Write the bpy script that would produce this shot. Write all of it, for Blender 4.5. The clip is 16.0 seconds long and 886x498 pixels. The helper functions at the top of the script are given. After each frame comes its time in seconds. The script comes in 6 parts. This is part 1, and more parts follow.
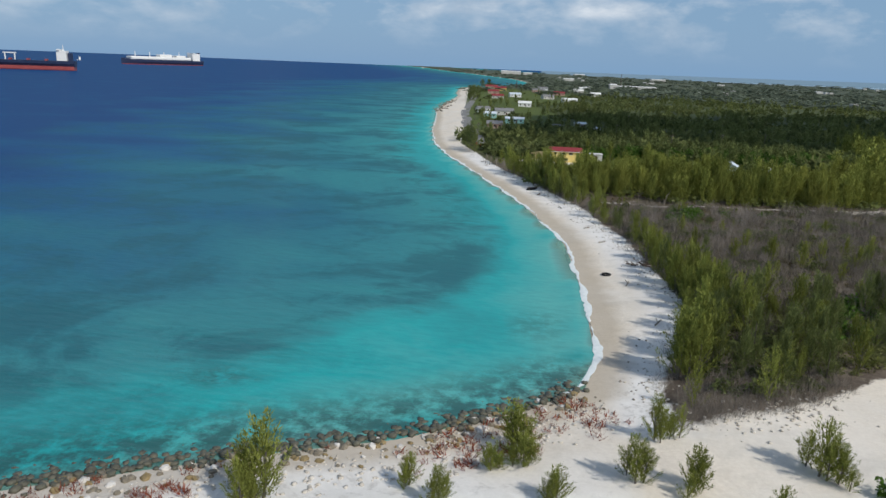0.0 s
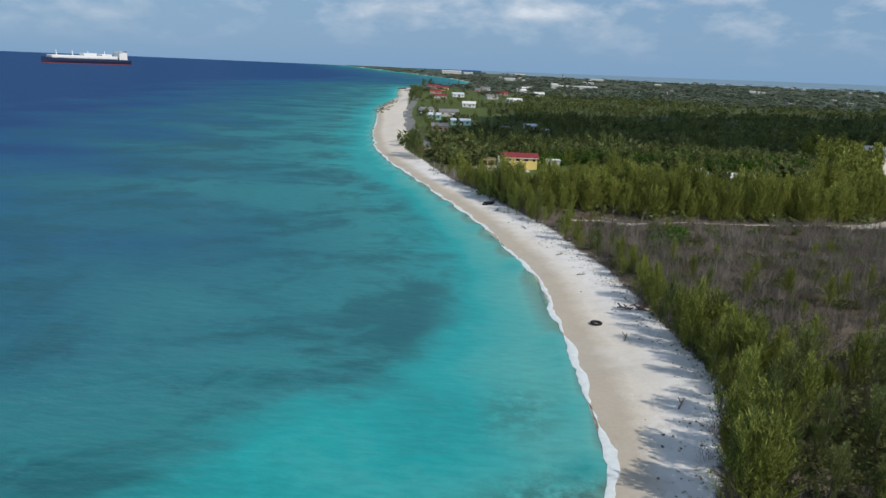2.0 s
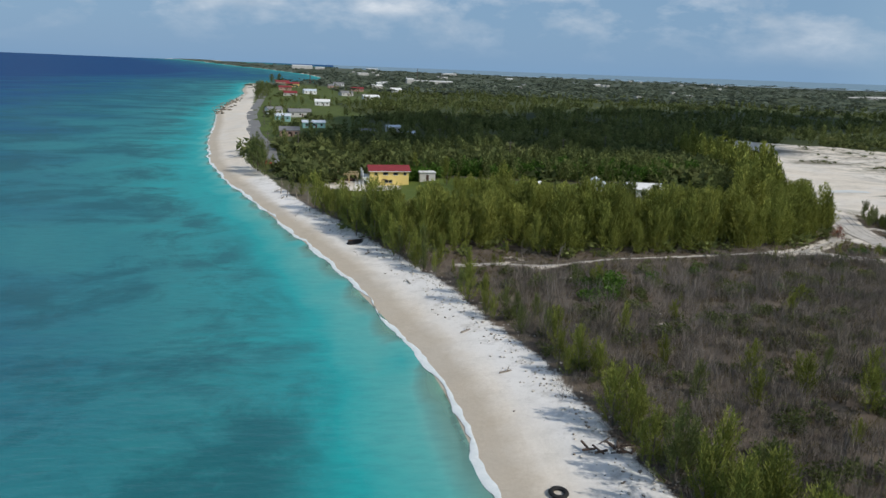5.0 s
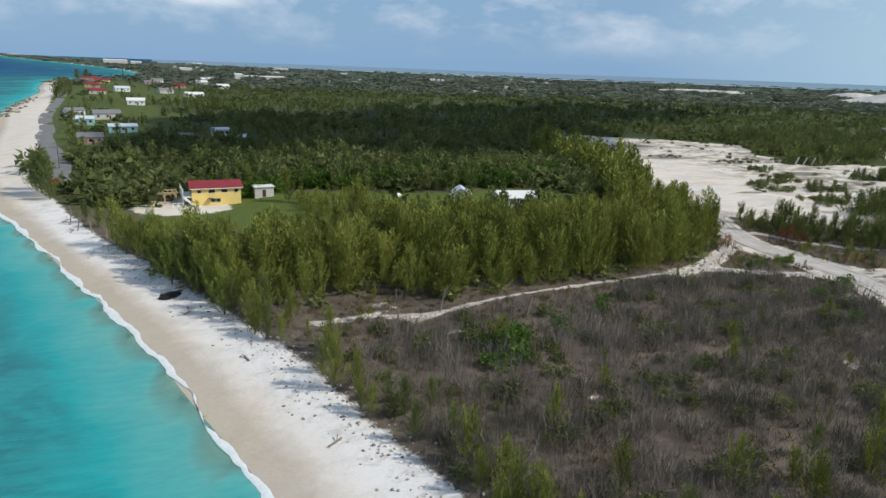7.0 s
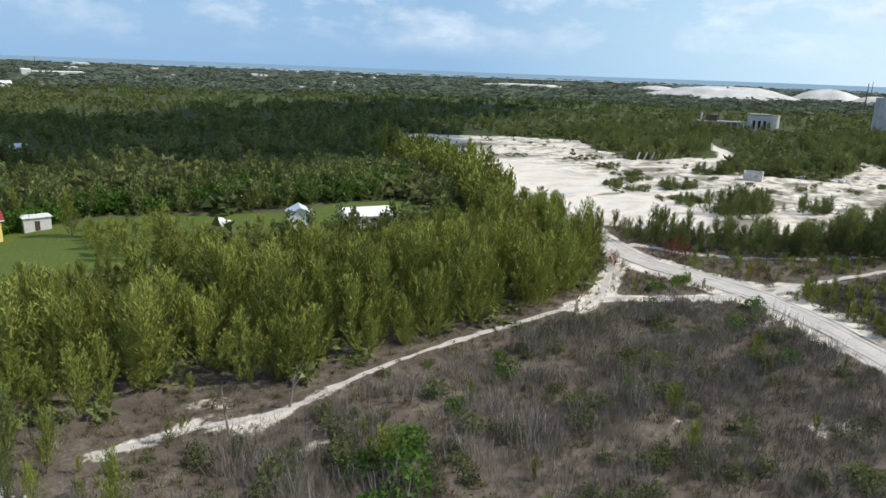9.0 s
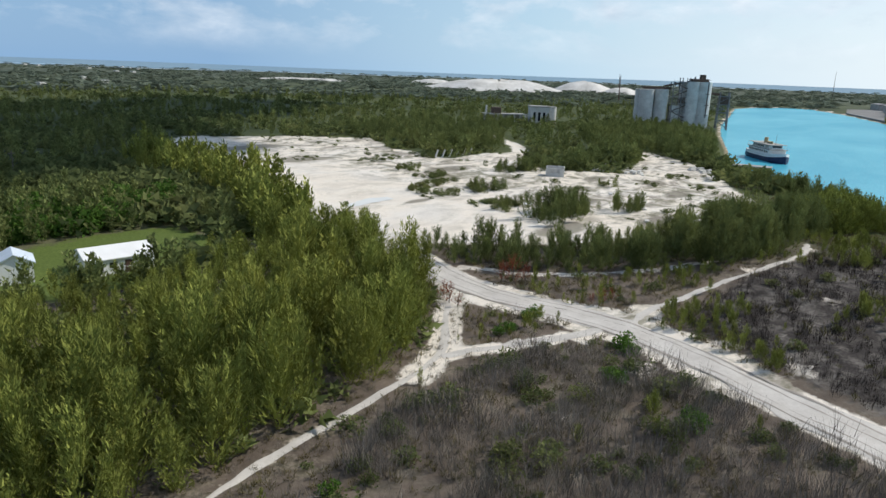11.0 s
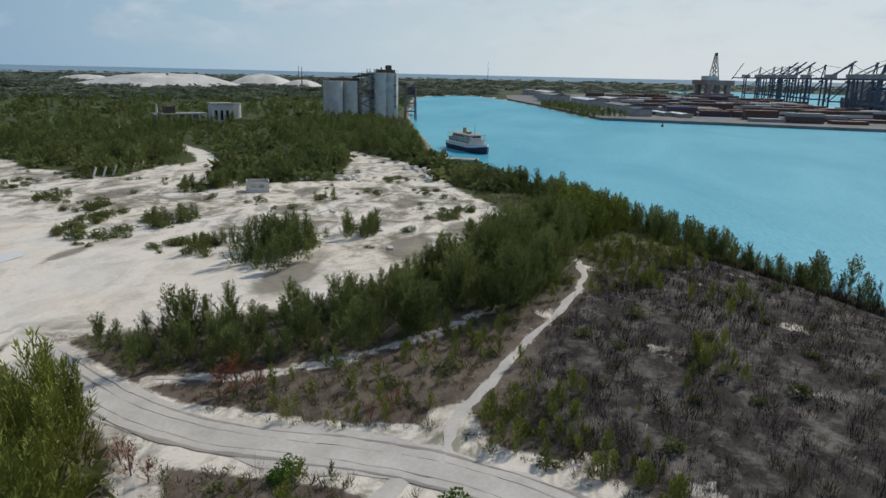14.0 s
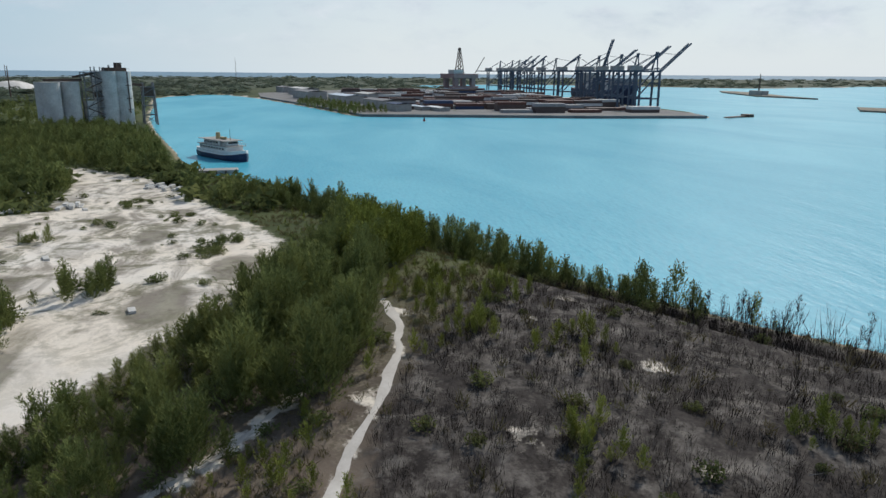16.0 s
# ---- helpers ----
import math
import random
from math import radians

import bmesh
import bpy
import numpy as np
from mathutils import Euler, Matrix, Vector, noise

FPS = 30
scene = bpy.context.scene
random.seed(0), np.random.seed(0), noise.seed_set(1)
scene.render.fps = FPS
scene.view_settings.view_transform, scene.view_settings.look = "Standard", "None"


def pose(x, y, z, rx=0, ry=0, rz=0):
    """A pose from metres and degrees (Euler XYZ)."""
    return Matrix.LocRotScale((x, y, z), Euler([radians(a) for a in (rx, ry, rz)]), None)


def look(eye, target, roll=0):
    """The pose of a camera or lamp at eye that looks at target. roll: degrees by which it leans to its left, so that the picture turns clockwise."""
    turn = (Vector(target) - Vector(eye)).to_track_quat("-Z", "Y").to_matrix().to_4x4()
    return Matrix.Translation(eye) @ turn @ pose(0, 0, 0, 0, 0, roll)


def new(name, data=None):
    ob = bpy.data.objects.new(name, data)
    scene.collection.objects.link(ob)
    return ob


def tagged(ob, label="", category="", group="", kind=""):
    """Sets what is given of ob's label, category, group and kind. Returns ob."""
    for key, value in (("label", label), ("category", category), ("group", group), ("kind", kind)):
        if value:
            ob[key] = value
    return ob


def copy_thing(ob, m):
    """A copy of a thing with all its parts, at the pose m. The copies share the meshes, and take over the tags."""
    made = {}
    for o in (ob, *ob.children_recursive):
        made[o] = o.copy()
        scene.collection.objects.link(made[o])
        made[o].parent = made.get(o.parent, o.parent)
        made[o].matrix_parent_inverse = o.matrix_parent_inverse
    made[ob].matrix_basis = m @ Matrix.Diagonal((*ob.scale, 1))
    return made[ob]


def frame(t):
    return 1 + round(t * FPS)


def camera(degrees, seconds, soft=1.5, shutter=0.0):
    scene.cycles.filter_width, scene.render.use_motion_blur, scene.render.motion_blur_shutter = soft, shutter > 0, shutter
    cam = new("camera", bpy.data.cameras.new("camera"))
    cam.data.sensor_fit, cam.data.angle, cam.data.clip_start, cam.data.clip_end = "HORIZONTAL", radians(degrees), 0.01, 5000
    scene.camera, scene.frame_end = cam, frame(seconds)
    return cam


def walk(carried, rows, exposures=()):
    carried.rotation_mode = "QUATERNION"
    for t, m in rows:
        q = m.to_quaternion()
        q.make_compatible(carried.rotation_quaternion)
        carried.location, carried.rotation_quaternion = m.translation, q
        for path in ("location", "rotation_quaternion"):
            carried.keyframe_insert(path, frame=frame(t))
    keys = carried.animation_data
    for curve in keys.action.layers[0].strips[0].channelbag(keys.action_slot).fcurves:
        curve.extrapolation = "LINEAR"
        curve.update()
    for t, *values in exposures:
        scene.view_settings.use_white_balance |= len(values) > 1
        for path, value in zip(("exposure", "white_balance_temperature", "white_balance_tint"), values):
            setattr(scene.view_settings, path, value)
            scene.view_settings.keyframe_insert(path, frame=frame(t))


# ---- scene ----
# ---- camera and its flight ----
cam = camera(65.74, 16.0, soft=1.5)
ROWS = [
    (0.0, 0.00, 0.00, 37.43, 7.89, -15.06, -2.12),
    (0.5, -1.26, 7.46, 37.23, 6.56, -15.06, -2.14),
    (1.0, -2.42, 14.85, 37.01, 5.13, -15.00, -2.13),
    (1.5, -3.38, 22.17, 36.71, 4.36, -14.95, -2.15),
    (2.0, -4.17, 29.39, 36.47, 3.04, -14.89, -2.19),
    (2.5, -4.95, 36.45, 36.33, 1.75, -14.84, -2.24),
    (3.0, -5.24, 43.96, 36.49, 0.63, -14.86, -2.26),
    (5.5, -4.14, 83.17, 36.51, -12.07, -14.87, -2.07),
    (6.0, -3.30, 90.70, 36.45, -15.69, -14.83, -2.09),
    (6.5, -2.13, 97.94, 36.52, -20.01, -14.79, -2.11),
    (7.0, -0.54, 105.00, 36.42, -22.30, -14.82, -2.06),
    (7.5, 1.50, 111.93, 36.36, -24.41, -14.84, -2.05),
    (8.0, 3.88, 118.62, 36.35, -28.32, -14.80, -2.09),
    (8.5, 6.65, 125.22, 36.28, -31.94, -14.77, -2.06),
    (9.0, 9.74, 131.81, 36.23, -36.37, -14.73, -2.09),
    (9.5, 13.20, 138.24, 36.28, -40.88, -14.70, -2.12),
    (10.0, 17.59, 144.12, 36.10, -45.50, -14.63, -2.10),
    (12.5, 44.05, 167.23, 35.36, -66.18, -14.51, -1.75),
    (13.0, 49.84, 170.56, 35.37, -70.14, -14.47, -1.57),
    (13.5, 55.76, 173.40, 35.42, -74.99, -14.47, -1.39),
    (14.0, 61.85, 175.83, 35.46, -80.14, -14.44, -1.22),
    (14.5, 68.11, 177.72, 35.39, -86.02, -14.41, -1.00),
    (15.0, 74.54, 178.96, 35.51, -90.38, -14.45, -0.74),
    (15.5, 80.95, 179.70, 35.57, -94.96, -14.49, -0.51),
    (16.0, 87.39, 179.92, 35.54, -100.11, -14.49, -0.42),
]
walk(cam, [(t, pose(x, y, z, 90 + pitch, roll, yaw)) for t, x, y, z, yaw, pitch, roll in ROWS],
     exposures=[(0.0, 0.05), (3.0, 0.05), (5.5, 0.0), (7.0, 0.2), (8.0, 0.48), (9.0, 0.58), (10.0, 0.5), (12.5, 0.05), (13.5, -0.2), (14.5, 0.0), (16.0, 0.05)])

# ---- sky and sun ----
SUN_WAY = Vector((0.80, -0.60, 0.95)).normalized()     # towards the sun
world = bpy.data.worlds.new("sky")
scene.world = world
world.use_nodes = True
wt = world.node_tree
wt.nodes.clear()


def wnode(kind, **values):
    n = wt.nodes.new(kind)
    for k, v in values.items():
        n.inputs[k].default_value = v
    return n


sky = wt.nodes.new("ShaderNodeTexSky")
sky.sky_type = "NISHITA"
sky.sun_disc = False
sky.sun_elevation = math.asin(SUN_WAY.z)
sky.sun_rotation = math.atan2(SUN_WAY.x, SUN_WAY.y)
sky.altitude, sky.air_density, sky.dust_density, sky.ozone_density = 30, 1.0, 0.25, 2.5
tc = wt.nodes.new("ShaderNodeTexCoord")
# cloud layer: puffs laid over the dome, drawn out sideways
comb = wt.nodes.new("ShaderNodeMapping")
comb.inputs["Scale"].default_value = (1.0, 1.0, 2.3)
wt.links.new(tc.outputs["Generated"], comb.inputs["Vector"])
n1 = wnode("ShaderNodeTexNoise", Scale=9.0, Detail=8.0, Roughness=0.56, Distortion=0.15)
wt.links.new(comb.outputs[0], n1.inputs["Vector"])
ramp = wt.nodes.new("ShaderNodeValToRGB")
ramp.color_ramp.elements[0].position, ramp.color_ramp.elements[1].position = 0.46, 0.72
wt.links.new(n1.outputs["Fac"], ramp.inputs[0])
n2 = wnode("ShaderNodeTexNoise", Scale=14.0, Detail=6.0, Roughness=0.6)
wt.links.new(comb.outputs[0], n2.inputs["Vector"])
shade = wt.nodes.new("ShaderNodeValToRGB")
shade.color_ramp.elements[0].position, shade.color_ramp.elements[1].position = 0.30, 0.70
shade.color_ramp.elements[0].color = (5.0, 6.0, 7.2, 1)
shade.color_ramp.elements[1].color = (8.6, 9.2, 9.9, 1)
wt.links.new(n2.outputs["Fac"], shade.inputs[0])
# moist haze low over the sea: blue away from the sun, white towards it
toward = wt.nodes.new("ShaderNodeVectorMath")
toward.operation = "DOT_PRODUCT"
toward.inputs[1].default_value = (SUN_WAY.x, SUN_WAY.y, 0.0)
wt.links.new(tc.outputs["Generated"], toward.inputs[0])
glow = wt.nodes.new("ShaderNodeValToRGB")
glow.color_ramp.elements[0].position, glow.color_ramp.elements[1].position = 0.0, 0.62
glow.color_ramp.elements[0].color = (2.3, 4.0, 6.3, 1)
glow.color_ramp.elements[1].color = (8.0, 8.8, 9.3, 1)
mid_glow = glow.color_ramp.elements.new(0.3)
mid_glow.color = (4.4, 6.3, 7.9, 1)
wt.links.new(toward.outputs["Value"], glow.inputs[0])
sep = wt.nodes.new("ShaderNodeSeparateXYZ")
wt.links.new(tc.outputs["Generated"], sep.inputs[0])
veil = wt.nodes.new("ShaderNodeMapRange")
for k, v in ((1, 0.0), (2, 0.45), (3, 0.96), (4, 0.15)):
    veil.inputs[k].default_value = v
wt.links.new(sep.outputs["Z"], veil.inputs[0])
hazy = wt.nodes.new("ShaderNodeMix")
hazy.data_type = "RGBA"
wt.links.new(veil.outputs[0], hazy.inputs[0])
wt.links.new(sky.outputs[0], hazy.inputs[6])
wt.links.new(glow.outputs[0], hazy.inputs[7])
low = wt.nodes.new("ShaderNodeMapRange")
for k, v in ((1, 0.012), (2, 0.075), (3, 0.0), (4, 0.9)):
    low.inputs[k].default_value = v
wt.links.new(sep.outputs["Z"], low.inputs[0])
cover = wt.nodes.new("ShaderNodeMath")
cover.operation = "MULTIPLY"
wt.links.new(ramp.outputs[0], cover.inputs[0])
wt.links.new(low.outputs[0], cover.inputs[1])
mix = wt.nodes.new("ShaderNodeMix")
mix.data_type = "RGBA"
wt.links.new(cover.outputs[0], mix.inputs[0])
wt.links.new(hazy.outputs[2], mix.inputs[6])
wt.links.new(shade.outputs[0], mix.inputs[7])
bg = wt.nodes.new("ShaderNodeBackground")
bg.inputs["Strength"].default_value = 0.085
wt.links.new(mix.outputs[2], bg.inputs["Color"])
out = wt.nodes.new("ShaderNodeOutputWorld")
wt.links.new(bg.outputs[0], out.inputs["Surface"])

sun = new("sun", bpy.data.lights.new("sun", "SUN"))
sun.data.energy, sun.data.angle, sun.data.color = 2.9, radians(0.6), (1.0, 0.95, 0.87)
sun.matrix_world = look(SUN_WAY * 100, (0, 0, 0))


# ---- materials ----
class Nodes:
    """A small helper that strings shader nodes together."""

    def __init__(self, name):
        self.mat = bpy.data.materials.new(name)
        self.mat.use_nodes = True
        self.t = self.mat.node_tree
        self.t.nodes.clear()
        self.out = self.t.nodes.new("ShaderNodeOutputMaterial")

    def n(self, kind, ins=(), **props):
        node = self.t.nodes.new(kind)
        for k, v in props.items():
            if k == "operation":
                node.operation = v
            elif k == "data_type":
                node.data_type = v
            elif k == "blend_type":
                node.blend_type = v
            elif k == "attribute_name":
                node.attribute_name = v
        for k, v in dict(ins).items():
            if isinstance(v, bpy.types.NodeSocket):
                self.t.links.new(v, node.inputs[k])
            else:
                node.inputs[k].default_value = v
        return node

    def math(self, op, a, b=0.0, c=0.0):
        return self.n("ShaderNodeMath", {0: a, 1: b, 2: c}, operation=op).outputs[0]

    def mixc(self, f, a, b, blend="MIX"):
        return self.n("ShaderNodeMix", {0: f, 6: a, 7: b}, data_type="RGBA", blend_type=blend).outputs[2]

    def coords(self):
        return self.n("ShaderNodeTexCoord").outputs["Object"]

    def noise(self, scale, detail=4.0, rough=0.55, vec=None, distort=0.0):
        v = vec if vec is not None else self.coords()
        return self.n("ShaderNodeTexNoise", {"Vector": v, "Scale": scale, "Detail": detail, "Roughness": rough, "Distortion": distort}).outputs["Fac"]

    def step(self, value, lo, hi):
        return self.n("ShaderNodeMapRange", {0: value, 1: lo, 2: hi, 3: 0.0, 4: 1.0}).outputs[0]

    def attr(self, name):
        return self.n("ShaderNodeAttribute", attribute_name=name).outputs["Fac"]

    def island(self):
        return self.n("ShaderNodeNewGeometry").outputs["Random Per Island"]

    def each(self):
        return self.n("ShaderNodeObjectInfo").outputs["Random"]

    def bump(self, height, strength=0.4, distance=0.1):
        return self.n("ShaderNodeBump", {"Height": height, "Strength": strength, "Distance": distance}).outputs[0]

    def finish(self, color, rough=0.8, metal=0.0, normal=None, spec=0.3):
        p = self.n("ShaderNodeBsdfPrincipled", {"Base Color": color, "Roughness": rough, "Metallic": metal, "Specular IOR Level": spec})
        if normal is not None:
            self.t.links.new(normal, p.inputs["Normal"])
        self.t.links.new(p.outputs[0], self.out.inputs[0])
        return self.mat


def c4(r, g, b):
    return (r, g, b, 1.0)


def plain(name, a, b, scale=1.0, rough=0.7, metal=0.0, relief=0.15):
    """A two-tone weathered surface."""
    m = Nodes(name)
    co = m.coords()
    big, fine = m.noise(scale, 5, 0.6, co), m.noise(scale * 9, 4, 0.6, co)
    f = m.math("MULTIPLY_ADD", fine, 0.4, m.math("MULTIPLY", big, 0.75))
    col = m.mixc(m.step(f, 0.35, 0.8), c4(*a), c4(*b))
    return m.finish(col, rough, metal, m.bump(fine, relief, 0.03))


def foliage(name, dark, light, patch, thin=0.25):
    """Leaves: every clump a little different, with larger patches of tone."""
    m = Nodes(name)
    co = m.coords()
    f = m.math("MULTIPLY_ADD", m.island(), 0.55, m.math("MULTIPLY", m.noise(0.09, 3, 0.5, co), 0.6))
    col = m.mixc(m.step(f, 0.15, 0.95), c4(*dark), c4(*light))
    col = m.mixc(m.step(m.noise(0.035, 3, 0.6, co), 0.52, 0.72), col, c4(*patch))
    col = m.mixc(m.math("MULTIPLY", m.attr("tone"), 0.5), col, c4(*[v * 0.35 for v in dark]))
    d = m.n("ShaderNodeBsdfDiffuse", {"Color": col})
    tr = m.n("ShaderNodeBsdfTranslucent", {"Color": col})
    s = m.n("ShaderNodeMixShader", {0: thin, 1: d.outputs[0], 2: tr.outputs[0]})
    m.t.links.new(s.outputs[0], m.out.inputs[0])
    return m.mat


def ground_material():
    m = Nodes("sand and scrub soil")
    co = m.coords()
    fine, mid, big = m.noise(2.2, 6, 0.65, co), m.noise(0.35, 5, 0.6, co), m.noise(0.05, 5, 0.6, co)
    wob = m.math("SUBTRACT", m.math("MULTIPLY_ADD", fine, 0.35, m.math("MULTIPLY", mid, 0.9)), 0.62)
    soil = m.mixc(m.step(big, 0.38, 0.62), c4(0.085, 0.068, 0.054), c4(0.165, 0.13, 0.10))
    soil = m.mixc(m.math("MULTIPLY", m.step(mid, 0.50, 0.75), 0.6), soil, c4(0.085, 0.088, 0.042))
    soil = m.mixc(m.math("MULTIPLY", m.step(fine, 0.42, 0.66), 0.7), soil, m.mixc(m.step(mid, 0.35, 0.6), c4(0.055, 0.043, 0.033), c4(0.27, 0.225, 0.18)))
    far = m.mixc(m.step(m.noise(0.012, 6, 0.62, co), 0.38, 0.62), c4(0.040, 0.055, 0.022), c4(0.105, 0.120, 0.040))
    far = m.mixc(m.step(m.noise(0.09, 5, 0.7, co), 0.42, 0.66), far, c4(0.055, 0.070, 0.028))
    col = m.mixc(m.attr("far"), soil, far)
    # haze painted in: far-off ground shifts to the greyed tone of the woods
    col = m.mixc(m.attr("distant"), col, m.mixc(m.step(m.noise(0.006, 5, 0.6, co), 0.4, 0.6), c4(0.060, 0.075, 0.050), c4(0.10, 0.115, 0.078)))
    ashc = m.mixc(m.step(m.math("MULTIPLY_ADD", mid, 0.6, m.math("MULTIPLY", fine, 0.5)), 0.46, 0.72), c4(0.024, 0.020, 0.018), c4(0.082, 0.071, 0.063))
    ashc = m.mixc(m.math("MULTIPLY", m.step(m.noise(0.23, 7, 0.74, co), 0.48, 0.64), 0.75), ashc, c4(0.225, 0.203, 0.178))
    col = m.mixc(m.step(m.math("ADD", m.attr("ash"), wob), 0.42, 0.62), col, ashc)
    grass = m.mixc(m.step(fine, 0.35, 0.7), c4(0.07, 0.10, 0.02), c4(0.13, 0.17, 0.04))
    col = m.mixc(m.step(m.math("ADD", m.attr("grass"), wob), 0.45, 0.6), col, grass)
    sandc = m.mixc(m.step(fine, 0.3, 0.75), c4(0.68, 0.605, 0.505), c4(0.80, 0.73, 0.625))
    sandc = m.mixc(m.math("MULTIPLY", m.attr("rubble"), 0.85), sandc, c4(0.84, 0.825, 0.80))
    sandc = m.mixc(m.math("MULTIPLY", m.step(m.noise(0.5, 6, 0.75, co, 0.4), 0.52, 0.66), m.math("MULTIPLY", m.attr("rubble"), 0.55)), sandc, c4(0.34, 0.31, 0.27))
    sandc = m.mixc(m.math("MULTIPLY", m.step(big, 0.45, 0.62), 0.5), sandc, c4(0.72, 0.69, 0.64))
    streak = m.noise(0.10, 7, 0.7, m.n("ShaderNodeMapping", {0: co, 2: (0, 0, 0.5), 3: (0.7, 1.3, 1)}).outputs[0], 0.9)
    sandc = m.mixc(m.math("MULTIPLY", m.step(streak, 0.48, 0.62), m.math("MULTIPLY", m.attr("dirty"), 0.8)), sandc, c4(0.20, 0.175, 0.14))
    sandc = m.mixc(m.math("MULTIPLY", m.step(m.noise(0.12, 7, 0.75, co, 0.5), 0.50, 0.60), m.math("MULTIPLY", m.attr("dirty"), 0.8)), sandc, c4(0.13, 0.125, 0.07))
    col = m.mixc(m.step(m.math("ADD", m.attr("sand"), m.math("MULTIPLY", wob, 0.8)), 0.44, 0.58), col, sandc)
    z = m.n("ShaderNodeSeparateXYZ", {0: co}).outputs[2]
    wet = m.step(m.math("ADD", z, m.math("MULTIPLY", mid, -0.35)), 0.42, 0.12)
    col = m.mixc(m.math("MULTIPLY", wet, 0.55), col, c4(0.36, 0.29, 0.20))
    mud = m.step(m.math("ADD", m.attr("mud"), m.math("MULTIPLY", wob, 1.1)), 0.22, 0.60)
    col = m.mixc(m.math("MULTIPLY", mud, 0.8), col, m.mixc(m.step(mid, 0.4, 0.65), c4(0.13, 0.11, 0.085), c4(0.21, 0.20, 0.14)))
    h = m.math("MULTIPLY_ADD", mid, 1.0, m.math("MULTIPLY", fine, 0.4))
    return m.finish(col, 0.9, 0.0, m.bump(h, 0.4, 0.22), 0.15)


def water_material():
    m = Nodes("clear shallow sea water")
    co = m.coords()
    dep = m.attr("depth")            # 0 at the shore, 1 in deep water
    har = m.attr("harbour")
    flat_co = m.n("ShaderNodeMapping", {0: co, 2: (0, 0, 0.4), 3: (0.75, 1.0, 1)}).outputs[0]
    patch = m.noise(0.030, 7, 0.64, flat_co, 0.6)
    spots = m.noise(0.075, 6, 0.7, co, 0.6)
    d = m.math("ADD", dep, m.math("MULTIPLY", m.math("SUBTRACT", patch, 0.5), m.math("MINIMUM", m.math("MULTIPLY", dep, 2.2), 0.5)))
    r = m.n("ShaderNodeValToRGB", {0: d})
    e = r.color_ramp.elements
    e[0].position, e[0].color = 0.0, c4(0.24, 0.42, 0.37)
    e[1].position, e[1].color = 1.0, c4(0.002, 0.048, 0.165)
    for p, c in ((0.05, (0.10, 0.41, 0.38)), (0.14, (0.018, 0.36, 0.36)), (0.30, (0.030, 0.225, 0.240)), (0.52, (0.014, 0.135, 0.190)), (0.75, (0.005, 0.085, 0.200))):
        k = e.new(p)
        k.color = c4(*c)
    weed = m.math("MULTIPLY", m.step(m.math("MULTIPLY_ADD", spots, 0.45, m.math("MULTIPLY", patch, 0.65)), 0.53, 0.62), m.math("MULTIPLY", m.step(dep, 0.10, 0.26), m.step(dep, 1.0, 0.6)))
    col = m.mixc(m.math("MULTIPLY", weed, 0.6), r.outputs[0], c4(0.010, 0.095, 0.110))
    reef = m.math("MULTIPLY", m.attr("reef"), m.step(m.noise(0.35, 6, 0.7, co), 0.38, 0.56))
    col = m.mixc(m.math("MULTIPLY", reef, 0.8), col, c4(0.022, 0.06, 0.055))
    harb = m.mixc(m.step(m.noise(0.012, 5, 0.6, m.n("ShaderNodeMapping", {0: co, 3: (0.6, 1.5, 1)}).outputs[0], 0.5), 0.35, 0.65), c4(0.055, 0.37, 0.49), c4(0.11, 0.46, 0.57))
    col = m.mixc(har, col, harb)
    # haze over the far sea, painted in as a pale blue-grey
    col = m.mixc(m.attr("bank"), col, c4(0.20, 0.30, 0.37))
    rip = m.noise(0.8, 4, 0.65, m.n("ShaderNodeMapping", {0: co, 2: (0, 0, 0.6), 3: (0.4, 1.3, 1)}).outputs[0])
    col = m.mixc(m.math("MULTIPLY", m.step(rip, 0.42, 0.66), 0.30), col, m.mixc(1.0, col, c4(0.55, 0.62, 0.68), "MULTIPLY"))
    w1 = m.noise(0.55, 3, 0.6, m.n("ShaderNodeMapping", {0: co, 2: (0, 0, 0.5), 3: (0.45, 1.3, 1)}).outputs[0])
    w2 = m.noise(0.11, 3, 0.5, m.n("ShaderNodeMapping", {0: co, 2: (0, 0, 0.3), 3: (0.35, 1.2, 1)}).outputs[0])
    nrm = m.bump(m.math("MULTIPLY_ADD", w1, 0.5, w2), 0.4, 1.0)
    under = m.n("ShaderNodeBsdfDiffuse", {"Color": col})
    gloss = m.n("ShaderNodeBsdfGlossy", {"Color": c4(1, 1, 1), "Roughness": 0.24, "Normal": nrm})
    fres = m.n("ShaderNodeFresnel", {"IOR": 1.33, "Normal": nrm}).outputs[0]
    p = m.n("ShaderNodeMixShader", {0: m.math("MINIMUM", fres, m.math("MULTIPLY_ADD", har, 0.10, 0.10)), 1: under.outputs[0], 2: gloss.outputs[0]})
    clear = m.n("ShaderNodeBsdfTransparent", {"Color": c4(0.62, 0.93, 0.90)})
    s = m.n("ShaderNodeMixShader", {0: m.step(dep, -0.02, 0.045), 1: clear.outputs[0], 2: p.outputs[0]})
    m.t.links.new(s.outputs[0], m.out.inputs[0])
    return m.mat


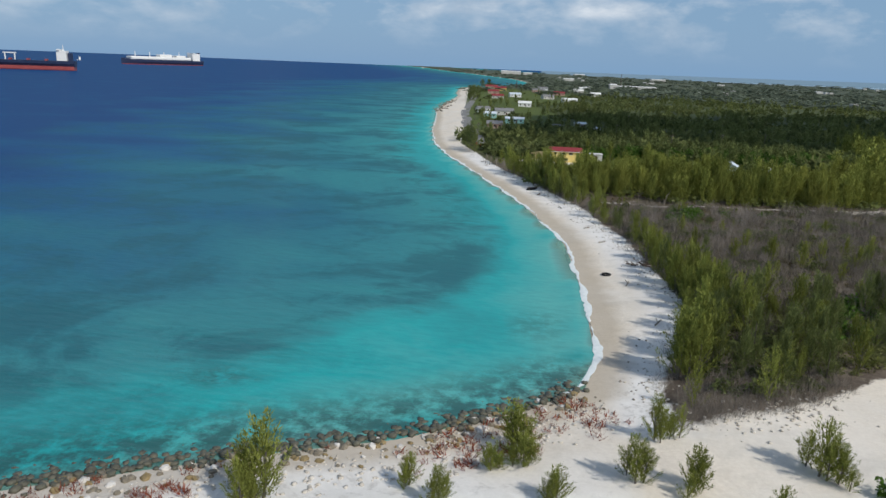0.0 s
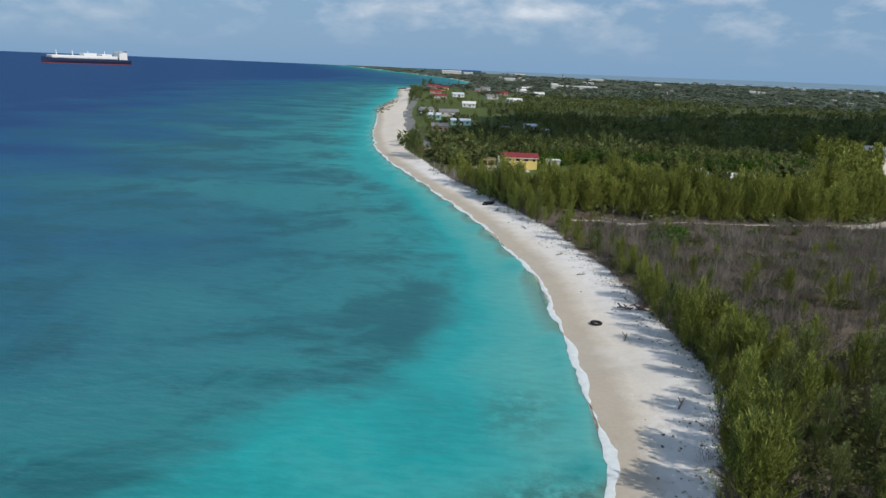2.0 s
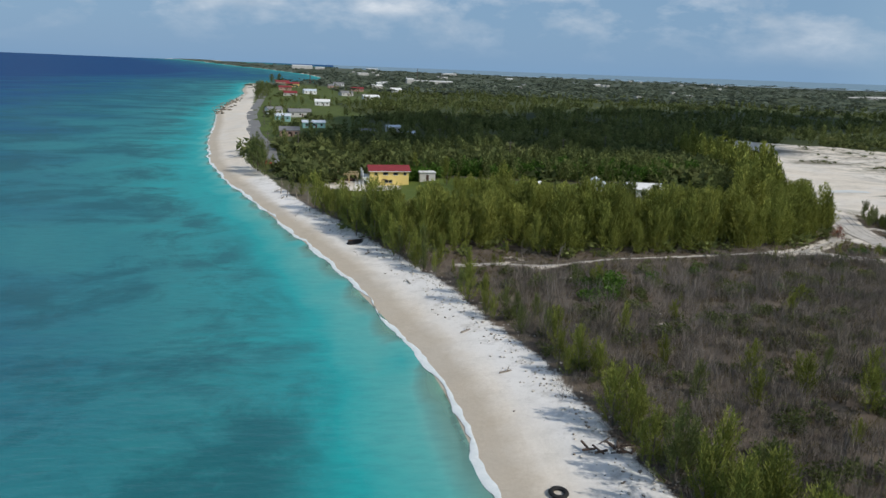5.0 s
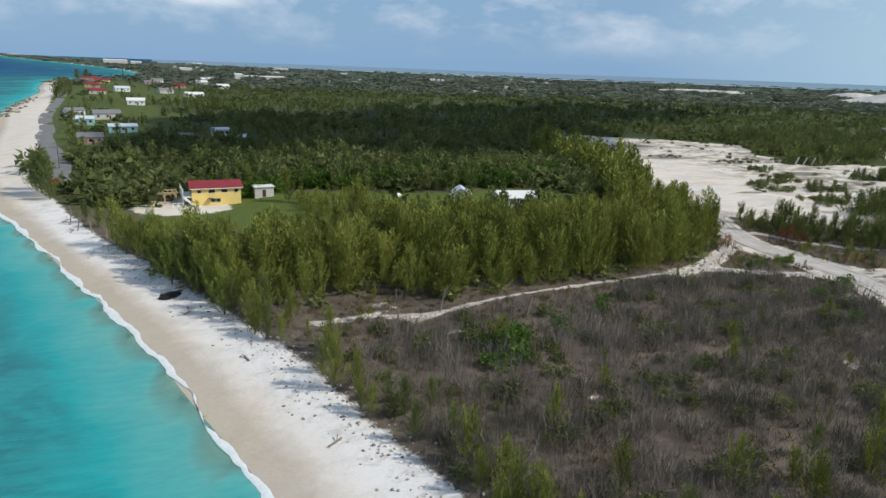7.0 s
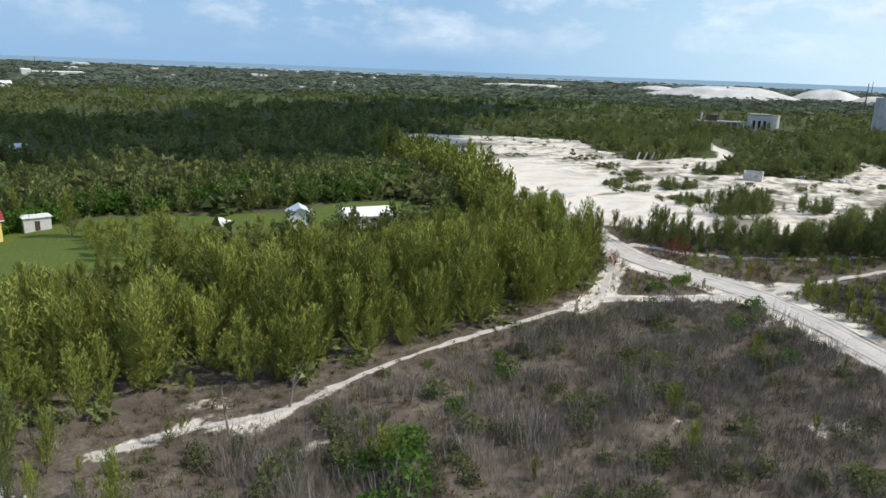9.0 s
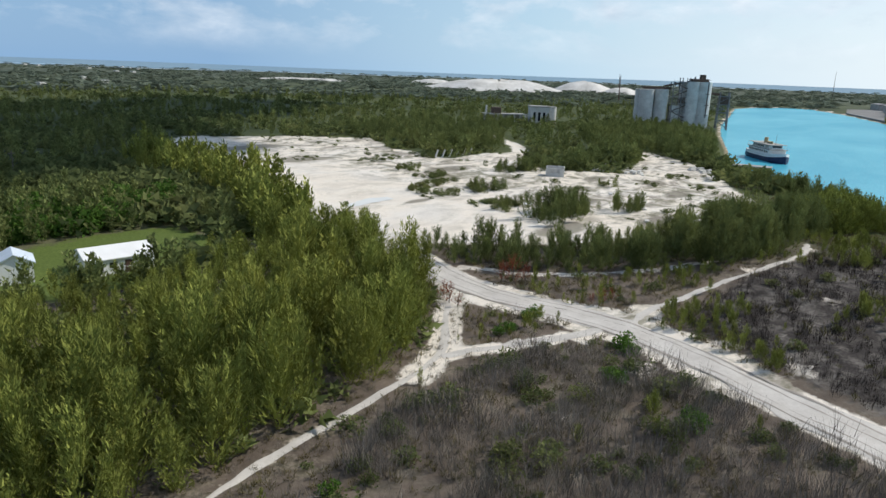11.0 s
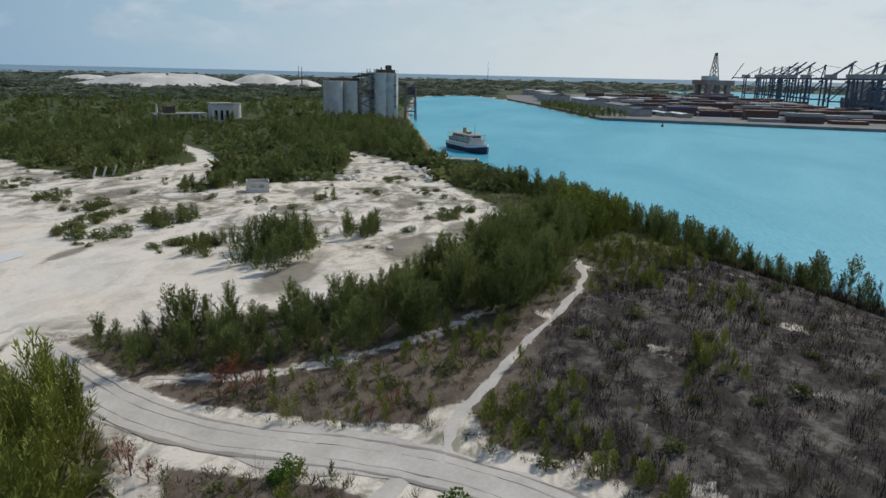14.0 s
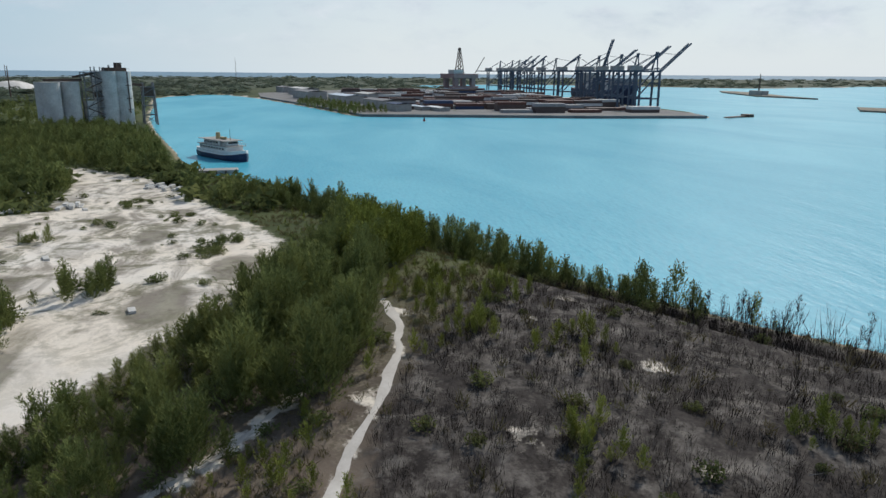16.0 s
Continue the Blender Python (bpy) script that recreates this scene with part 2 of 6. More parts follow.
M_GROUND, M_WATER = ground_material(), water_material()
M_PINE = foliage("feathery olive needles", (0.14, 0.175, 0.042), (0.385, 0.405, 0.10), (0.36, 0.365, 0.09), 0.08)
M_DEEP = foliage("dark green needles", (0.10, 0.13, 0.048), (0.275, 0.31, 0.11), (0.275, 0.295, 0.105), 0.25)
M_LEAF = foliage("fresh green leaves", (0.05, 0.11, 0.02), (0.145, 0.25, 0.05), (0.10, 0.17, 0.04), 0.35)
M_SCRUB = foliage("mixed scrub leaves", (0.08, 0.105, 0.042), (0.22, 0.25, 0.095), (0.25, 0.255, 0.10), 0.4)
M_DEAD = foliage("leafless grey twigs", (0.115, 0.10, 0.085), (0.38, 0.34, 0.295), (0.20, 0.185, 0.14), 0.0)
M_CHAR = foliage("charred twigs", (0.014, 0.011, 0.010), (0.060, 0.049, 0.044), (0.040, 0.033, 0.030), 0.0)
M_STICK = foliage("bleached sticks", (0.10, 0.085, 0.07), (0.36, 0.33, 0.29), (0.20, 0.18, 0.16), 0.0)
M_RED = foliage("dry rust-red needles", (0.20, 0.055, 0.032), (0.42, 0.14, 0.085), (0.32, 0.11, 0.07))
# leaf colour holds painted distance haze: paler and greyer than the near scrub
M_FARWOOD = foliage("far woodland paled for haze", (0.11, 0.14, 0.105), (0.21, 0.245, 0.18), (0.18, 0.21, 0.15), 0.3)
M_STRAW = foliage("dry straw-coloured grass", (0.10, 0.085, 0.04), (0.25, 0.21, 0.11), (0.13, 0.13, 0.05))
M_BARK = plain("grey bark", (0.09, 0.075, 0.06), (0.20, 0.18, 0.15), 2.0, 0.9)
M_ROCK = plain("weathered limestone", (0.10, 0.085, 0.065), (0.32, 0.28, 0.21), 0.8, 0.9, 0.0, 0.5)
M_ROCK_WET = plain("wet weedy limestone", (0.045, 0.05, 0.04), (0.16, 0.15, 0.11), 0.8, 0.6, 0.0, 0.5)
M_ROCK_OCHRE = plain("ochre stained limestone", (0.16, 0.115, 0.05), (0.36, 0.28, 0.15), 0.8, 0.9, 0.0, 0.5)
M_ROCK_PALE = plain("bleached coral rock", (0.50, 0.47, 0.43), (0.72, 0.70, 0.66), 0.8, 0.9, 0.0, 0.5)
M_POOL = plain("milky pool water", (0.58, 0.60, 0.58), (0.68, 0.68, 0.65), 0.1, 0.75)
M_RUBBLE = plain("tan and white rubble", (0.40, 0.35, 0.28), (0.70, 0.66, 0.60), 0.9, 0.95, 0.0, 0.5)
M_RUT = plain("brown-grey wheel rut", (0.24, 0.21, 0.18), (0.42, 0.385, 0.34), 0.5, 0.95)
M_TRACK = plain("packed white marl", (0.43, 0.395, 0.35), (0.62, 0.585, 0.535), 0.30, 0.95, 0.0, 0.4)
M_ASPHALT = plain("worn grey asphalt", (0.16, 0.16, 0.16), (0.24, 0.235, 0.225), 0.3, 0.9)
M_FOAM = plain("white surf foam", (0.62, 0.68, 0.68), (0.85, 0.87, 0.86), 1.2, 0.8)


# ---- the plan of the land ----
WEST_COAST = [(-1200, 5600), (-700, 4300), (-248, 2905), (-78, 2214), (-20, 1750), (-30, 1400), (-100, 1330), (-138, 1230), (-114, 960), (-101, 880),
              (-91, 670), (-85, 581), (-74, 508), (-61, 402), (-49, 335), (-37, 292), (-22, 250), (-10, 215), (-3, 194), (1, 178), (6, 160), (8, 147),
              (9, 130), (10, 112), (10, 97), (10, 86), (8, 78), (3, 73), (-2, 69), (-12, 62), (-26, 56), (-44, 47), (-70, 32)]
SPIT = [(-95, 8), (-100, -30), (-60, -70), (0, -60), (50, -20), (95, 30), (130, 70)]
HARBOUR = [(150, 96), (160, 108), (170, 117), (189, 131), (208, 141), (228, 152), (246, 163), (275, 180), (300, 196), (322, 207), (345, 224), (380, 236),
           (408, 243), (459, 258), (514, 274), (600, 296), (641, 306), (860, 350), (1050, 392), (1180, 350), (1150, 305), (1040, 258), (868, 206), (720, 166),
           (652, 148), (636, 51), (619, -43), (616, -140), (700, -168), (1000, -176), (1300, -172), (1420, -120), (1900, -40), (2100, -420), (1700, -900), (2200, -2200), (3000, -5600)]
LAND = np.array(WEST_COAST + SPIT + HARBOUR + [(3400, -1600), (3600, 0), (3400, 1200), (2800, 2200), (1900, 2900), (1000, 3300), (300, 3700), (-300, 4500), (-900, 5600)], float)
FLATS = np.array([(126, 246), (134, 232), (143, 218), (150, 208), (170, 199), (196, 190), (224, 188), (246, 198), (285, 218), (320, 236), (345, 262), (352, 284),
                  (330, 262), (296, 250), (262, 246), (246, 262), (262, 285), (300, 304), (285, 312), (250, 310), (262, 352), (290, 385), (262, 412), (222, 440), (196, 425), (178, 376), (156, 312), (137, 276)], float)
ASH = np.array([(118, 179), (140, 177), (160, 170), (178, 160), (196, 146), (176, 126), (158, 112), (134, 98), (104, 92), (98, 118), (104, 150)], float)
BRUSH = np.array([(26, 108), (24, 140), (21, 158), (17, 178), (24, 190), (44, 190), (78, 194), (98, 192), (108, 172), (100, 152), (92, 120), (70, 100), (48, 92), (34, 92)], float)
YARD = np.array([(-8, 256), (8, 250), (28, 251), (48, 258), (80, 250), (108, 256), (110, 284), (92, 286), (70, 284), (50, 292), (24, 296), (0, 298)], float)
BEACH_TOP = [(31, 74), (17, 67), (17, 78), (22, 94), (26, 104), (25, 120), (23, 132), (21, 152), (17, 169), (13, 186), (8, 200), (2, 216), (-3, 231), (-9, 245), (-16, 264), (-25, 296), (-36, 330), (-41, 400), (-52, 500), (-70, 680), (-92, 900), (-108, 1150)]
MAIN_ROAD = [(128, 236), (121, 224), (115, 211), (114, 199), (114, 188), (111, 177), (106, 168), (101, 157), (95, 142), (84, 122), (68, 100), (50, 84), (34, 72), (20, 62), (4, 56), (-20, 48)]
WOOD_PATH = [(17, 193), (26, 193.5), (34, 191.5), (42, 193.5), (51, 196), (61, 198), (72, 198), (84, 197.5), (93, 200), (102, 206), (110, 211)]
CUT_PATH = [(90, 199), (98, 194.5), (106, 189), (113, 186)]
WEST_TRACK = [(113, 184), (121, 184.5), (128, 182), (139, 178.5), (148, 175), (158, 172), (168, 171), (178, 172)]
BACK_TRACK = [(124, 218), (127, 208), (131, 200), (140, 190), (150, 183)]
FLAT_TRACK = [(240, 285), (262, 298), (292, 300), (318, 318), (352, 352), (420, 430)]
COAST_ROAD = [(-24, 318), (-28, 335), (-31, 365), (-38, 400), (-45, 440), (-47, 470), (-52, 505), (-57, 545), (-62, 620), (-68, 720), (-78, 860), (-92, 1040), (-100, 1200)]
# bare sandy spots in the brush and on the burnt ground; damp brown hollows on the flats
PALE_SPOTS = [(35.5, 184, 2.6), (32, 190, 3), (30, 197.5, 3.2), (23, 193, 2.6), (43.5, 166, 1.8), (43, 162, 1.8), (79, 159, 3), (61, 155.6, 2), (82, 158, 3.2), (101, 178, 4.5), (106.6, 187, 3), (87, 181, 2.6),
              (113, 163, 3.6), (115, 171, 3.6), (161.5, 159, 2), (166, 153.5, 2), (180, 152.5, 3), (174, 147, 2.6), (171, 169.6, 2.6), (139, 163, 2.4), (132, 149.5, 2.4), (151, 145, 3), (148, 177, 2.4), (52, 174, 1.6), (68, 168, 2)]
MUD_SPOTS = [(162, 218, 9, 4), (184, 203, 8, 4.5), (203, 195, 9, 4), (215, 239, 7, 3), (183, 239, 6, 4), (203, 262, 11, 4), (224, 292, 12, 5), (196, 230, 8, 4), (230, 214, 6, 3), (246, 226, 7, 3), (256, 213, 5, 3), (270, 243, 8, 4), (168, 262, 6, 1.6), (240, 244, 6, 3), (206, 346, 16, 5), (216, 386, 18, 6)]
SAND_BED = np.array([(8, 78), (10, 97), (10, 112), (8, 147), (1, 178), (-10, 215), (-22, 250), (-37, 292), (-45, 292), (-32, 250), (-21, 215), (-10, 180), (-6, 150), (-8, 124), (-12, 108), (-18.5, 101), (-24, 96), (-29, 84), (-38, 76), (-48, 68), (-62, 60), (-90, 45), (-70, 32), (-26, 56), (-2, 69)], float)
rng = np.random.default_rng(7)


def seg_distance(px, py, line):
    best = np.full(px.shape, 1e9)
    for (ax, ay), (bx, by) in zip(line[:-1], line[1:]):
        dx, dy = bx - ax, by - ay
        k = np.clip(((px - ax) * dx + (py - ay) * dy) / (dx * dx + dy * dy), 0, 1)
        best = np.minimum(best, np.hypot(px - ax - k * dx, py - ay - k * dy))
    return best


def inside(px, py, poly):
    res = np.zeros(px.shape, bool)
    for (ax, ay), (bx, by) in zip(poly, np.roll(poly, -1, 0)):
        if ay == by:
            continue
        res ^= ((ay > py) != (by > py)) & (px < (bx - ax) * (py - ay) / (by - ay) + ax)
    return res


def signed(px, py, poly):
    """Distance to the outline, positive inside."""
    d = seg_distance(px, py, np.vstack([poly, poly[:1]]))
    return np.where(inside(px, py, poly), d, -d)


def smooth_noise(px, py, size, seed):
    """Cheap rolling noise between about -1 and 1."""
    r = np.random.default_rng(seed)
    v = np.zeros(np.shape(px))
    for i in range(7):
        a, k, ph = r.uniform(0, 6.28), r.uniform(0.6, 2.2) * 6.28 / size, r.uniform(0, 6.28)
        v = v + np.sin((px * np.cos(a) + py * np.sin(a)) * k + ph)
    return v / 3.2


def lift(px, py):
    """Beyond two kilometres the sheets rise a little, so that their edge stands where the far horizon does."""
    r = np.hypot(px - 40, py - 120)
    return 17.0 * np.clip((r - 1800) / 3100, 0, 1.2) ** 2


def land_height(px, py):
    px, py = np.asarray(px, float), np.asarray(py, float)
    d = signed(px, py, LAND)
    bump = 3.5 * np.exp(-((px - 158) / 46) ** 2 - ((py - 160) / 46) ** 2) + 1.2 * np.exp(-((px - 215) / 70) ** 2 - ((py - 240) / 60) ** 2)
    bump = bump - 1.35 * np.exp(-((px - 8) / 26) ** 2 - ((py - 288) / 22) ** 2)
    inland = 1.9 + bump + 0.25 * smooth_noise(px, py, 40, 3) + 0.10 * smooth_noise(px, py, 9, 5)
    west = np.clip((90 - px) / 20, 0, 1)
    slope = 0.10 * west + 0.28 * (1 - west)
    z = np.where(d > 0, np.minimum(d * slope, 1.1) + (inland - 1.1) * np.clip((d - 9) / 8, 0, 1), np.maximum(d * 0.12, -6))
    return z + lift(px, py)


def axis(lo, a, b, hi, step, grow):
    mid = list(np.arange(a, b + 0.1, step))
    up, s = [], step
    while mid[-1] + sum(up) < hi:
        s *= grow
        up.append(s)
    right = list(np.cumsum(up) + mid[-1])
    dn, s, x, left = [], step, a, []
    while x > lo:
        s *= grow
        x -= s
        left.append(x)
    return np.array(left[::-1] + mid + right)


def sheet(name, xs, ys, height, material):
    gx, gy = np.meshgrid(xs, ys)
    px, py = gx.ravel(), gy.ravel()
    z = height(px, py)
    nx, ny = len(xs), len(ys)
    i = (np.arange(ny - 1)[:, None] * nx + np.arange(nx - 1)[None]).ravel()
    quads = np.stack([i, i + 1, i + nx + 1, i + nx], 1)
    me = bpy.data.meshes.new(name)
    me.vertices.add(len(px))
    me.vertices.foreach_set("co", np.stack([px, py, z], 1).astype(np.float32).ravel())
    me.loops.add(quads.size)
    me.loops.foreach_set("vertex_index", quads.astype(np.int32).ravel())
    me.polygons.add(len(quads))
    me.polygons.foreach_set("loop_start", (np.arange(len(quads)) * 4).astype(np.int32))
    me.polygons.foreach_set("use_smooth", np.ones(len(quads), bool))
    me.update(calc_edges=True)
    me.materials.append(material)
    return new(name, me), px, py


def set_attr(ob, name, values):
    a = ob.data.attributes.new(name, "FLOAT", "POINT")
    a.data.foreach_set("value", np.asarray(values, np.float32))


def soft(d, width):
    return np.clip(0.5 + d / (2 * width), 0, 1)


def resample(line, step):
    pts = np.array(line, float)
    s = np.concatenate([[0], np.cumsum(np.hypot(*np.diff(pts, axis=0).T))])
    q = np.arange(0, s[-1], step)
    # smooth corners by averaging three nearby samples
    def at(v):
        v = np.clip(v, 0, s[-1])
        return np.stack([np.interp(v, s, pts[:, 0]), np.interp(v, s, pts[:, 1])], 1)
    return (at(q - 2 * step) + 2 * at(q) + at(q + 2 * step)) / 4


def offset_line(line, d):
    p = resample(line, 3.0)
    t = np.gradient(p, axis=0)
    t /= np.hypot(*t.T)[:, None]
    return p + np.stack([-t[:, 1], t[:, 0]], 1) * d


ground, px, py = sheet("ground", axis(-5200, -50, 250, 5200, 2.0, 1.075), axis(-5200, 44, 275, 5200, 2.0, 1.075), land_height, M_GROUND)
d_land = signed(px, py, LAND)
# the beach lies between the waterline and the foot of the trees
band = np.array([p for p in WEST_COAST[7:31]] + [(-30, 44), (0, 50), (10, 56)] + BEACH_TOP, float)
sand = soft(signed(px, py, band), 2.5)
spit_zone = np.array([(-95, 60), (-10, 75), (12, 66), (34, 76), (60, 96), (84, 118), (92, 112), (70, 80), (40, 40), (0, 20), (-90, -10)], float)
sand = np.maximum(sand, soft(signed(px, py, spit_zone), 3))
sand = np.maximum(sand, soft(d_land, 1) * (d_land < 2) * (px < 60))
flats_d = signed(px, py, FLATS)
sand = np.maximum(sand, soft(flats_d, 6) * 0.98)
for line, half in ((MAIN_ROAD, 3.8), (MAIN_ROAD[2:7], 5.2), (WOOD_PATH, 0.2), (WOOD_PATH[7:], 2.2), (WOOD_PATH[:4], 0.8), (CUT_PATH, 1.5), (WEST_TRACK, 0.45), (WEST_TRACK[:2], 2.6), (BACK_TRACK, 1.0), (FLAT_TRACK, 3.5)):
    sand = np.maximum(sand, soft(half - seg_distance(px, py, line), 1.6))
sand = np.maximum(sand, soft(6 - np.hypot(px - 4, py - 283) + 6, 3))
ash = np.maximum(soft(signed(px, py, ASH), 5), 0.40 * soft(signed(px, py, BRUSH), 6) * (smooth_noise(px, py, 26, 11) > 0.05))
for x, y, r_ in PALE_SPOTS:
    sand = np.maximum(sand, 0.56 * np.clip(1.3 - np.hypot((px - x) / (1.5 * r_), (py - y) / r_), 0, 1))
mud = np.zeros(px.shape)
for x, y, rx_, ry_ in MUD_SPOTS:
    mud = np.maximum(mud, np.clip(1.5 - np.hypot((px - x) / rx_, (py - y) / ry_), 0, 1))
set_attr(ground, "mud", mud)
set_attr(ground, "sand", np.where(d_land < -1, 1.0, sand))
set_attr(ground, "dirty", np.clip(0.75 * soft(9 - seg_distance(px, py, MAIN_ROAD[:10]), 4) + soft(flats_d, 4) * (0.10 + 0.9 * np.clip((px + 0.25 * (200 - py) - 158) / 30, 0, 1)) + 0.12, 0, 1))
set_attr(ground, "ash", ash)
set_attr(ground, "rubble", np.clip(np.exp(-((seg_distance(px, py, offset_line(BEACH_TOP[1:16], 2.5)) / 4.2) ** 4)) + 0.9 * soft(signed(px, py, spit_zone), 2) * np.clip((62 - py) / 10, 0, 1) * (px < 12) + 0.05 * soft(signed(px, py, spit_zone), 2), 0, 1))
village_zone = np.array([(-50, 395), (-8, 395), (4, 440), (36, 400), (46, 440), (20, 480), (20, 560), (0, 690), (40, 760), (60, 800), (0, 900), (90, 980), (20, 1120), (-110, 1240), (-100, 900), (-60, 560)], float)
set_attr(ground, "grass", np.maximum(0.85 * soft(signed(px, py, YARD), 4), 0.55 * soft(signed(px, py, village_zone), 4)))
# strength of the painted haze, growing from 900 m to 1800 m out
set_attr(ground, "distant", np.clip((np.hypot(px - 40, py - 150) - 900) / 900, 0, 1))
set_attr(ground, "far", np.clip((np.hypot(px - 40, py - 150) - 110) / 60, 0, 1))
tagged(ground, "flat coastal land of pale sand and dark scrub soil", "ground", kind="structure")


def sea_level(px, py):
    return 0.0 * px + lift(px, py) - 0.0


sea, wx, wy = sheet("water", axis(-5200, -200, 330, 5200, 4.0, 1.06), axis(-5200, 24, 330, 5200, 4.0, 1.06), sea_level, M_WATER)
dw = -signed(wx, wy, LAND)
east = (wx > 60 + 0.0 * wy) & (wy < 420) & (wx < 2400)
bed = soft(signed(wx, wy, SAND_BED) + 1.8 * smooth_noise(wx, wy, 14, 22), 3.5) * (wy < 292) + (wy >= 292) * soft(16 - dw, 8)
open_sea = 0.18 + np.clip(dw - 6, 0, 34) * 0.0060 + np.clip(dw - 40, 0, 900) * 0.0040 / (1 + 0.0012 * np.clip(wy - 300, 0, 900)) + 0.10 * np.clip((dw - 20) / 60, 0, 1) * smooth_noise(wx, wy * 1.5, 110, 21)
depth = (1 - bed) * open_sea + bed * (0.02 + 0.12 * np.clip(dw / 16, 0, 1) + 0.07 * np.clip((-18 - wx) / 25, 0, 1))
depth = np.where(dw < 1.5, np.minimum(depth, 0.02 * dw), depth)
depth = np.clip(depth, -0.02, 1.0)
set_attr(sea, "depth", np.where(dw < 0, -0.02, depth))
set_attr(sea, "harbour", east.astype(float))
# mask of the painted haze: eastern water beyond 2.5 km
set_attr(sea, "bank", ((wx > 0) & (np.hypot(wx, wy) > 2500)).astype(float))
toe = seg_distance(wx, wy, [(-70, 36), (-44, 51), (-26, 60), (-12, 66), (-2, 73), (6, 80)])
set_attr(sea, "reef", np.clip(1.25 - toe / 8, 0, 1) + 0.9 * np.clip(1 - np.hypot((wx + 36) / 7, (wy - 72) / 4.5), 0, 1) + 0.8 * np.clip(1 - np.hypot((wx - 2) / 5, (wy - 98) / 9), 0, 1))
tagged(sea, "clear turquoise sea, darkening to blue over deep water", "sea", kind="structure")


# ---- strips: roads, tracks, surf ----
def strip(name, line, half, material, up, label, category, step=2.0, ragged=0.3, across=4, ground_fit=True, seed=1):
    c = resample(line, step)
    t = np.gradient(c, axis=0)
    t /= np.hypot(*t.T)[:, None]
    nrm = np.stack([-t[:, 1], t[:, 0]], 1)
    r = np.random.default_rng(seed)
    k = len(c)
    wl = half * (1 + ragged * np.convolve(r.uniform(-1, 1, k + 4), np.ones(5) / 3, "valid"))
    wr = half * (1 + ragged * np.convolve(r.uniform(-1, 1, k + 4), np.ones(5) / 3, "valid"))
    verts = []
    for j in range(across + 1):
        f = j / across
        p = c + nrm * (-wl * (1 - f) + wr * f)[:, None]
        z = land_height(p[:, 0], p[:, 1]) if ground_fit else np.zeros(k)
        edge = 0.0 if 0 < j < across else -0.06
        verts.append(np.concatenate([p, (z + up + edge)[:, None]], 1))
    v = np.stack(verts, 1).reshape(-1, 3)
    n = across + 1
    faces = [(i * n + j, (i + 1) * n + j, (i + 1) * n + j + 1, i * n + j + 1) for i in range(k - 1) for j in range(across)]
    me = bpy.data.meshes.new(name)
    me.from_pydata(v.tolist(), [], [f[::-1] for f in faces])
    me.polygons.foreach_set("use_smooth", np.ones(len(faces), bool))
    me.materials.append(material)
    return tagged(new(name, me), label, category, kind="structure")


strip("road", MAIN_ROAD[:-7], 2.9, M_TRACK, 0.10, "wide rutted white marl road", "road", ragged=0.5)
for off, k in ((-1.3, 50), (0.9, 51), (2.2, 52), (-2.4, 53)):
    strip("rut", offset_line(MAIN_ROAD[:9], off).tolist(), 0.22, M_RUT, 0.125, "brown wheel rut in the marl road", "rut", step=1.2, ragged=1.3, across=2, seed=k)
strip("path", WOOD_PATH, 0.45, M_TRACK, 0.10, "narrow white sandy track along the wood", "path", step=1.5, ragged=0.7, across=2, seed=2)
strip("path", CUT_PATH, 0.8, M_TRACK, 0.11, "narrow sandy track round a bushy island", "path", step=1.5, ragged=0.6, across=2, seed=3)
strip("path", WEST_TRACK, 0.5, M_TRACK, 0.11, "pale footpath past burnt ground", "path", step=1.2, ragged=1.1, across=2, seed=4)
strip("path", BACK_TRACK, 0.3, M_TRACK, 0.10, "faint sandy track beside the tree belt", "path", step=1.2, ragged=1.0, across=2, seed=6)
strip("road", COAST_ROAD, 3.2, M_ASPHALT, 0.14, "grey asphalt coast road winding along the beach", "road", step=3, ragged=0.05, across=2, seed=5)


shore = WEST_COAST[9:28]
for k, (off, half, rag) in enumerate(((0.2, 0.38, 1.6),)):
    q = offset_line(shore, off)
    q += np.stack([0.5 * smooth_noise(q[:, 0], q[:, 1], 16, 30 + k), 0 * q[:, 0]], 1)
    f = strip("surf_foam", q.tolist(), half, M_FOAM, 0.16 if off <= 0 else 0.12, "thin white line of surf on the beach", "surf", step=1.2, ragged=rag, across=2, ground_fit=True, seed=40 + k)


# ---- plants ----
def mesh_from(name, verts, faces, material, smooth=False):
    me = bpy.data.meshes.new(name)
    n = faces.shape[1]
    me.vertices.add(len(verts))
    me.vertices.foreach_set("co", verts.astype(np.float32).ravel())
    me.loops.add(faces.size)
    me.loops.foreach_set("vertex_index", faces.astype(np.int32).ravel())
    me.polygons.add(len(faces))
    me.polygons.foreach_set("loop_start", (np.arange(len(faces)) * n).astype(np.int32))
    if smooth:
        me.polygons.foreach_set("use_smooth", np.ones(len(faces), bool))
    me.update(calc_edges=True)
    me.materials.append(material)
    return me


def blades(base, way, length, width, r, facing=None):
    """One slim three-cornered blade per row: base points, unit ways, lengths, widths; its flat side turned to facing."""
    side = np.cross(way, r.normal(size=way.shape) if facing is None else facing)
    side /= np.linalg.norm(side, axis=1)[:, None] + 1e-9
    side *= (width / 2)[:, None]
    low = base + way * (length * 0.25)[:, None]
    v = np.stack([low - side, low + side, base + way * length[:, None]], 1).reshape(-1, 3)
    return v


def unit(v):
    return v / (np.linalg.norm(v, axis=1)[:, None] + 1e-9)


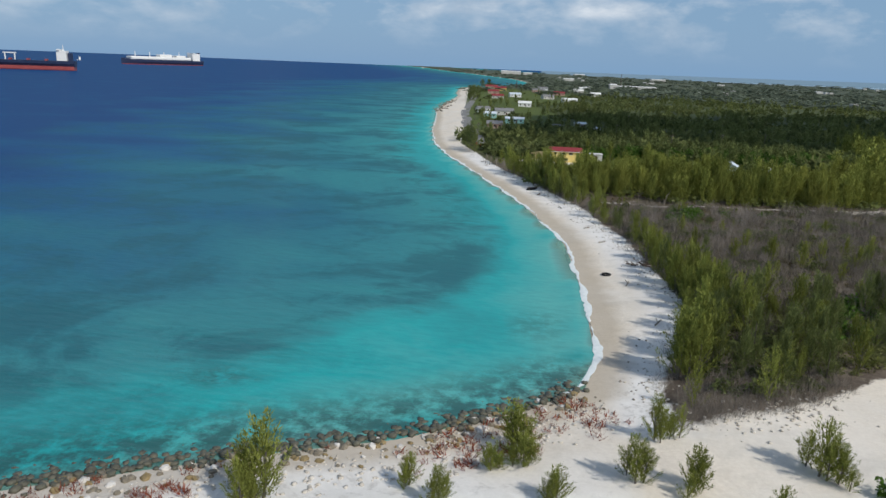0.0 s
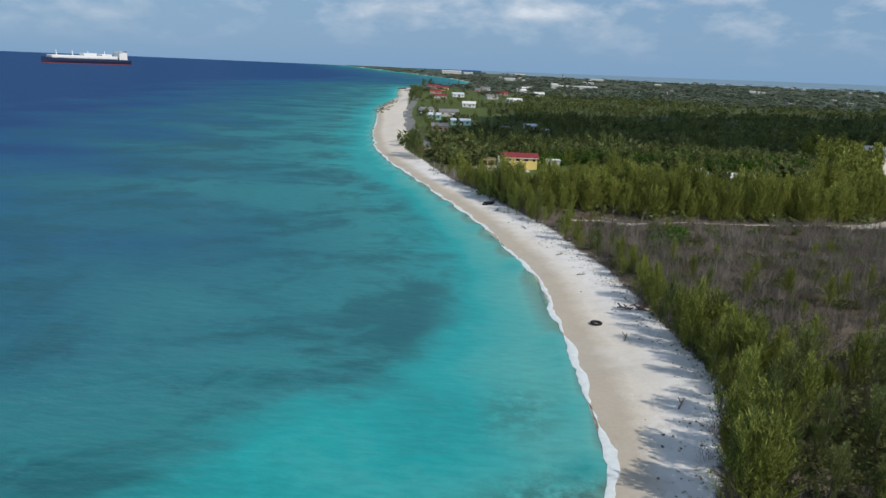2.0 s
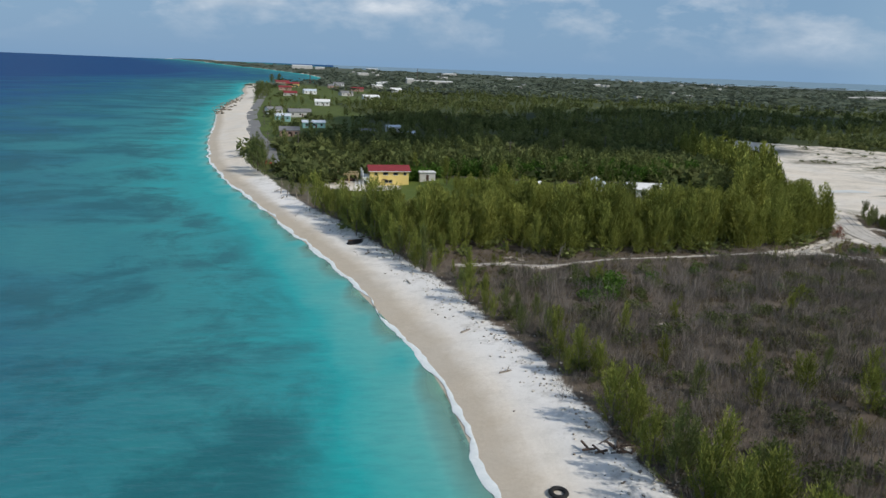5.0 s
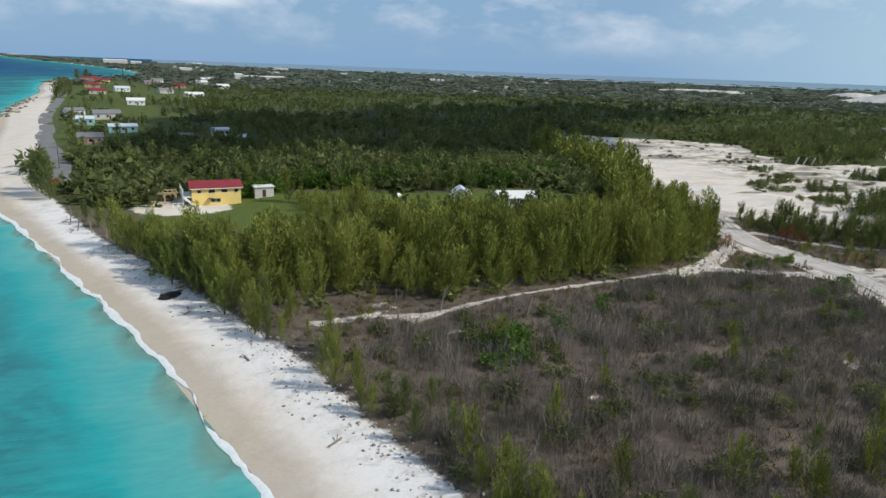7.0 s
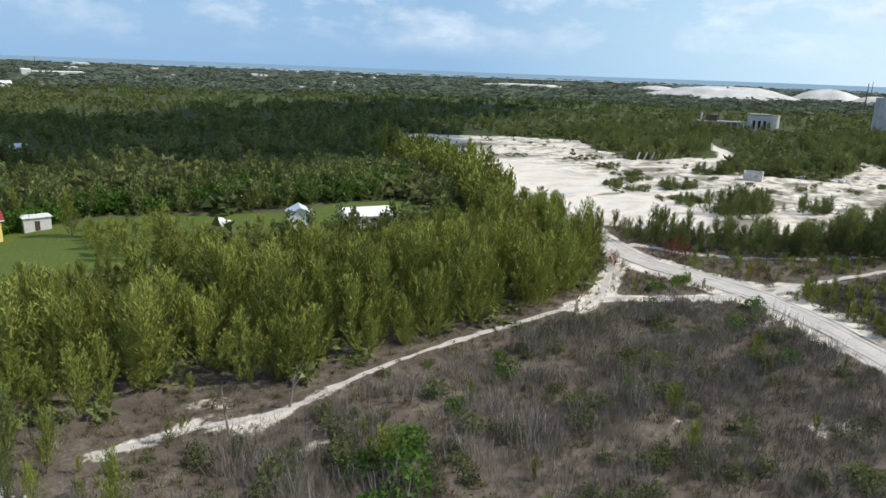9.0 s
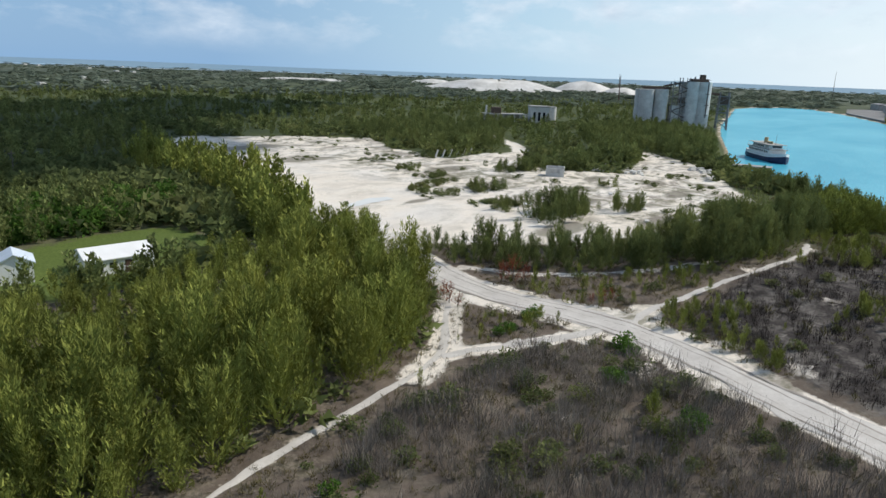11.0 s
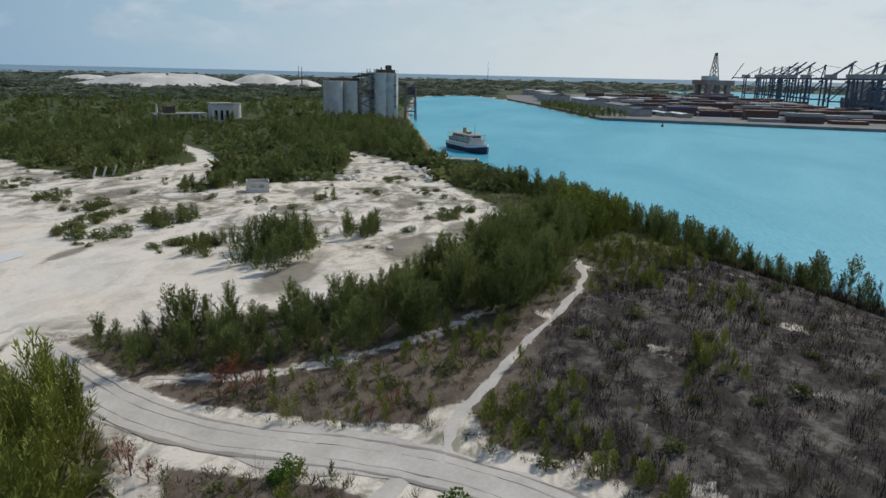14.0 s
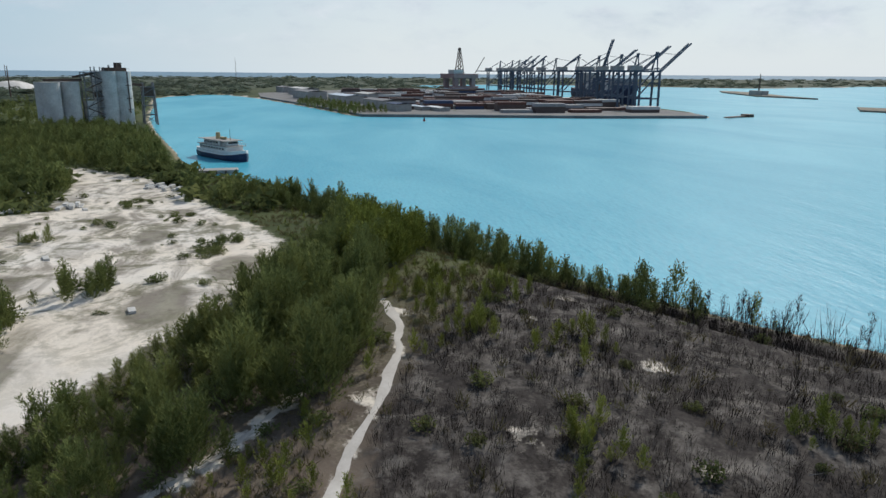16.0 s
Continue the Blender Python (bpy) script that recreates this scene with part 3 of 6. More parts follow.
def casuarina(r, plumes, per, blade, wide, bare=0.10, body0=0.05, spread=0.21):
    """Crown of a she-oak of height 1: fox-tail plumes that leave the stem all the way up and bend skyward. Returns loose triangles."""
    out = []
    swing = r.uniform(0, 6.283)
    for k in range(plumes):
        top_ = 1.0 if k == 0 else 1.0 - (1.0 - bare - 0.22) * (max(0.0, k - 0.6 + r.uniform(-0.9, 0.9)) / plumes) ** 1.1
        a = swing + k * 2.4 + r.normal(0, 0.35)
        rad = 0.0 if k == 0 else spread * 1.3 * (1.0 - top_ + 0.07) ** 0.48 * r.uniform(0.35, 1.1)
        ca, sa = math.cos(a), math.sin(a)
        tip = np.array([rad * ca, rad * sa, top_])
        foot = np.array([rad * 0.22 * ca, rad * 0.22 * sa, max(bare * 0.6, top_ - r.uniform(0.26, 0.46))])
        s = r.uniform(0, 1, per) ** 0.85
        bend = (s ** 0.75)[:, None]
        mid = np.concatenate([foot[:2] + (tip - foot)[:2] * bend, foot[2:] + (tip - foot)[2:] * s[:, None] ** 1.15], 1)
        body = body0 * (1 - s) ** 0.55 * np.clip(s * 4 + 0.35, 0, 1) * r.uniform(0.75, 1.3)
        ang = r.uniform(0, 6.283, per)
        outw = np.stack([np.cos(ang), np.sin(ang), np.zeros(per)], 1)
        way = unit(outw * r.uniform(0.25, 0.95, per)[:, None] + unit((tip - foot)[None])[0] + [0, 0, 0.25] + r.normal(0, 0.15, (per, 3)))
        facing = unit(outw * 0.7 + np.array([ca, sa, 0.45]) * (0.8 if k else 0.2) + r.normal(0, 0.32, (per, 3)))
        axis_ = (tip - foot)[None].repeat(2, 0)
        out.append(blades(foot[None] - axis_ * 0.2, unit(axis_), np.linalg.norm(axis_, axis=1) * 1.15, np.full(2, body0 * r.uniform(0.3, 0.5)), r))
        out.append(blades(mid + outw * (body * r.uniform(0.1, 1.0, per))[:, None], way, blade * r.uniform(0.6, 1.3, per), wide * r.uniform(0.6, 1.3, per), r, facing))
    return np.concatenate(out)


def bush(r, n, size, flat_=0.75, clumps=7):
    """Rounded, uneven leafy bush of radius about 1."""
    c = unit(r.normal(size=(clumps, 3))) * r.uniform(0.25, 0.65, clumps)[:, None]
    c[:, 2] = np.abs(c[:, 2]) * flat_ + 0.30
    k = r.integers(0, clumps, n)
    d = unit(r.normal(size=(n, 3)))
    p = c[k] + d * (r.uniform(0.22, 0.46, clumps)[k] * r.uniform(0.75, 1.05, n))[:, None]
    p[:, 2] = np.maximum(p[:, 2], 0.04)
    way = unit(d + r.normal(0, 0.7, (n, 3)) + [0, 0, 0.25])
    return blades(p, way, size * r.uniform(0.6, 1.3, n), size * 0.8 * r.uniform(0.6, 1.3, n), r)


def twiggy(r, n, lean=0.25, wide=0.012):
    """Leafless brush of height about 1."""
    base = np.stack([r.normal(0, 0.16, n), r.normal(0, 0.16, n), r.uniform(0, 0.45, n)], 1)
    base[: n // 3, 2] = 0
    way = unit(np.stack([r.normal(0, lean, n), r.normal(0, lean, n), np.ones(n)], 1))
    ln = r.uniform(0.35, 0.75, n)
    ln[: n // 3] = r.uniform(0.6, 1.0, n // 3)
    v = blades(base, way, ln, np.full(n, wide) * r.uniform(0.6, 1.6, n), r).reshape(n, 3, 3)
    v[:, :2, 2] -= 0.22 * ln[:, None]
    v[:, :2, 2] = np.maximum(v[:, :2, 2], 0)
    return v.reshape(-1, 3)


def scatter(name, protos, places, heights, widths, material, label, category, sink=0.1):
    """Many plants in one object: each place takes one of the prototypes, turned and scaled."""
    n = len(places)
    pick = rng.integers(0, len(protos), n)
    turn = rng.uniform(0, 6.283, n)
    z = land_height(places[:, 0], places[:, 1]) - sink
    chunks, tones = [], []
    for k, proto in enumerate(protos):
        i = np.where(pick == k)[0]
        if not len(i):
            continue
        c, s = np.cos(turn[i])[:, None], np.sin(turn[i])[:, None]
        w, h = widths[i][:, None], heights[i][:, None]
        lean = rng.normal(0, 0.04, (len(i), 2))
        lx, ly, lz = proto[None, :, 0], proto[None, :, 1], proto[None, :, 2]
        vx = (lx * c - ly * s) * w + lz * h * lean[:, :1] + places[i, 0][:, None]
        vy = (lx * s + ly * c) * w + lz * h * lean[:, 1:] + places[i, 1][:, None]
        vz = lz * h + z[i][:, None]
        tones.append(np.repeat(rng.uniform(0, 1, len(i)) ** 1.5, len(proto)))
        chunks.append(np.stack([vx, vy, vz], 2).reshape(-1, 3))
    v = np.concatenate(chunks)
    me = mesh_from(name, v, np.arange(len(v)).reshape(-1, 3), material)
    ob = new(name, me)
    set_attr(ob, "tone", np.concatenate(tones))
    return tagged(ob, label, category, kind="stuff")


def fill(poly, spacing, keep=None, jitter=0.48):
    """Uneven rows of places inside an outline."""
    poly = np.asarray(poly, float)
    lo, hi = poly.min(0), poly.max(0)
    gx, gy = np.meshgrid(np.arange(lo[0], hi[0], spacing), np.arange(lo[1], hi[1], spacing))
    p = np.stack([gx.ravel(), gy.ravel()], 1) + rng.uniform(-jitter, jitter, (gx.size, 2)) * spacing
    ok = inside(p[:, 0], p[:, 1], poly)
    p = p[ok]
    if keep is not None:
        p = p[keep(p[:, 0], p[:, 1])]
    return p


def off_tracks(x, y, gap=1.6):
    ok = np.ones(x.shape, bool)
    for line, half in ((MAIN_ROAD, 4.2), (WOOD_PATH, 1.0), (WEST_TRACK, 1.1), (CUT_PATH, 1.0), (FLAT_TRACK, 3.0), (COAST_ROAD, 3.4)):
        ok &= seg_distance(x, y, line) > half + gap
    return ok


pr = np.random.default_rng(3)
PINE_FAR = [casuarina(pr, 12, 12, 0.13, 0.06, 0.06, 0.05, 0.24) for _ in range(8)]
PINE_MID = [casuarina(pr, 27, 60, 0.074, 0.0125, 0.04, 0.040, 0.27) for _ in range(10)]
PINE_SOFT = [casuarina(pr, 20, 28, 0.08, 0.025, 0.04, 0.046, 0.27) for _ in range(8)]
BUSH_MID = [bush(pr, 230, 0.23, 0.8, 9) for _ in range(8)]
BUSH_FAR = [bush(pr, 46, 0.62, 0.6, 5) for _ in range(6)]
TWIGS = [twiggy(pr, 38, 0.38, 0.011) for _ in range(10)]
STICKS = [twiggy(pr, 24, 0.34, 0.016) for _ in range(8)]
TUFTS = [twiggy(pr, 26, 0.6, 0.05) for _ in range(6)]

# the olive-green she-oak wood between beach, track and white flats
WOOD = [(1, 219), (8, 205), (20, 199), (31, 203), (38, 196.5), (48, 198), (62, 200.3), (80, 200.6), (92, 203.5), (99, 207.5), (108, 213), (114, 221), (119, 232), (123, 245), (130, 262), (146, 290), (161, 322), (166, 372),
        (150, 372), (142, 320), (128, 284), (108, 256), (92, 246), (76, 242), (52, 250), (32, 248), (14, 244), (2, 238), (-4, 230)]
p = fill(WOOD, 3.4, lambda x, y: off_tracks(x, y, 0.6))
h = rng.uniform(5.0, 11.5, len(p)) * (1 + 0.2 * smooth_noise(p[:, 0], p[:, 1], 20, 50))
h = np.where((p[:, 0] < 36) & (p[:, 1] > 228), np.minimum(h, rng.uniform(3.0, 5.5, len(p))), h)
h = np.where((p[:, 0] > 44) & (p[:, 0] < 106) & (p[:, 1] > 226), np.minimum(h, rng.uniform(4.0, 6.5, len(p))), h)
near_edge = p[:, 1] < 250
scatter("she_oak_wood", PINE_MID, p[near_edge], h[near_edge], h[near_edge] * rng.uniform(0.9, 1.35, near_edge.sum()), M_PINE, "dense feathery olive-green she-oak wood", "wood")
scatter("she_oak_wood", PINE_FAR, p[~near_edge], h[~near_edge], h[~near_edge] * rng.uniform(0.85, 1.2, (~near_edge).sum()), M_PINE, "dense olive-green she-oak wood behind the yard", "wood")

# trees along the head of the beach
top = np.array(BEACH_TOP[2:14], float)
SHORE_ROW = resample(top, 2.0)
SOUTH_WOOD = [(22, 76), (28, 76), (46, 84), (62, 98), (78, 116), (92, 140), (88, 150), (70, 128), (52, 112), (38, 108), (30, 128), (26, 128), (26, 104)]

# leafless grey brush
p = fill(BRUSH, 1.15, lambda x, y: off_tracks(x, y, 0.2) & (smooth_noise(x, y, 15, 61) > -0.5))
h = rng.uniform(1.1, 3.6, len(p)) * (1 + 0.35 * smooth_noise(p[:, 0], p[:, 1], 13, 69))
scatter("dead_brush", TWIGS, p, h, h, M_DEAD, "leafless grey brush over dry ground", "brush", 0.02)
pb = fill(BRUSH, 2.9, lambda x, y: off_tracks(x, y, 0.8) & (smooth_noise(x, y, 20, 62) > 0.0))
h = rng.uniform(0.5, 1.9, len(pb))
scatter("brush_bushes", BUSH_MID, pb, h, h * 1.2, M_SCRUB, "low green bushes among grey brush", "bushes")
p = fill(BRUSH, 1.7, lambda x, y: off_tracks(x, y, 0.0) & (smooth_noise(x, y, 12, 63) > -0.1))
h = rng.uniform(0.4, 1.0, len(p))
scatter("dry_grass", TUFTS, p, h, h * 1.5, M_STRAW, "tufts of dry yellow-green grass", "grass", 0.02)

EDGE_STRIP = [(20, 192), (34, 189), (60, 195), (86, 195), (104, 204), (112, 213), (104, 214), (92, 206), (62, 203), (40, 201), (24, 203)]
p = fill(EDGE_STRIP, 1.0, lambda x, y: off_tracks(x, y, -0.6) & (smooth_noise(x, y, 7, 66) > -0.5))
h = rng.uniform(0.2, 0.75, len(p))
scatter("edge_grass", TUFTS, p[::2], h[::2], h[::2] * 1.6, M_STRAW, "dry grass and litter at the foot of the wood", "grass", 0.02)
scatter("edge_twigs", TWIGS, p[1::2], h[1::2] * 1.8, h[1::2] * 2.2, M_DEAD, "fallen grey twigs at the foot of the wood", "twigs", 0.02)

ROUGH = [[(116, 207), (122, 214), (128, 206), (134, 198), (141, 188), (147, 181), (139, 179.5), (128, 183.5), (119, 188), (116, 196)],
         [(100, 203), (108, 204), (111, 196), (111, 190), (104, 192), (97, 197)], [(150, 178), (165, 172), (185, 172), (196, 158), (186, 150), (172, 158), (158, 166)], [(112, 182), (122, 182), (128, 176), (118, 166), (110, 162)]]
for k, poly in enumerate(ROUGH):
    p = fill(poly, 0.8, lambda x, y: off_tracks(x, y, -0.5 if k != 2 else 0.2) & (seg_distance(x, y, BACK_TRACK) > 0.8) & (smooth_noise(x, y, 6, 68) > -0.55))
    h = rng.uniform(0.25, 0.95, len(p))
    scatter("rough_grass", TUFTS, p[::3], h[::3], h[::3] * 1.6, M_STRAW, "rough brown-green grass between the tracks", "grass", 0.02)
    scatter("rough_twigs", TWIGS, p[1::3], h[1::3] * 1.7, h[1::3] * 2.2, M_DEAD, "grey twigs and dry stems between the tracks", "twigs", 0.02)
    q = p[2::3][rng.uniform(size=len(p[2::3])) < 0.22]
    hq = rng.uniform(0.9, 2.8, len(q))
    scatter("rough_seedlings", PINE_SOFT, q, hq, hq * 1.35, M_PINE, "olive she-oak seedlings between the tracks", "seedlings")

# burnt ground above the harbour
p = fill(ASH, 1.2, lambda x, y: off_tracks(x, y, 0.3) & (smooth_noise(x, y, 9, 67) > -0.45))
h = rng.uniform(0.8, 2.4, len(p))
scatter("burnt_sticks", STICKS, p, h, h, M_CHAR, "charred upright sticks on ashy ground", "brush", 0.02)

# harbour-side trees: burnt dark at one end, green at the other
bank = resample([(140, 96), (160, 113), (189, 136), (208, 147), (228, 158), (246, 170), (275, 187), (300, 203), (322, 215)], 1.6)
q = np.concatenate([bank + np.array([-0.55, 0.83]) * rng.uniform(-1.5, 9, (len(bank), 1)) for _ in range(4)]) + rng.normal(0, 0.7, (len(bank) * 4, 2))
q = q[(signed(q[:, 0], q[:, 1], LAND) > 0.8)]
q = q[rng.uniform(size=len(q)) < np.clip((330 - q[:, 0]) / 60, 0.25, 1)]
dark = q[:, 0] + rng.normal(0, 8, len(q)) < 180
h = rng.uniform(3.0, 6.5, len(q)) * np.clip((345 - q[:, 0]) / 75, 0.4, 1) * (0.85 + 0.35 * smooth_noise(q[:, 0], q[:, 1], 13, 52))
thin_out = rng.uniform(size=len(q)) < 0.8
scatter("burnt_shore_trees", [casuarina(pr, 9, 24, 0.11, 0.010, 0.15) for _ in range(5)] + TWIGS[:4], q[dark & thin_out], h[dark & thin_out], h[dark & thin_out], M_CHAR, "scorched dark she-oaks on the harbour bank", "trees")
scatter("harbour_trees", PINE_SOFT, q[~dark], h[~dark] * 1.1, h[~dark] * 1.3, M_DEEP, "green she-oaks along the harbour bank", "trees")

# belt between the road and the white flats
BELT = [(123, 226), (127, 212), (131, 203), (137, 194), (142.5, 184.5), (149, 179.5), (162, 175), (180, 172.5), (205, 170), (212, 178), (196, 186), (176, 192), (159, 200.5), (147, 208.5), (138, 220), (130, 234)]
p = fill(BELT, 2.2, lambda x, y: off_tracks(x, y, 0.6) & (smooth_noise(x, y, 15, 64) > -0.6))
h = rng.uniform(3.0, 6.4, len(p)) * (0.95 + 0.35 * smooth_noise(p[:, 0], p[:, 1], 13, 51)) * np.interp(p[:, 1], [186, 196], [1.4, 0.85])
scatter("belt_trees", PINE_MID, p, h, h * rng.uniform(1.05, 1.5, len(p)), M_DEEP, "dark green she-oak belt beside the white flats", "trees")
BEND = [(222, 176), (246, 176), (216, 160), (198, 166), (190, 178)]
p = fill(BEND, 2.3)
h = rng.uniform(5, 8.5, len(p))
scatter("point_trees", PINE_SOFT, p, h, h * 1.2, M_PINE, "tall green she-oaks on the bank", "trees")

# clumps on the white flats
spots = [(173, 224, 9, 6.2), (179, 228, 7, 5.8), (175, 239, 5, 3.4), (192.5, 215, 5, 4.8), (196, 258.5, 6, 3.4), (229, 235, 4, 2.8), (215, 202, 5, 1.8), (184, 222, 4, 3.0), (238, 274, 8, 4.5), (246, 270, 9, 5), (258, 262, 9, 5), (272, 262, 10, 6), (286, 268, 9, 6),
         (300, 266, 8, 6), (316, 270, 9, 7), (180, 264, 7, 2), (186, 272, 7, 2.5), (196, 276, 6, 2.5), (206, 286, 7, 2), (212, 300, 6, 2.5), (176, 246, 5, 1.6), (268, 226, 6, 1.6), (246, 212, 6, 1.4), (222, 200, 6, 1.6), (230, 330, 9, 1.5), (206, 346, 8, 1.2), (254, 320, 9, 2.5), (272, 326, 11, 4), (290, 332, 10, 4), (308, 340, 12, 4)]
pp, hh = [], []
for x, y, r_, top_h in spots:
    n = int(r_ * (4.2 if top_h > 3 else 2.4))
    a, d = rng.uniform(0, 6.283, n), r_ * np.sqrt(rng.uniform(0, 1, n)) * 0.9
    pp.append(np.stack([x + d * np.cos(a) * 1.3, y + d * np.sin(a) * 0.8], 1))
    hh.append(top_h * rng.uniform(0.35, 1.1, n))
pp, hh = np.concatenate(pp), np.concatenate(hh)
more = fill(FLATS, 5.0, lambda x, y: (smooth_noise(x, y, 24, 90) > 0.6) & (x + 0.3 * (200 - y) > 172))
pp, hh = np.concatenate([pp, more]), np.concatenate([hh, rng.uniform(0.4, 1.6, len(more))])
tall = hh > 2.2
scatter("flat_trees", PINE_SOFT, pp[tall], hh[tall], hh[tall] * 1.3, M_DEEP, "clumps of green she-oaks on white sand", "trees")
scatter("flat_bushes", BUSH_MID, pp[~tall], hh[~tall] * 0.8, hh[~tall] * 1.2, M_SCRUB, "low olive bushes scattered on white sand", "bushes")

# wider country: dark scrub, then low woods to the horizon
def country(n, r_lo, r_hi, power=1.0):
    a = rng.uniform(radians(-62), radians(112), n)
    r = r_lo * (r_hi / r_lo) ** (rng.uniform(0, 1, n) ** power)
    x, y = 40 + r * np.cos(a), 150 + r * np.sin(a)
    d = signed(x, y, LAND)
    ok = (d > 6) & ~inside(x, y, FLATS) & ~inside(x, y, YARD) & off_tracks(x, y, 2.5) & ~inside(x, y, np.array(WOOD, float)) & ~inside(x, y, band)
    ok &= ~((x > 430) & (y < 300)) | (x > 1500)
    ok &= (y > 245) | (x > 260)
    ok &= ~((x < 44) & (x > -14) & (y < 282))
    ok &= ~inside(x, y, village_zone) | (rng.uniform(size=n) < 0.22)
    return np.stack([x, y], 1)[ok]


p = country(14000, 100, 900, 0.8)
kind = smooth_noise(p[:, 0], p[:, 1], 120, 70) + rng.normal(0, 0.5, len(p))
g_ = p[kind > 0.1]
h = rng.uniform(2.5, 5.5, len(g_))
scatter("scrub", BUSH_FAR, g_, h * 0.75, h, M_SCRUB, "dense dark green coastal scrub", "scrub")
g_ = p[kind <= 0.1]
h = rng.uniform(4, 8.5, len(g_))
scatter("scrub_trees", PINE_FAR, g_, h, h * 1.3, M_DEEP, "dark green low woodland", "woodland")
# the farthest woods, with haze put into their leaf colour
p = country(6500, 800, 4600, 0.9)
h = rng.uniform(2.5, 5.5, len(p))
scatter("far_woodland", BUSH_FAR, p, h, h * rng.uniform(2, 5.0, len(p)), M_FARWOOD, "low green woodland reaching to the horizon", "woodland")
HEDGE = [(10, 290), (40, 296), (70, 290), (96, 288), (120, 296), (126, 310), (96, 318), (60, 316), (30, 306), (10, 300)]
p = fill(HEDGE, 3.2)
h = rng.uniform(2.5, 5.0, len(p))
scatter("leafy_thicket", BUSH_MID, p, h, h * 1.1, M_LEAF, "bright green broad-leaved thicket", "thicket")

# a cover of brush under the beach-head trees
strip_row = np.concatenate([SHORE_ROW + rng.uniform(-0.5, 6, (len(SHORE_ROW), 1)) * [1, 0.35] for _ in range(5)]) + rng.normal(0, 0.7, (len(SHORE_ROW) * 5, 2))
h = rng.uniform(0.8, 2.4, len(strip_row))
scatter("shore_brush", TWIGS, strip_row, h, h * 1.4, M_DEAD, "bare grey brush at the head of the beach", "brush", 0.02)
sp = fill(SOUTH_WOOD, 1.7, lambda x, y: off_tracks(x, y, 1.0))
h = rng.uniform(0.8, 2.6, len(sp))
scatter("thicket_floor", BUSH_MID, sp[::2], h[::2] * 0.7, h[::2], M_SCRUB, "tangled dark green undergrowth", "bushes")
scatter("thicket_brush", TWIGS, sp[1::2], h[1::2], h[1::2], M_DEAD, "grey brush under the thicket", "brush", 0.02)

# low cover over the rest of the near land
COVER = [(-60, 20), (10, 60), (30, 80), (22, 170), (-6, 240), (60, 262), (120, 262), (210, 200), (330, 225), (330, 204), (246, 166), (160, 110), (110, 50), (20, -20), (-60, -20)]
def bare(x, y):
    s_ = np.zeros(x.shape, bool)
    for line, half in ((MAIN_ROAD, 4.4), (WOOD_PATH, 1.2), (CUT_PATH, 1.2), (WEST_TRACK, 1.3), (BACK_TRACK, 0.7)):
        s_ |= seg_distance(x, y, line) < half
    return s_ | (signed(x, y, FLATS) > -1) | inside(x, y, band) | inside(x, y, YARD) | (signed(x, y, spit_zone) > -2) | (signed(x, y, LAND) < 1)


p = fill(COVER, 1.45, lambda x, y: ~bare(x, y) & ~inside(x, y, np.array(WOOD, float)) & ~inside(x, y, ASH) & (smooth_noise(x, y, 16, 81) > -0.35))
h = rng.uniform(0.35, 1.2, len(p))
scatter("ground_cover", TUFTS, p, h, h * 1.4, M_STRAW, "rough dry grass and seedlings", "grass", 0.02)
p = fill(COVER, 2.7, lambda x, y: ~bare(x, y) & ~inside(x, y, ASH) & ~inside(x, y, BRUSH) & ~inside(x, y, np.array(WOOD, float)) & (smooth_noise(x, y, 12, 82) > -0.3))
h = rng.uniform(0.25, 1.0, len(p)) * rng.uniform(0.6, 1.4, len(p))
scatter("low_bushes", BUSH_MID, p[::3], h[::3], h[::3] * 1.6, M_SCRUB, "low olive bushes on rough ground", "bushes")
scatter("seedlings", PINE_SOFT, p[1::3], h[1::3] * 2.2, h[1::3] * 2.6, M_PINE, "knee-high olive she-oak seedlings on rough ground", "seedlings")
p = fill(ASH, 2.8, lambda x, y: ~bare(x, y) & (smooth_noise(x, y, 14, 83) > 0.05))
h = rng.uniform(0.5, 1.8, len(p))
scatter("regrowth_bushes", BUSH_MID, p[::7], h[::7] * 0.8, h[::7], M_SCRUB, "small green bushes on burnt ground", "bushes")
green = np.array([(177, 165.6), (164, 162.8), (155.7, 154.8), (187, 162), (177.5, 152.4), (137, 157.7), (137, 136), (158, 149.8), (120, 178), (124, 176), (118, 174), (113, 168), (128, 172)])
at_ = green[rng.integers(0, len(green), 110)] + rng.normal(0, 2.2, (110, 2))
at_ = at_[~bare(at_[:, 0], at_[:, 1])]
hs = rng.uniform(1.0, 3.4, len(at_))
scatter("young_she_oaks", PINE_SOFT, at_, hs, hs * 1.3, M_PINE, "young olive she-oaks springing up on burnt ground", "saplings")
scatter("regrowth", TUFTS, p, h, h * 1.2, M_STRAW, "green regrowth on burnt ground", "grass", 0.02)

# bare fallen sticks and ash-white twigs on the burnt ground and in the brush
lying = np.concatenate([fill(ASH, 6.5), fill(BRUSH, 5.0, lambda x, y: off_tracks(x, y, 0.3))])
n = len(lying) * 3
at_ = lying[rng.integers(0, len(lying), n)] + rng.normal(0, 0.8, (n, 2))
ang = rng.uniform(0, 6.283, n)
b3 = np.concatenate([at_, (land_height(at_[:, 0], at_[:, 1]) + rng.uniform(0.05, 0.3, n))[:, None]], 1)
way3 = unit(np.stack([np.cos(ang), np.sin(ang), rng.normal(0, 0.15, n)], 1))
v = blades(b3, way3, rng.uniform(0.8, 2.8, n), rng.uniform(0.05, 0.14, n), rng)
tagged(new("fallen_sticks", mesh_from("fallen_sticks", v, np.arange(len(v)).reshape(-1, 3), M_STICK)), "bleached fallen sticks on burnt ground", "sticks", kind="stuff")

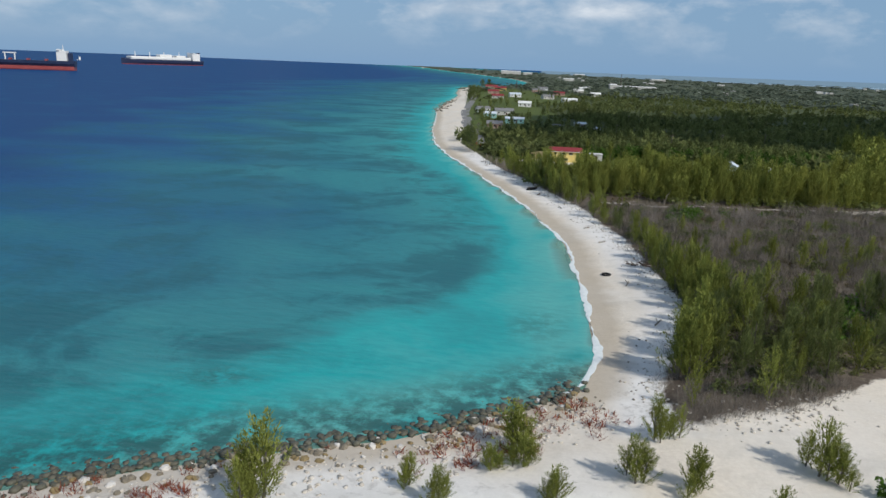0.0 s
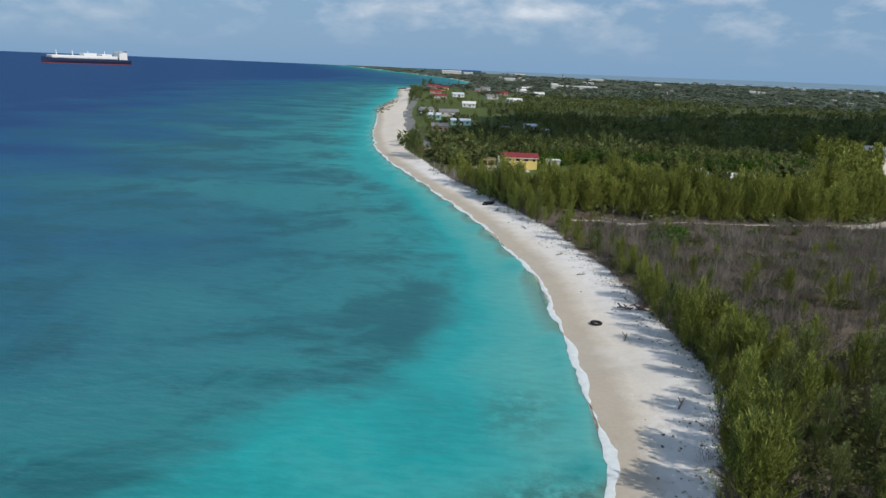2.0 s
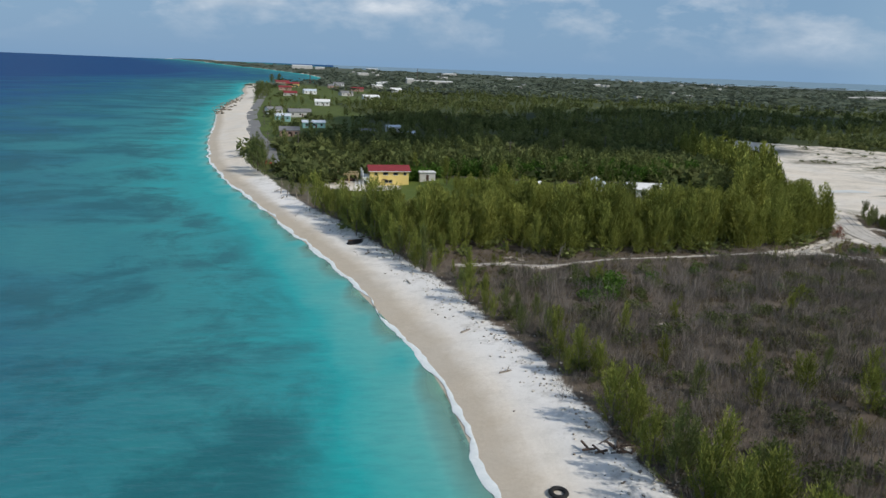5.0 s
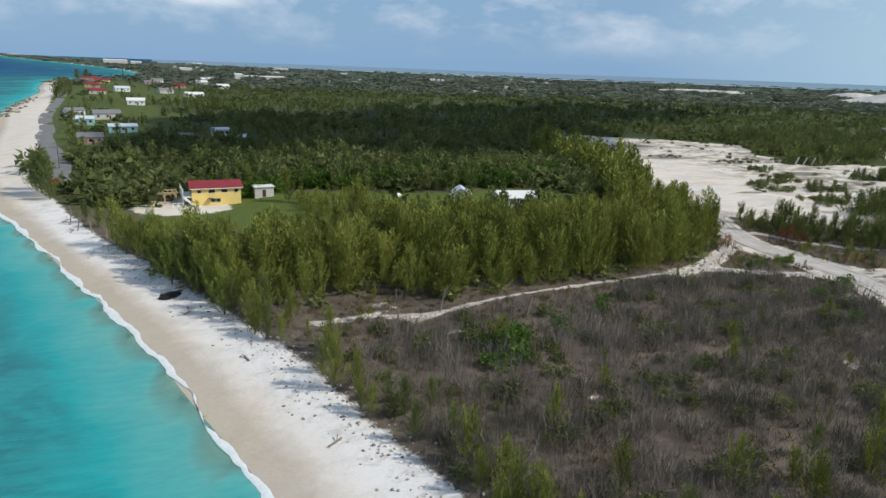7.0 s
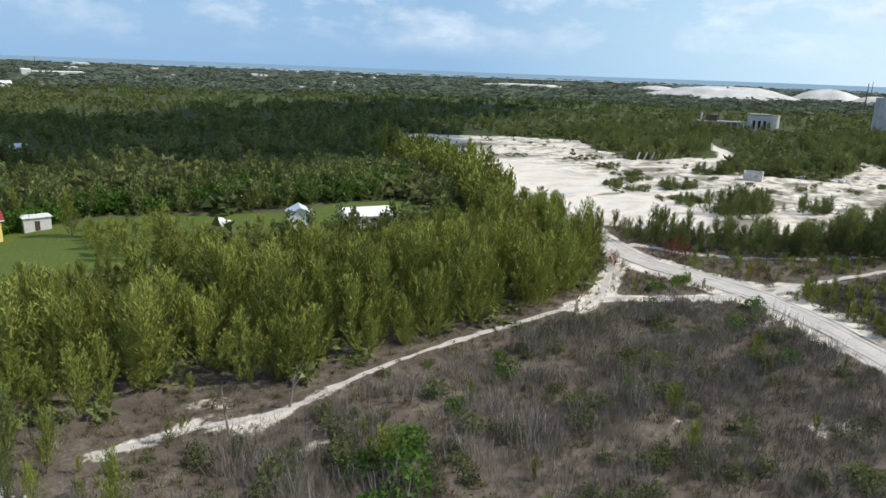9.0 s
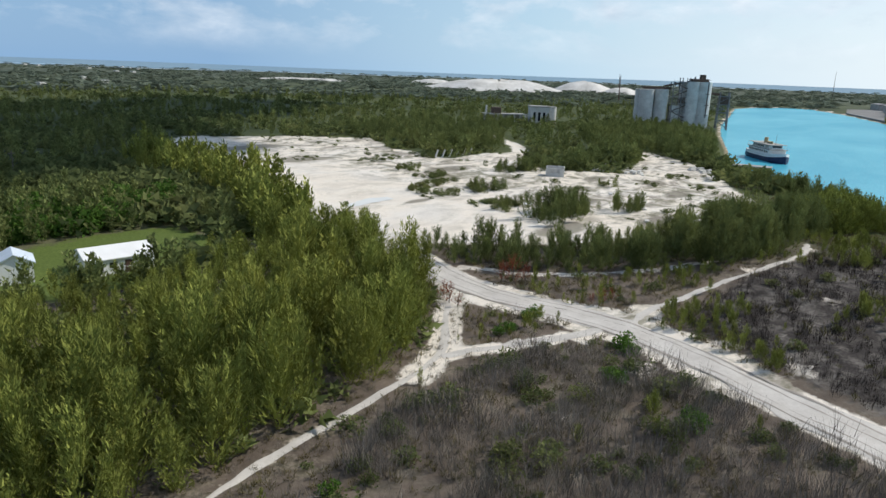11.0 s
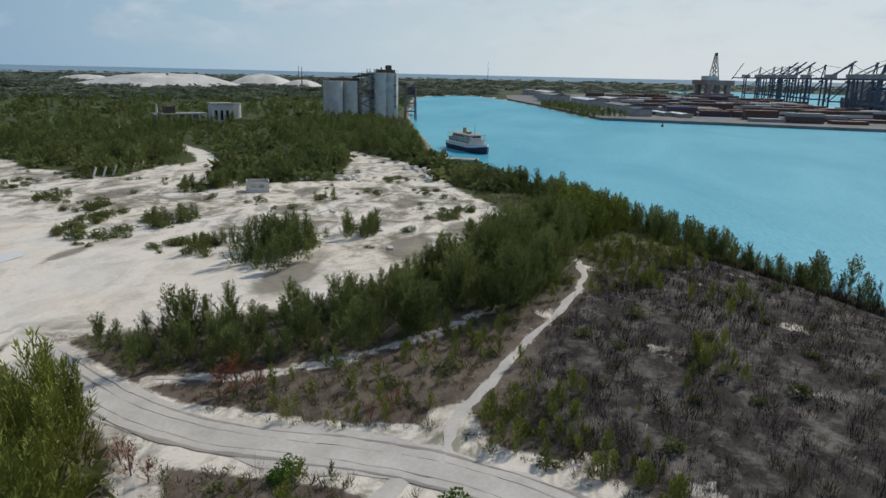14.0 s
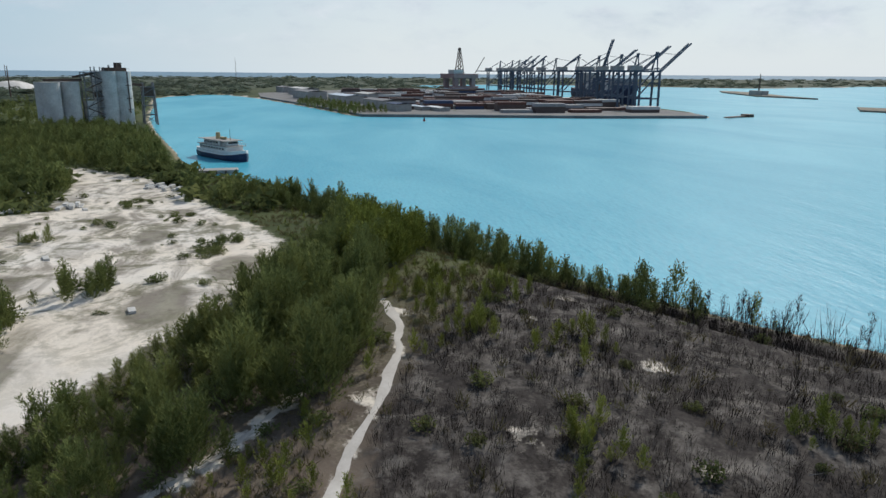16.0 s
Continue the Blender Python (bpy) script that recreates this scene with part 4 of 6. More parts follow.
# she-oaks between the flats and the works
for poly in ([(262, 250), (300, 262), (345, 292), (420, 335), (520, 335), (505, 285), (420, 252), (350, 236), (330, 228), (322, 240), (290, 246)], [(262, 330), (300, 312), (360, 360), (430, 380), (420, 440), (300, 420)]):
    p = fill(poly, 5.0, lambda x, y: off_tracks(x, y, 2.0) & (signed(x, y, FLATS) < 1) & (signed(x, y, LAND) > 3))
    h = rng.uniform(4.5, 8.5, len(p))
    scatter("works_trees", PINE_SOFT, p, h, h * 1.3, M_DEEP, "green she-oak woodland before the silos", "trees")
nook = fill([(16, 66), (31, 73), (40, 80), (38, 86), (20, 80)], 0.8)
h = rng.uniform(0.6, 2.2, len(nook))
scatter("bank_brush", TWIGS, nook, h, h * 1.3, M_DEAD, "grey brush on the eroded bank", "brush", 0.02)


# shallow rain pools on the flats
def pool(x, y, rx, ry, seed):
    r = np.random.default_rng(seed)
    ph = r.uniform(0, 6.28, 3)
    a = np.linspace(0, 2 * np.pi, 49)[:-1]
    k = 1 + 0.22 * np.sin(2 * a + ph[0]) + 0.16 * np.sin(3 * a + ph[1]) + 0.08 * np.sin(7 * a + ph[2])
    ax, ay = x + rx * k * np.cos(a), y + ry * k * np.sin(a)
    z = float(np.max(land_height(np.append(ax, x), np.append(ay, y)))) + 0.02
    v = np.concatenate([np.stack([ax, ay, np.full(48, z)], 1), [[x, y, z]]])
    i = np.arange(48)
    me = mesh_from("pool", v, np.stack([i, (i + 1) % 48, np.full(48, 48)], 1), M_POOL)
    return tagged(new("pool", me), "shallow milky blue rain pool on white sand", "pool", kind="structure")


for k, (x, y, rx, ry) in enumerate(((159, 271, 7, 3), (182, 238, 2.4, 1.4))):
    pool(x, y, rx, ry, 400 + k)

p = fill(WOOD, 4.0, lambda x, y: off_tracks(x, y, 1.5))
h = rng.uniform(0.8, 2.4, len(p))
scatter("wood_floor", BUSH_FAR, p, h, h * 1.3, M_DEEP, "dark undergrowth beneath the she-oaks", "bushes")
p = fill([(662, 152), (720, 168), (868, 208), (880, 186), (720, 140), (662, 122)], 6.0)
h = rng.uniform(4, 8, len(p))
scatter("port_trees", PINE_FAR, p, h, h * 1.5, M_DEEP, "row of trees along the port's edge", "trees")

p = fill([(28, 258), (54, 252), (80, 245), (106, 253), (104, 262), (94, 258), (80, 255), (60, 264), (48, 268), (46, 284), (32, 286)], 3.2)
h = rng.uniform(2.4, 4.6, len(p))
scatter("yard_trees", PINE_SOFT, p, h, h * 1.4, M_PINE, "she-oaks round the cottage yard", "trees")


# ---- building blocks ----
def gz(x, y):
    return float(land_height(np.array([x]), np.array([y]))[0])


def part(name, bm, material, parent, label="", smooth=False):
    me = bpy.data.meshes.new(name)
    bmesh.ops.recalc_face_normals(bm, faces=bm.faces)
    bm.to_mesh(me)
    bm.free()
    me.materials.append(material)
    if smooth:
        me.polygons.foreach_set("use_smooth", np.ones(len(me.polygons), bool))
    ob = new(name, me)
    ob.parent = parent
    if label:
        tagged(ob, label)
    return ob


def base(name, x, y, z, turn=0.0, label="", category="", group=""):
    ob = new(name)
    ob.empty_display_size = 0.5
    ob.matrix_basis = pose(x, y, z, 0, 0, turn)
    return tagged(ob, label, category, group)


def add_box(bm, x0, x1, y0, y1, z0, z1, bevel=0.0):
    r = bmesh.ops.create_cube(bm, size=1, matrix=Matrix.Translation(((x0 + x1) / 2, (y0 + y1) / 2, (z0 + z1) / 2)) @ Matrix.Diagonal((x1 - x0, y1 - y0, z1 - z0, 1)))
    if bevel:
        es = list({e for v in r["verts"] for e in v.link_edges})
        bmesh.ops.bevel(bm, geom=es, offset=bevel, segments=1, affect="EDGES")
    return bm


def box(x0, x1, y0, y1, z0, z1, bevel=0.0):
    return add_box(bmesh.new(), x0, x1, y0, y1, z0, z1, bevel)


def add_tube(bm, x, y, z0, z1, r0, r1=None, seg=16, lean=(0, 0)):
    r1 = r0 if r1 is None else r1
    lo = [bm.verts.new((x + r0 * math.cos(6.2832 * k / seg), y + r0 * math.sin(6.2832 * k / seg), z0)) for k in range(seg)]
    hi = [bm.verts.new((x + lean[0] + r1 * math.cos(6.2832 * k / seg), y + lean[1] + r1 * math.sin(6.2832 * k / seg), z1)) for k in range(seg)]
    for k in range(seg):
        bm.faces.new((lo[k], lo[(k + 1) % seg], hi[(k + 1) % seg], hi[k]))
    bm.faces.new(hi)
    bm.faces.new(lo[::-1])
    return bm


def tube(*a, **k):
    return add_tube(bmesh.new(), *a, **k)


def add_beam(bm, a, b, w):
    """A square bar from a to b."""
    a, b = Vector(a), Vector(b)
    d = b - a
    m = Matrix.Translation((a + b) / 2) @ d.to_track_quat("Z", "Y").to_matrix().to_4x4() @ Matrix.Diagonal((w, w, d.length, 1))
    bmesh.ops.create_cube(bm, size=1, matrix=m)
    return bm


def beam(a, b, w):
    return add_beam(bmesh.new(), a, b, w)


def prism(outline, z0, z1):
    bm = bmesh.new()
    lo = [bm.verts.new((x, y, z0)) for x, y in outline]
    hi = [bm.verts.new((x, y, z1)) for x, y in outline]
    n = len(lo)
    for k in range(n):
        bm.faces.new((lo[k], lo[(k + 1) % n], hi[(k + 1) % n], hi[k]))
    bm.faces.new(hi)
    bm.faces.new(lo[::-1])
    return bm


def gable(x0, x1, y0, y1, z0, rise, over=0.4, thick=0.18):
    """Gable roof with the ridge along x, with eaves."""
    bm = bmesh.new()
    ym = (y0 + y1) / 2
    prof = [(y0 - over, z0 - 0.12), (ym, z0 + rise), (y1 + over, z0 - 0.12), (y1 + over, z0 - 0.12 + thick), (ym, z0 + rise + thick), (y0 - over, z0 - 0.12 + thick)]
    a = [bm.verts.new((x0 - over, y, z)) for y, z in prof]
    b = [bm.verts.new((x1 + over, y, z)) for y, z in prof]
    for k in range(6):
        bm.faces.new((a[k], a[(k + 1) % 6], b[(k + 1) % 6], b[k]))
    for s, r in ((a, 1), (b, -1)):
        bm.faces.new((s[0], s[1], s[4], s[5])[::r])
        bm.faces.new((s[1], s[2], s[3], s[4])[::r])
    return bm


def gable_wall(x0, x1, y0, y1, z0, rise):
    """Walls of a gabled house, closed up to the ridge."""
    bm = bmesh.new()
    ym = (y0 + y1) / 2
    prof = [(y0, -0.4), (y1, -0.4), (y1, z0), (ym, z0 + rise), (y0, z0)]
    a = [bm.verts.new((x0, y, z)) for y, z in prof]
    b = [bm.verts.new((x1, y, z)) for y, z in prof]
    for k in range(5):
        bm.faces.new((a[k], a[(k + 1) % 5], b[(k + 1) % 5], b[k]))
    bm.faces.new(a[::-1])
    bm.faces.new(b)
    return bm


def lump(r, rx, ry, rz, rough=0.25, sub=1):
    bm = bmesh.new()
    bmesh.ops.create_icosphere(bm, subdivisions=sub, radius=1)
    for v in bm.verts:
        k = 1 + r.uniform(-rough, rough)
        v.co = Vector((v.co.x * rx * k, v.co.y * ry * k, v.co.z * rz * k))
    return bm


M_YELLOW = plain("yellow painted wall", (0.74, 0.56, 0.17), (0.82, 0.64, 0.24), 0.5, 0.8)
M_REDROOF = plain("dark red roofing", (0.20, 0.025, 0.030), (0.30, 0.045, 0.05), 0.6, 0.6)
M_WHITE = plain("white paint", (0.70, 0.70, 0.68), (0.82, 0.82, 0.80), 0.5, 0.6)
M_GLASS = plain("dark window glass", (0.012, 0.015, 0.018), (0.03, 0.035, 0.04), 1.0, 0.15)
M_TIMBER = plain("pale timber", (0.35, 0.27, 0.14), (0.52, 0.42, 0.24), 1.5, 0.8)
M_BRICKY = plain("dark brown timber", (0.06, 0.04, 0.03), (0.12, 0.07, 0.05), 1.5, 0.8)
M_CONC = plain("stained concrete", (0.24, 0.23, 0.21), (0.46, 0.45, 0.42), 0.15, 0.9, 0.0, 0.3)
M_SILO = plain("streaked pale silo concrete", (0.34, 0.33, 0.31), (0.70, 0.69, 0.66), 0.12, 0.9, 0.0, 0.3)
M_CONC_L = plain("pale concrete", (0.45, 0.44, 0.41), (0.64, 0.63, 0.60), 0.3, 0.9, 0.0, 0.3)
M_GALV = plain("dull grey steel", (0.10, 0.105, 0.11), (0.24, 0.25, 0.26), 0.5, 0.6, 0.2)
# rig red with the haze of its distance mixed into the colour
M_RIG = plain("red paint greyed for haze", (0.26, 0.15, 0.14), (0.40, 0.27, 0.25), 0.1, 0.7)
M_STEEL = plain("rusty steel", (0.06, 0.045, 0.04), (0.16, 0.11, 0.08), 0.8, 0.7, 0.2)
M_CRANE = plain("blue-grey painted steel", (0.06, 0.085, 0.12), (0.11, 0.14, 0.18), 0.2, 0.6, 0.1)
M_NAVY = plain("navy hull paint", (0.012, 0.022, 0.06), (0.03, 0.045, 0.10), 0.2, 0.5)
M_HULLRED = plain("red hull paint", (0.28, 0.05, 0.05), (0.42, 0.10, 0.09), 0.1, 0.5)
M_BLACK = plain("black rubber", (0.012, 0.012, 0.012), (0.03, 0.03, 0.03), 3, 0.8)
M_CARRED = plain("red car paint", (0.35, 0.02, 0.03), (0.42, 0.03, 0.04), 3, 0.3)
M_MARL = plain("white marl heap", (0.42, 0.40, 0.36), (0.76, 0.74, 0.70), 0.05, 0.95, 0.0, 0.4)
M_TEAL = plain("pale turquoise wall", (0.25, 0.48, 0.46), (0.34, 0.58, 0.55), 0.5, 0.8)
M_PINK = plain("faded pink wall", (0.42, 0.27, 0.22), (0.52, 0.35, 0.28), 0.5, 0.8)
M_GREYROOF = plain("grey roofing", (0.16, 0.16, 0.165), (0.26, 0.26, 0.26), 0.5, 0.8)
M_PALEROOF = plain("pale metal roofing", (0.50, 0.56, 0.62), (0.66, 0.72, 0.78), 0.5, 0.5)
M_BOXES = [plain("container " + n, a, b, 0.3, 0.6) for n, a, b in (("rust", (0.10, 0.045, 0.035), (0.15, 0.07, 0.055)), ("grey", (0.22, 0.22, 0.22), (0.33, 0.33, 0.33)),
           ("brown", (0.085, 0.06, 0.052), (0.13, 0.09, 0.078)), ("white", (0.5, 0.5, 0.48), (0.62, 0.62, 0.6)), ("blue", (0.03, 0.05, 0.10), (0.05, 0.08, 0.15)))]
M_APRON = plain("oil-stained grey paving", (0.13, 0.13, 0.125), (0.26, 0.25, 0.24), 0.05, 0.9)
M_DRIFT = plain("bleached driftwood", (0.16, 0.13, 0.10), (0.34, 0.30, 0.25), 2, 0.9)


def window_part(parent, x0, x1, y, z0, z1, along="x", out=-1):
    """A window with a white frame, pane and sill on a wall in the plane of y (or x)."""
    def bx(a0, a1, d0, d1, c0, c1):
        return box(a0, a1, min(y + out * d0, y + out * d1), max(y + out * d0, y + out * d1), c0, c1) if along == "x" else box(min(y + out * d0, y + out * d1), max(y + out * d0, y + out * d1), a0, a1, c0, c1)
    w = part("window", bx(x0, x1, 0.0, 0.05, z0, z1), M_GLASS, parent, "dark window pane")
    bm = bx(x0 - 0.08, x1 + 0.08, 0.0, 0.09, z0 - 0.1, z0)
    part("sill", bm, M_WHITE, w)
    return w


# ---- the yellow house by the beach ----
def yellow_house():
    g = gz(12, 289)
    b = base("yellow_house", 12.4, 289.3, g, 3, "two-storey yellow house with a dark red gable roof", "house")
    part("wall", gable_wall(-6.0, 6.0, -3.8, 3.8, 4.6, 1.15), M_YELLOW, b, "yellow painted walls")
    part("roof", gable(-6.0, 6.0, -3.8, 3.8, 4.62, 1.15, 0.55), M_REDROOF, b, "dark red roof")
    part("fascia", box(-6.5, 6.5, -4.42, -4.36, 4.36, 4.54), M_WHITE, b, "white eaves board")
    for x in (-4.2, -1.2, 1.9, 4.8):
        wd = 0.45 if abs(x) > 4 else 0.75
        window_part(b, x - wd, x + wd, -3.8, 3.3, 4.05)
    for x in (-0.9, 0.3):
        window_part(b, x - 0.55, x + 0.55, -3.8, 0.9, 1.8)
    part("awning", box(-2.2, -0.9, -5.0, -3.8, 1.85, 1.98), M_BRICKY, b, "dark awning")
    for y in (-2.2, 0.2, 2.2):
        window_part(b, y - 0.5, y + 0.5, -6.0, 3.0, 4.1, "y", -1)
    part("door", box(-6.06, -6.0, -1.2, -0.3, 0.1, 2.0), M_BRICKY, b, "dark ground-floor door")
    part("balcony", box(-8.2, -6.0, -3.9, 3.8, 2.3, 2.5), M_WHITE, b, "white upper balcony")
    for y in (-3.8, -1.3, 1.2, 3.7):
        part("post", box(-8.15, -8.0, y - 0.08, y + 0.08, -0.3, 4.55), M_WHITE, b)
    for z in (2.9, 3.35):
        part("rail", box(-8.14, -8.06, -3.8, 3.7, z, z + 0.08), M_WHITE, b)
    part("stairs", beam((-5.2, -4.5, 0.1), (-7.9, -4.5, 2.4), 0.5), M_WHITE, b, "white outside stairs")
    part("terrace", box(-9.5, -6.0, -5.2, 4.0, -0.4, 0.12), M_CONC_L, b, "pale concrete terrace")


def pergola():
    g = gz(0, 290)
    b = base("pergola", -1.2, 291, g, 3, "open timber pergola with arched bays", "pergola")
    for x in (-4, -1.3, 1.4, 4.1):
        part("post", box(x - 0.16, x + 0.16, -2.2, -1.88, -0.3, 2.7), M_TIMBER, b)
        part("post", box(x - 0.16, x + 0.16, 1.9, 2.2, -0.3, 2.7), M_TIMBER, b)
    for y in (-2.2, 1.9):
        part("beam", box(-4.5, 4.6, y, y + 0.3, 2.7, 3.0), M_TIMBER, b)
    for x in (-2.65, 0.05, 2.75):
        bm = bmesh.new()
        for k in range(6):
            a0, a1 = math.pi * k / 6, math.pi * (k + 1) / 6
            add_beam(bm, (x + 1.2 * math.cos(a0), -2.05, 2.0 + 0.65 * math.sin(a0)), (x + 1.2 * math.cos(a1), -2.05, 2.0 + 0.65 * math.sin(a1)), 0.18)
        part("arch", bm, M_TIMBER, b)
    for k in range(9):
        part("slat", box(-4.4 + k * 1.08, -4.25 + k * 1.08, -2.5, 2.5, 3.0, 3.12), M_TIMBER, b)
    part("bench", box(-3.6, 3.6, 0.9, 1.6, -0.2, 0.9), M_BRICKY, b, "dark brown bar counter")


def simple_house(x, y, w, d, h, rise, turn, wall, roof, label, name="house", windows=3, over=0.4):
    b = base(name, x, y, gz(x, y), turn, label, "house")
    part("wall", gable_wall(-w / 2, w / 2, -d / 2, d / 2, h, rise), wall, b)
    part("roof", gable(-w / 2, w / 2, -d / 2, d / 2, h + 0.02, rise, over), roof, b)
    for k in range(windows):
        cx = -w / 2 + w * (k + 0.5) / windows
        window_part(b, cx - 0.55, cx + 0.55, -d / 2, h * 0.4, h * 0.75)
    part("door", box(-0.5 + w * 0.1, 0.4 + w * 0.1, -d / 2 - 0.06, -d / 2, 0, min(2.1, h * 0.85)), M_BRICKY, b)
    return b


def flat_shed(x, y, w, d, h, turn, wall, roof, label, name="shed"):
    b = base(name, x, y, gz(x, y), turn, label, "shed")
    part("wall", box(-w / 2, w / 2, -d / 2, d / 2, -0.4, h), wall, b)
    part("roof", box(-w / 2 - 0.25, w / 2 + 0.25, -d / 2 - 0.3, d / 2 + 0.3, h + 0.005, h + 0.16), roof, b)
    part("door", box(-0.5, 0.4, -d / 2 - 0.05, -d / 2, 0, 1.95), M_BRICKY, b)
    return b


yellow_house()
pergola()
flat_shed(25, 292, 5.0, 3.5, 2.6, 4, M_CONC_L, M_WHITE, "small pale shed with a flat white roof beside the yellow house")
fence = base("gate_frame", 3.2, 282, gz(3.2, 282), 8, "low white painted gate on the lawn", "gate")
for x in (-1.2, 0, 1.2):
    part("post", box(x - 0.1, x + 0.1, -0.1, 0.1, -0.2, 1.3), M_WHITE, fence)
for z in (0.6, 1.15):
    part("rail", box(-1.2, 1.2, -0.05, 0.05, z, z + 0.12), M_WHITE, fence)

# cottages in the yard behind the wood
simple_house(86, 263, 10.5, 7, 2.6, 1.3, -12, M_WHITE, M_WHITE, "low white cottage with a white gable roof", "cottage", 4)
simple_house(72.5, 268, 5, 5, 3.2, 1.4, 70, M_WHITE, M_PALEROOF, "small white gabled cottage among trees", "cottage", 2)


def pickup(x, y, turn, paint, label, name="truck"):
    b = base(name, x, y, gz(x, y), turn, label, "vehicle")
    body = box(-2.6, 2.6, -0.95, 0.95, 0.45, 1.15, 0.12)
    part("body", body, paint, b)
    part("cab", box(-0.4, 1.5, -0.85, 0.85, 1.14, 1.85, 0.2), paint, b)
    part("windscreen", box(-0.3, 1.52, -0.87, 0.87, 1.3, 1.65, 0.1), M_GLASS, b, "dark windows")
    for wx_ in (-1.6, 1.65):
        for wy_ in (-0.9, 0.9):
            bm = bmesh.new()
            bmesh.ops.create_cone(bm, cap_ends=True, segments=14, radius1=0.4, radius2=0.4, depth=0.28, matrix=Matrix.Translation((wx_, wy_, 0.4)) @ Matrix.Rotation(radians(90), 4, "X"))
            part("wheel", bm, M_BLACK, b)
    return b


t_ = pickup(56.5, 270, 40, M_WHITE, "white truck with a drum load parked on grass")
bm = bmesh.new()
bmesh.ops.create_uvsphere(bm, u_segments=14, v_segments=8, radius=1.0, matrix=Matrix.Translation((-1.5, 0, 1.9)) @ Matrix.Diagonal((1.5, 0.95, 0.95, 1)))
part("drum", bm, M_WHITE, t_, "rounded white drum", True)
pickup(-27.5, 315, 20, M_CARRED, "small red car parked at the beach end of the road", "car")

# village along the coast road
VILLAGE = [(-25, 412, 9, 8, 3.0, 1.4, 5, M_PINK, M_GREYROOF), (-26, 540, 14, 9, 3.2, 1.8, 10, M_CONC_L, M_GREYROOF), (-15, 461, 12, 8, 2.9, 0.9, 6, M_TEAL, M_PALEROOF), (-34, 500, 9, 7, 3.0, 1.2, 0, M_TEAL, M_PALEROOF),
           (-13, 668, 12, 9, 3.2, 1.8, 0, M_WHITE, M_WHITE), (12, 422, 8, 6, 2.6, 0.7, 8, M_CONC_L, M_GREYROOF), (27, 444, 7, 6, 2.9, 0.8, 10, M_CONC_L, M_PALEROOF), (33, 415, 6, 5, 2.6, 0.7, 30, M_WHITE, M_PALEROOF),
           (-44, 560, 10, 8, 3.0, 1.4, 20, M_WHITE, M_GREYROOF), (33, 780, 16, 9, 3.2, 1.7, 12, M_WHITE, M_WHITE), (27, 995, 16, 10, 3.4, 1.9, 0, M_PINK, M_REDROOF), (-60, 1090, 18, 11, 3.8, 1.9, 0, M_YELLOW, M_REDROOF),
           (-2, 1072, 18, 10, 3.6, 2.0, 9, M_PINK, M_GREYROOF), (77, 995, 14, 10, 3.6, 2.0, 9, M_WHITE, M_WHITE), (-48, 820, 14, 9, 3.2, 1.8, 4, M_CONC_L, M_REDROOF), (-30, 880, 14, 9, 3.2, 1.8, 14, M_WHITE, M_PALEROOF),
           (-62, 960, 15, 9, 3.4, 1.8, 4, M_PINK, M_REDROOF), (10, 860, 14, 9, 3.2, 1.8, 24, M_CONC_L, M_GREYROOF), (-80, 1180, 20, 10, 4, 1.8, 4, M_PINK, M_REDROOF), (78, 1270, 18, 12, 4, 2, 10, M_WHITE, M_WHITE),
           (5, 1180, 16, 10, 3.6, 2, 3, M_WHITE, M_GREYROOF), (60, 1130, 16, 10, 3.6, 2, 18, M_CONC_L, M_WHITE)]
for k, (x, y, w, d, h, rise, turn, wall, roof) in enumerate(VILLAGE):
    look_ = {M_WHITE: "white", M_PINK: "faded pink", M_TEAL: "pale turquoise", M_CONC_L: "pale grey", M_YELLOW: "yellow"}[wall]
    top_ = {M_WHITE: "white", M_GREYROOF: "grey", M_PALEROOF: "pale metal", M_REDROOF: "red"}[roof]
    tagged(simple_house(x, y, w, d, h, rise, turn, wall, roof, "%s single-storey village house with a %s roof" % (look_, top_)), group="village houses")
for x, y, w, d, h in ((200, 1520, 80, 24, 5), (150, 1500, 14, 14, 8), (-140, 3350, 90, 40, 13), (-60, 3280, 40, 30, 9), (205, 3900, 60, 30, 10), (472, 2960, 55, 30, 6), (690, 1864, 16, 10, 4), (310, 2100, 30, 14, 5), (90, 2300, 34, 16, 6), (560, 2300, 20, 12, 5)):
    b = base("warehouse", x, y, gz(x, y), 6, "long white warehouse far across the trees", "warehouse", "far warehouses")
    part("wall", box(-w / 2, w / 2, -d / 2, d / 2, -1, h), M_CONC_L, b)
    part("roof", gable(-w / 2, w / 2, -d / 2, d / 2, h, h * 0.2, 0.5, 0.4), M_WHITE, b)
far_rng = np.random.default_rng(12)
for k in range(26):
    x, y = far_rng.uniform(40, 900), far_rng.uniform(900, 2900)
    x = x * y / 1400 - 40
    w = far_rng.uniform(7, 13)
    tagged(flat_shed(x, y, w, 9, far_rng.uniform(3.5, 5), 8, M_CONC_L, M_WHITE if k % 3 else M_PALEROOF, "small pale house among far trees", "far_house"), group="far houses")


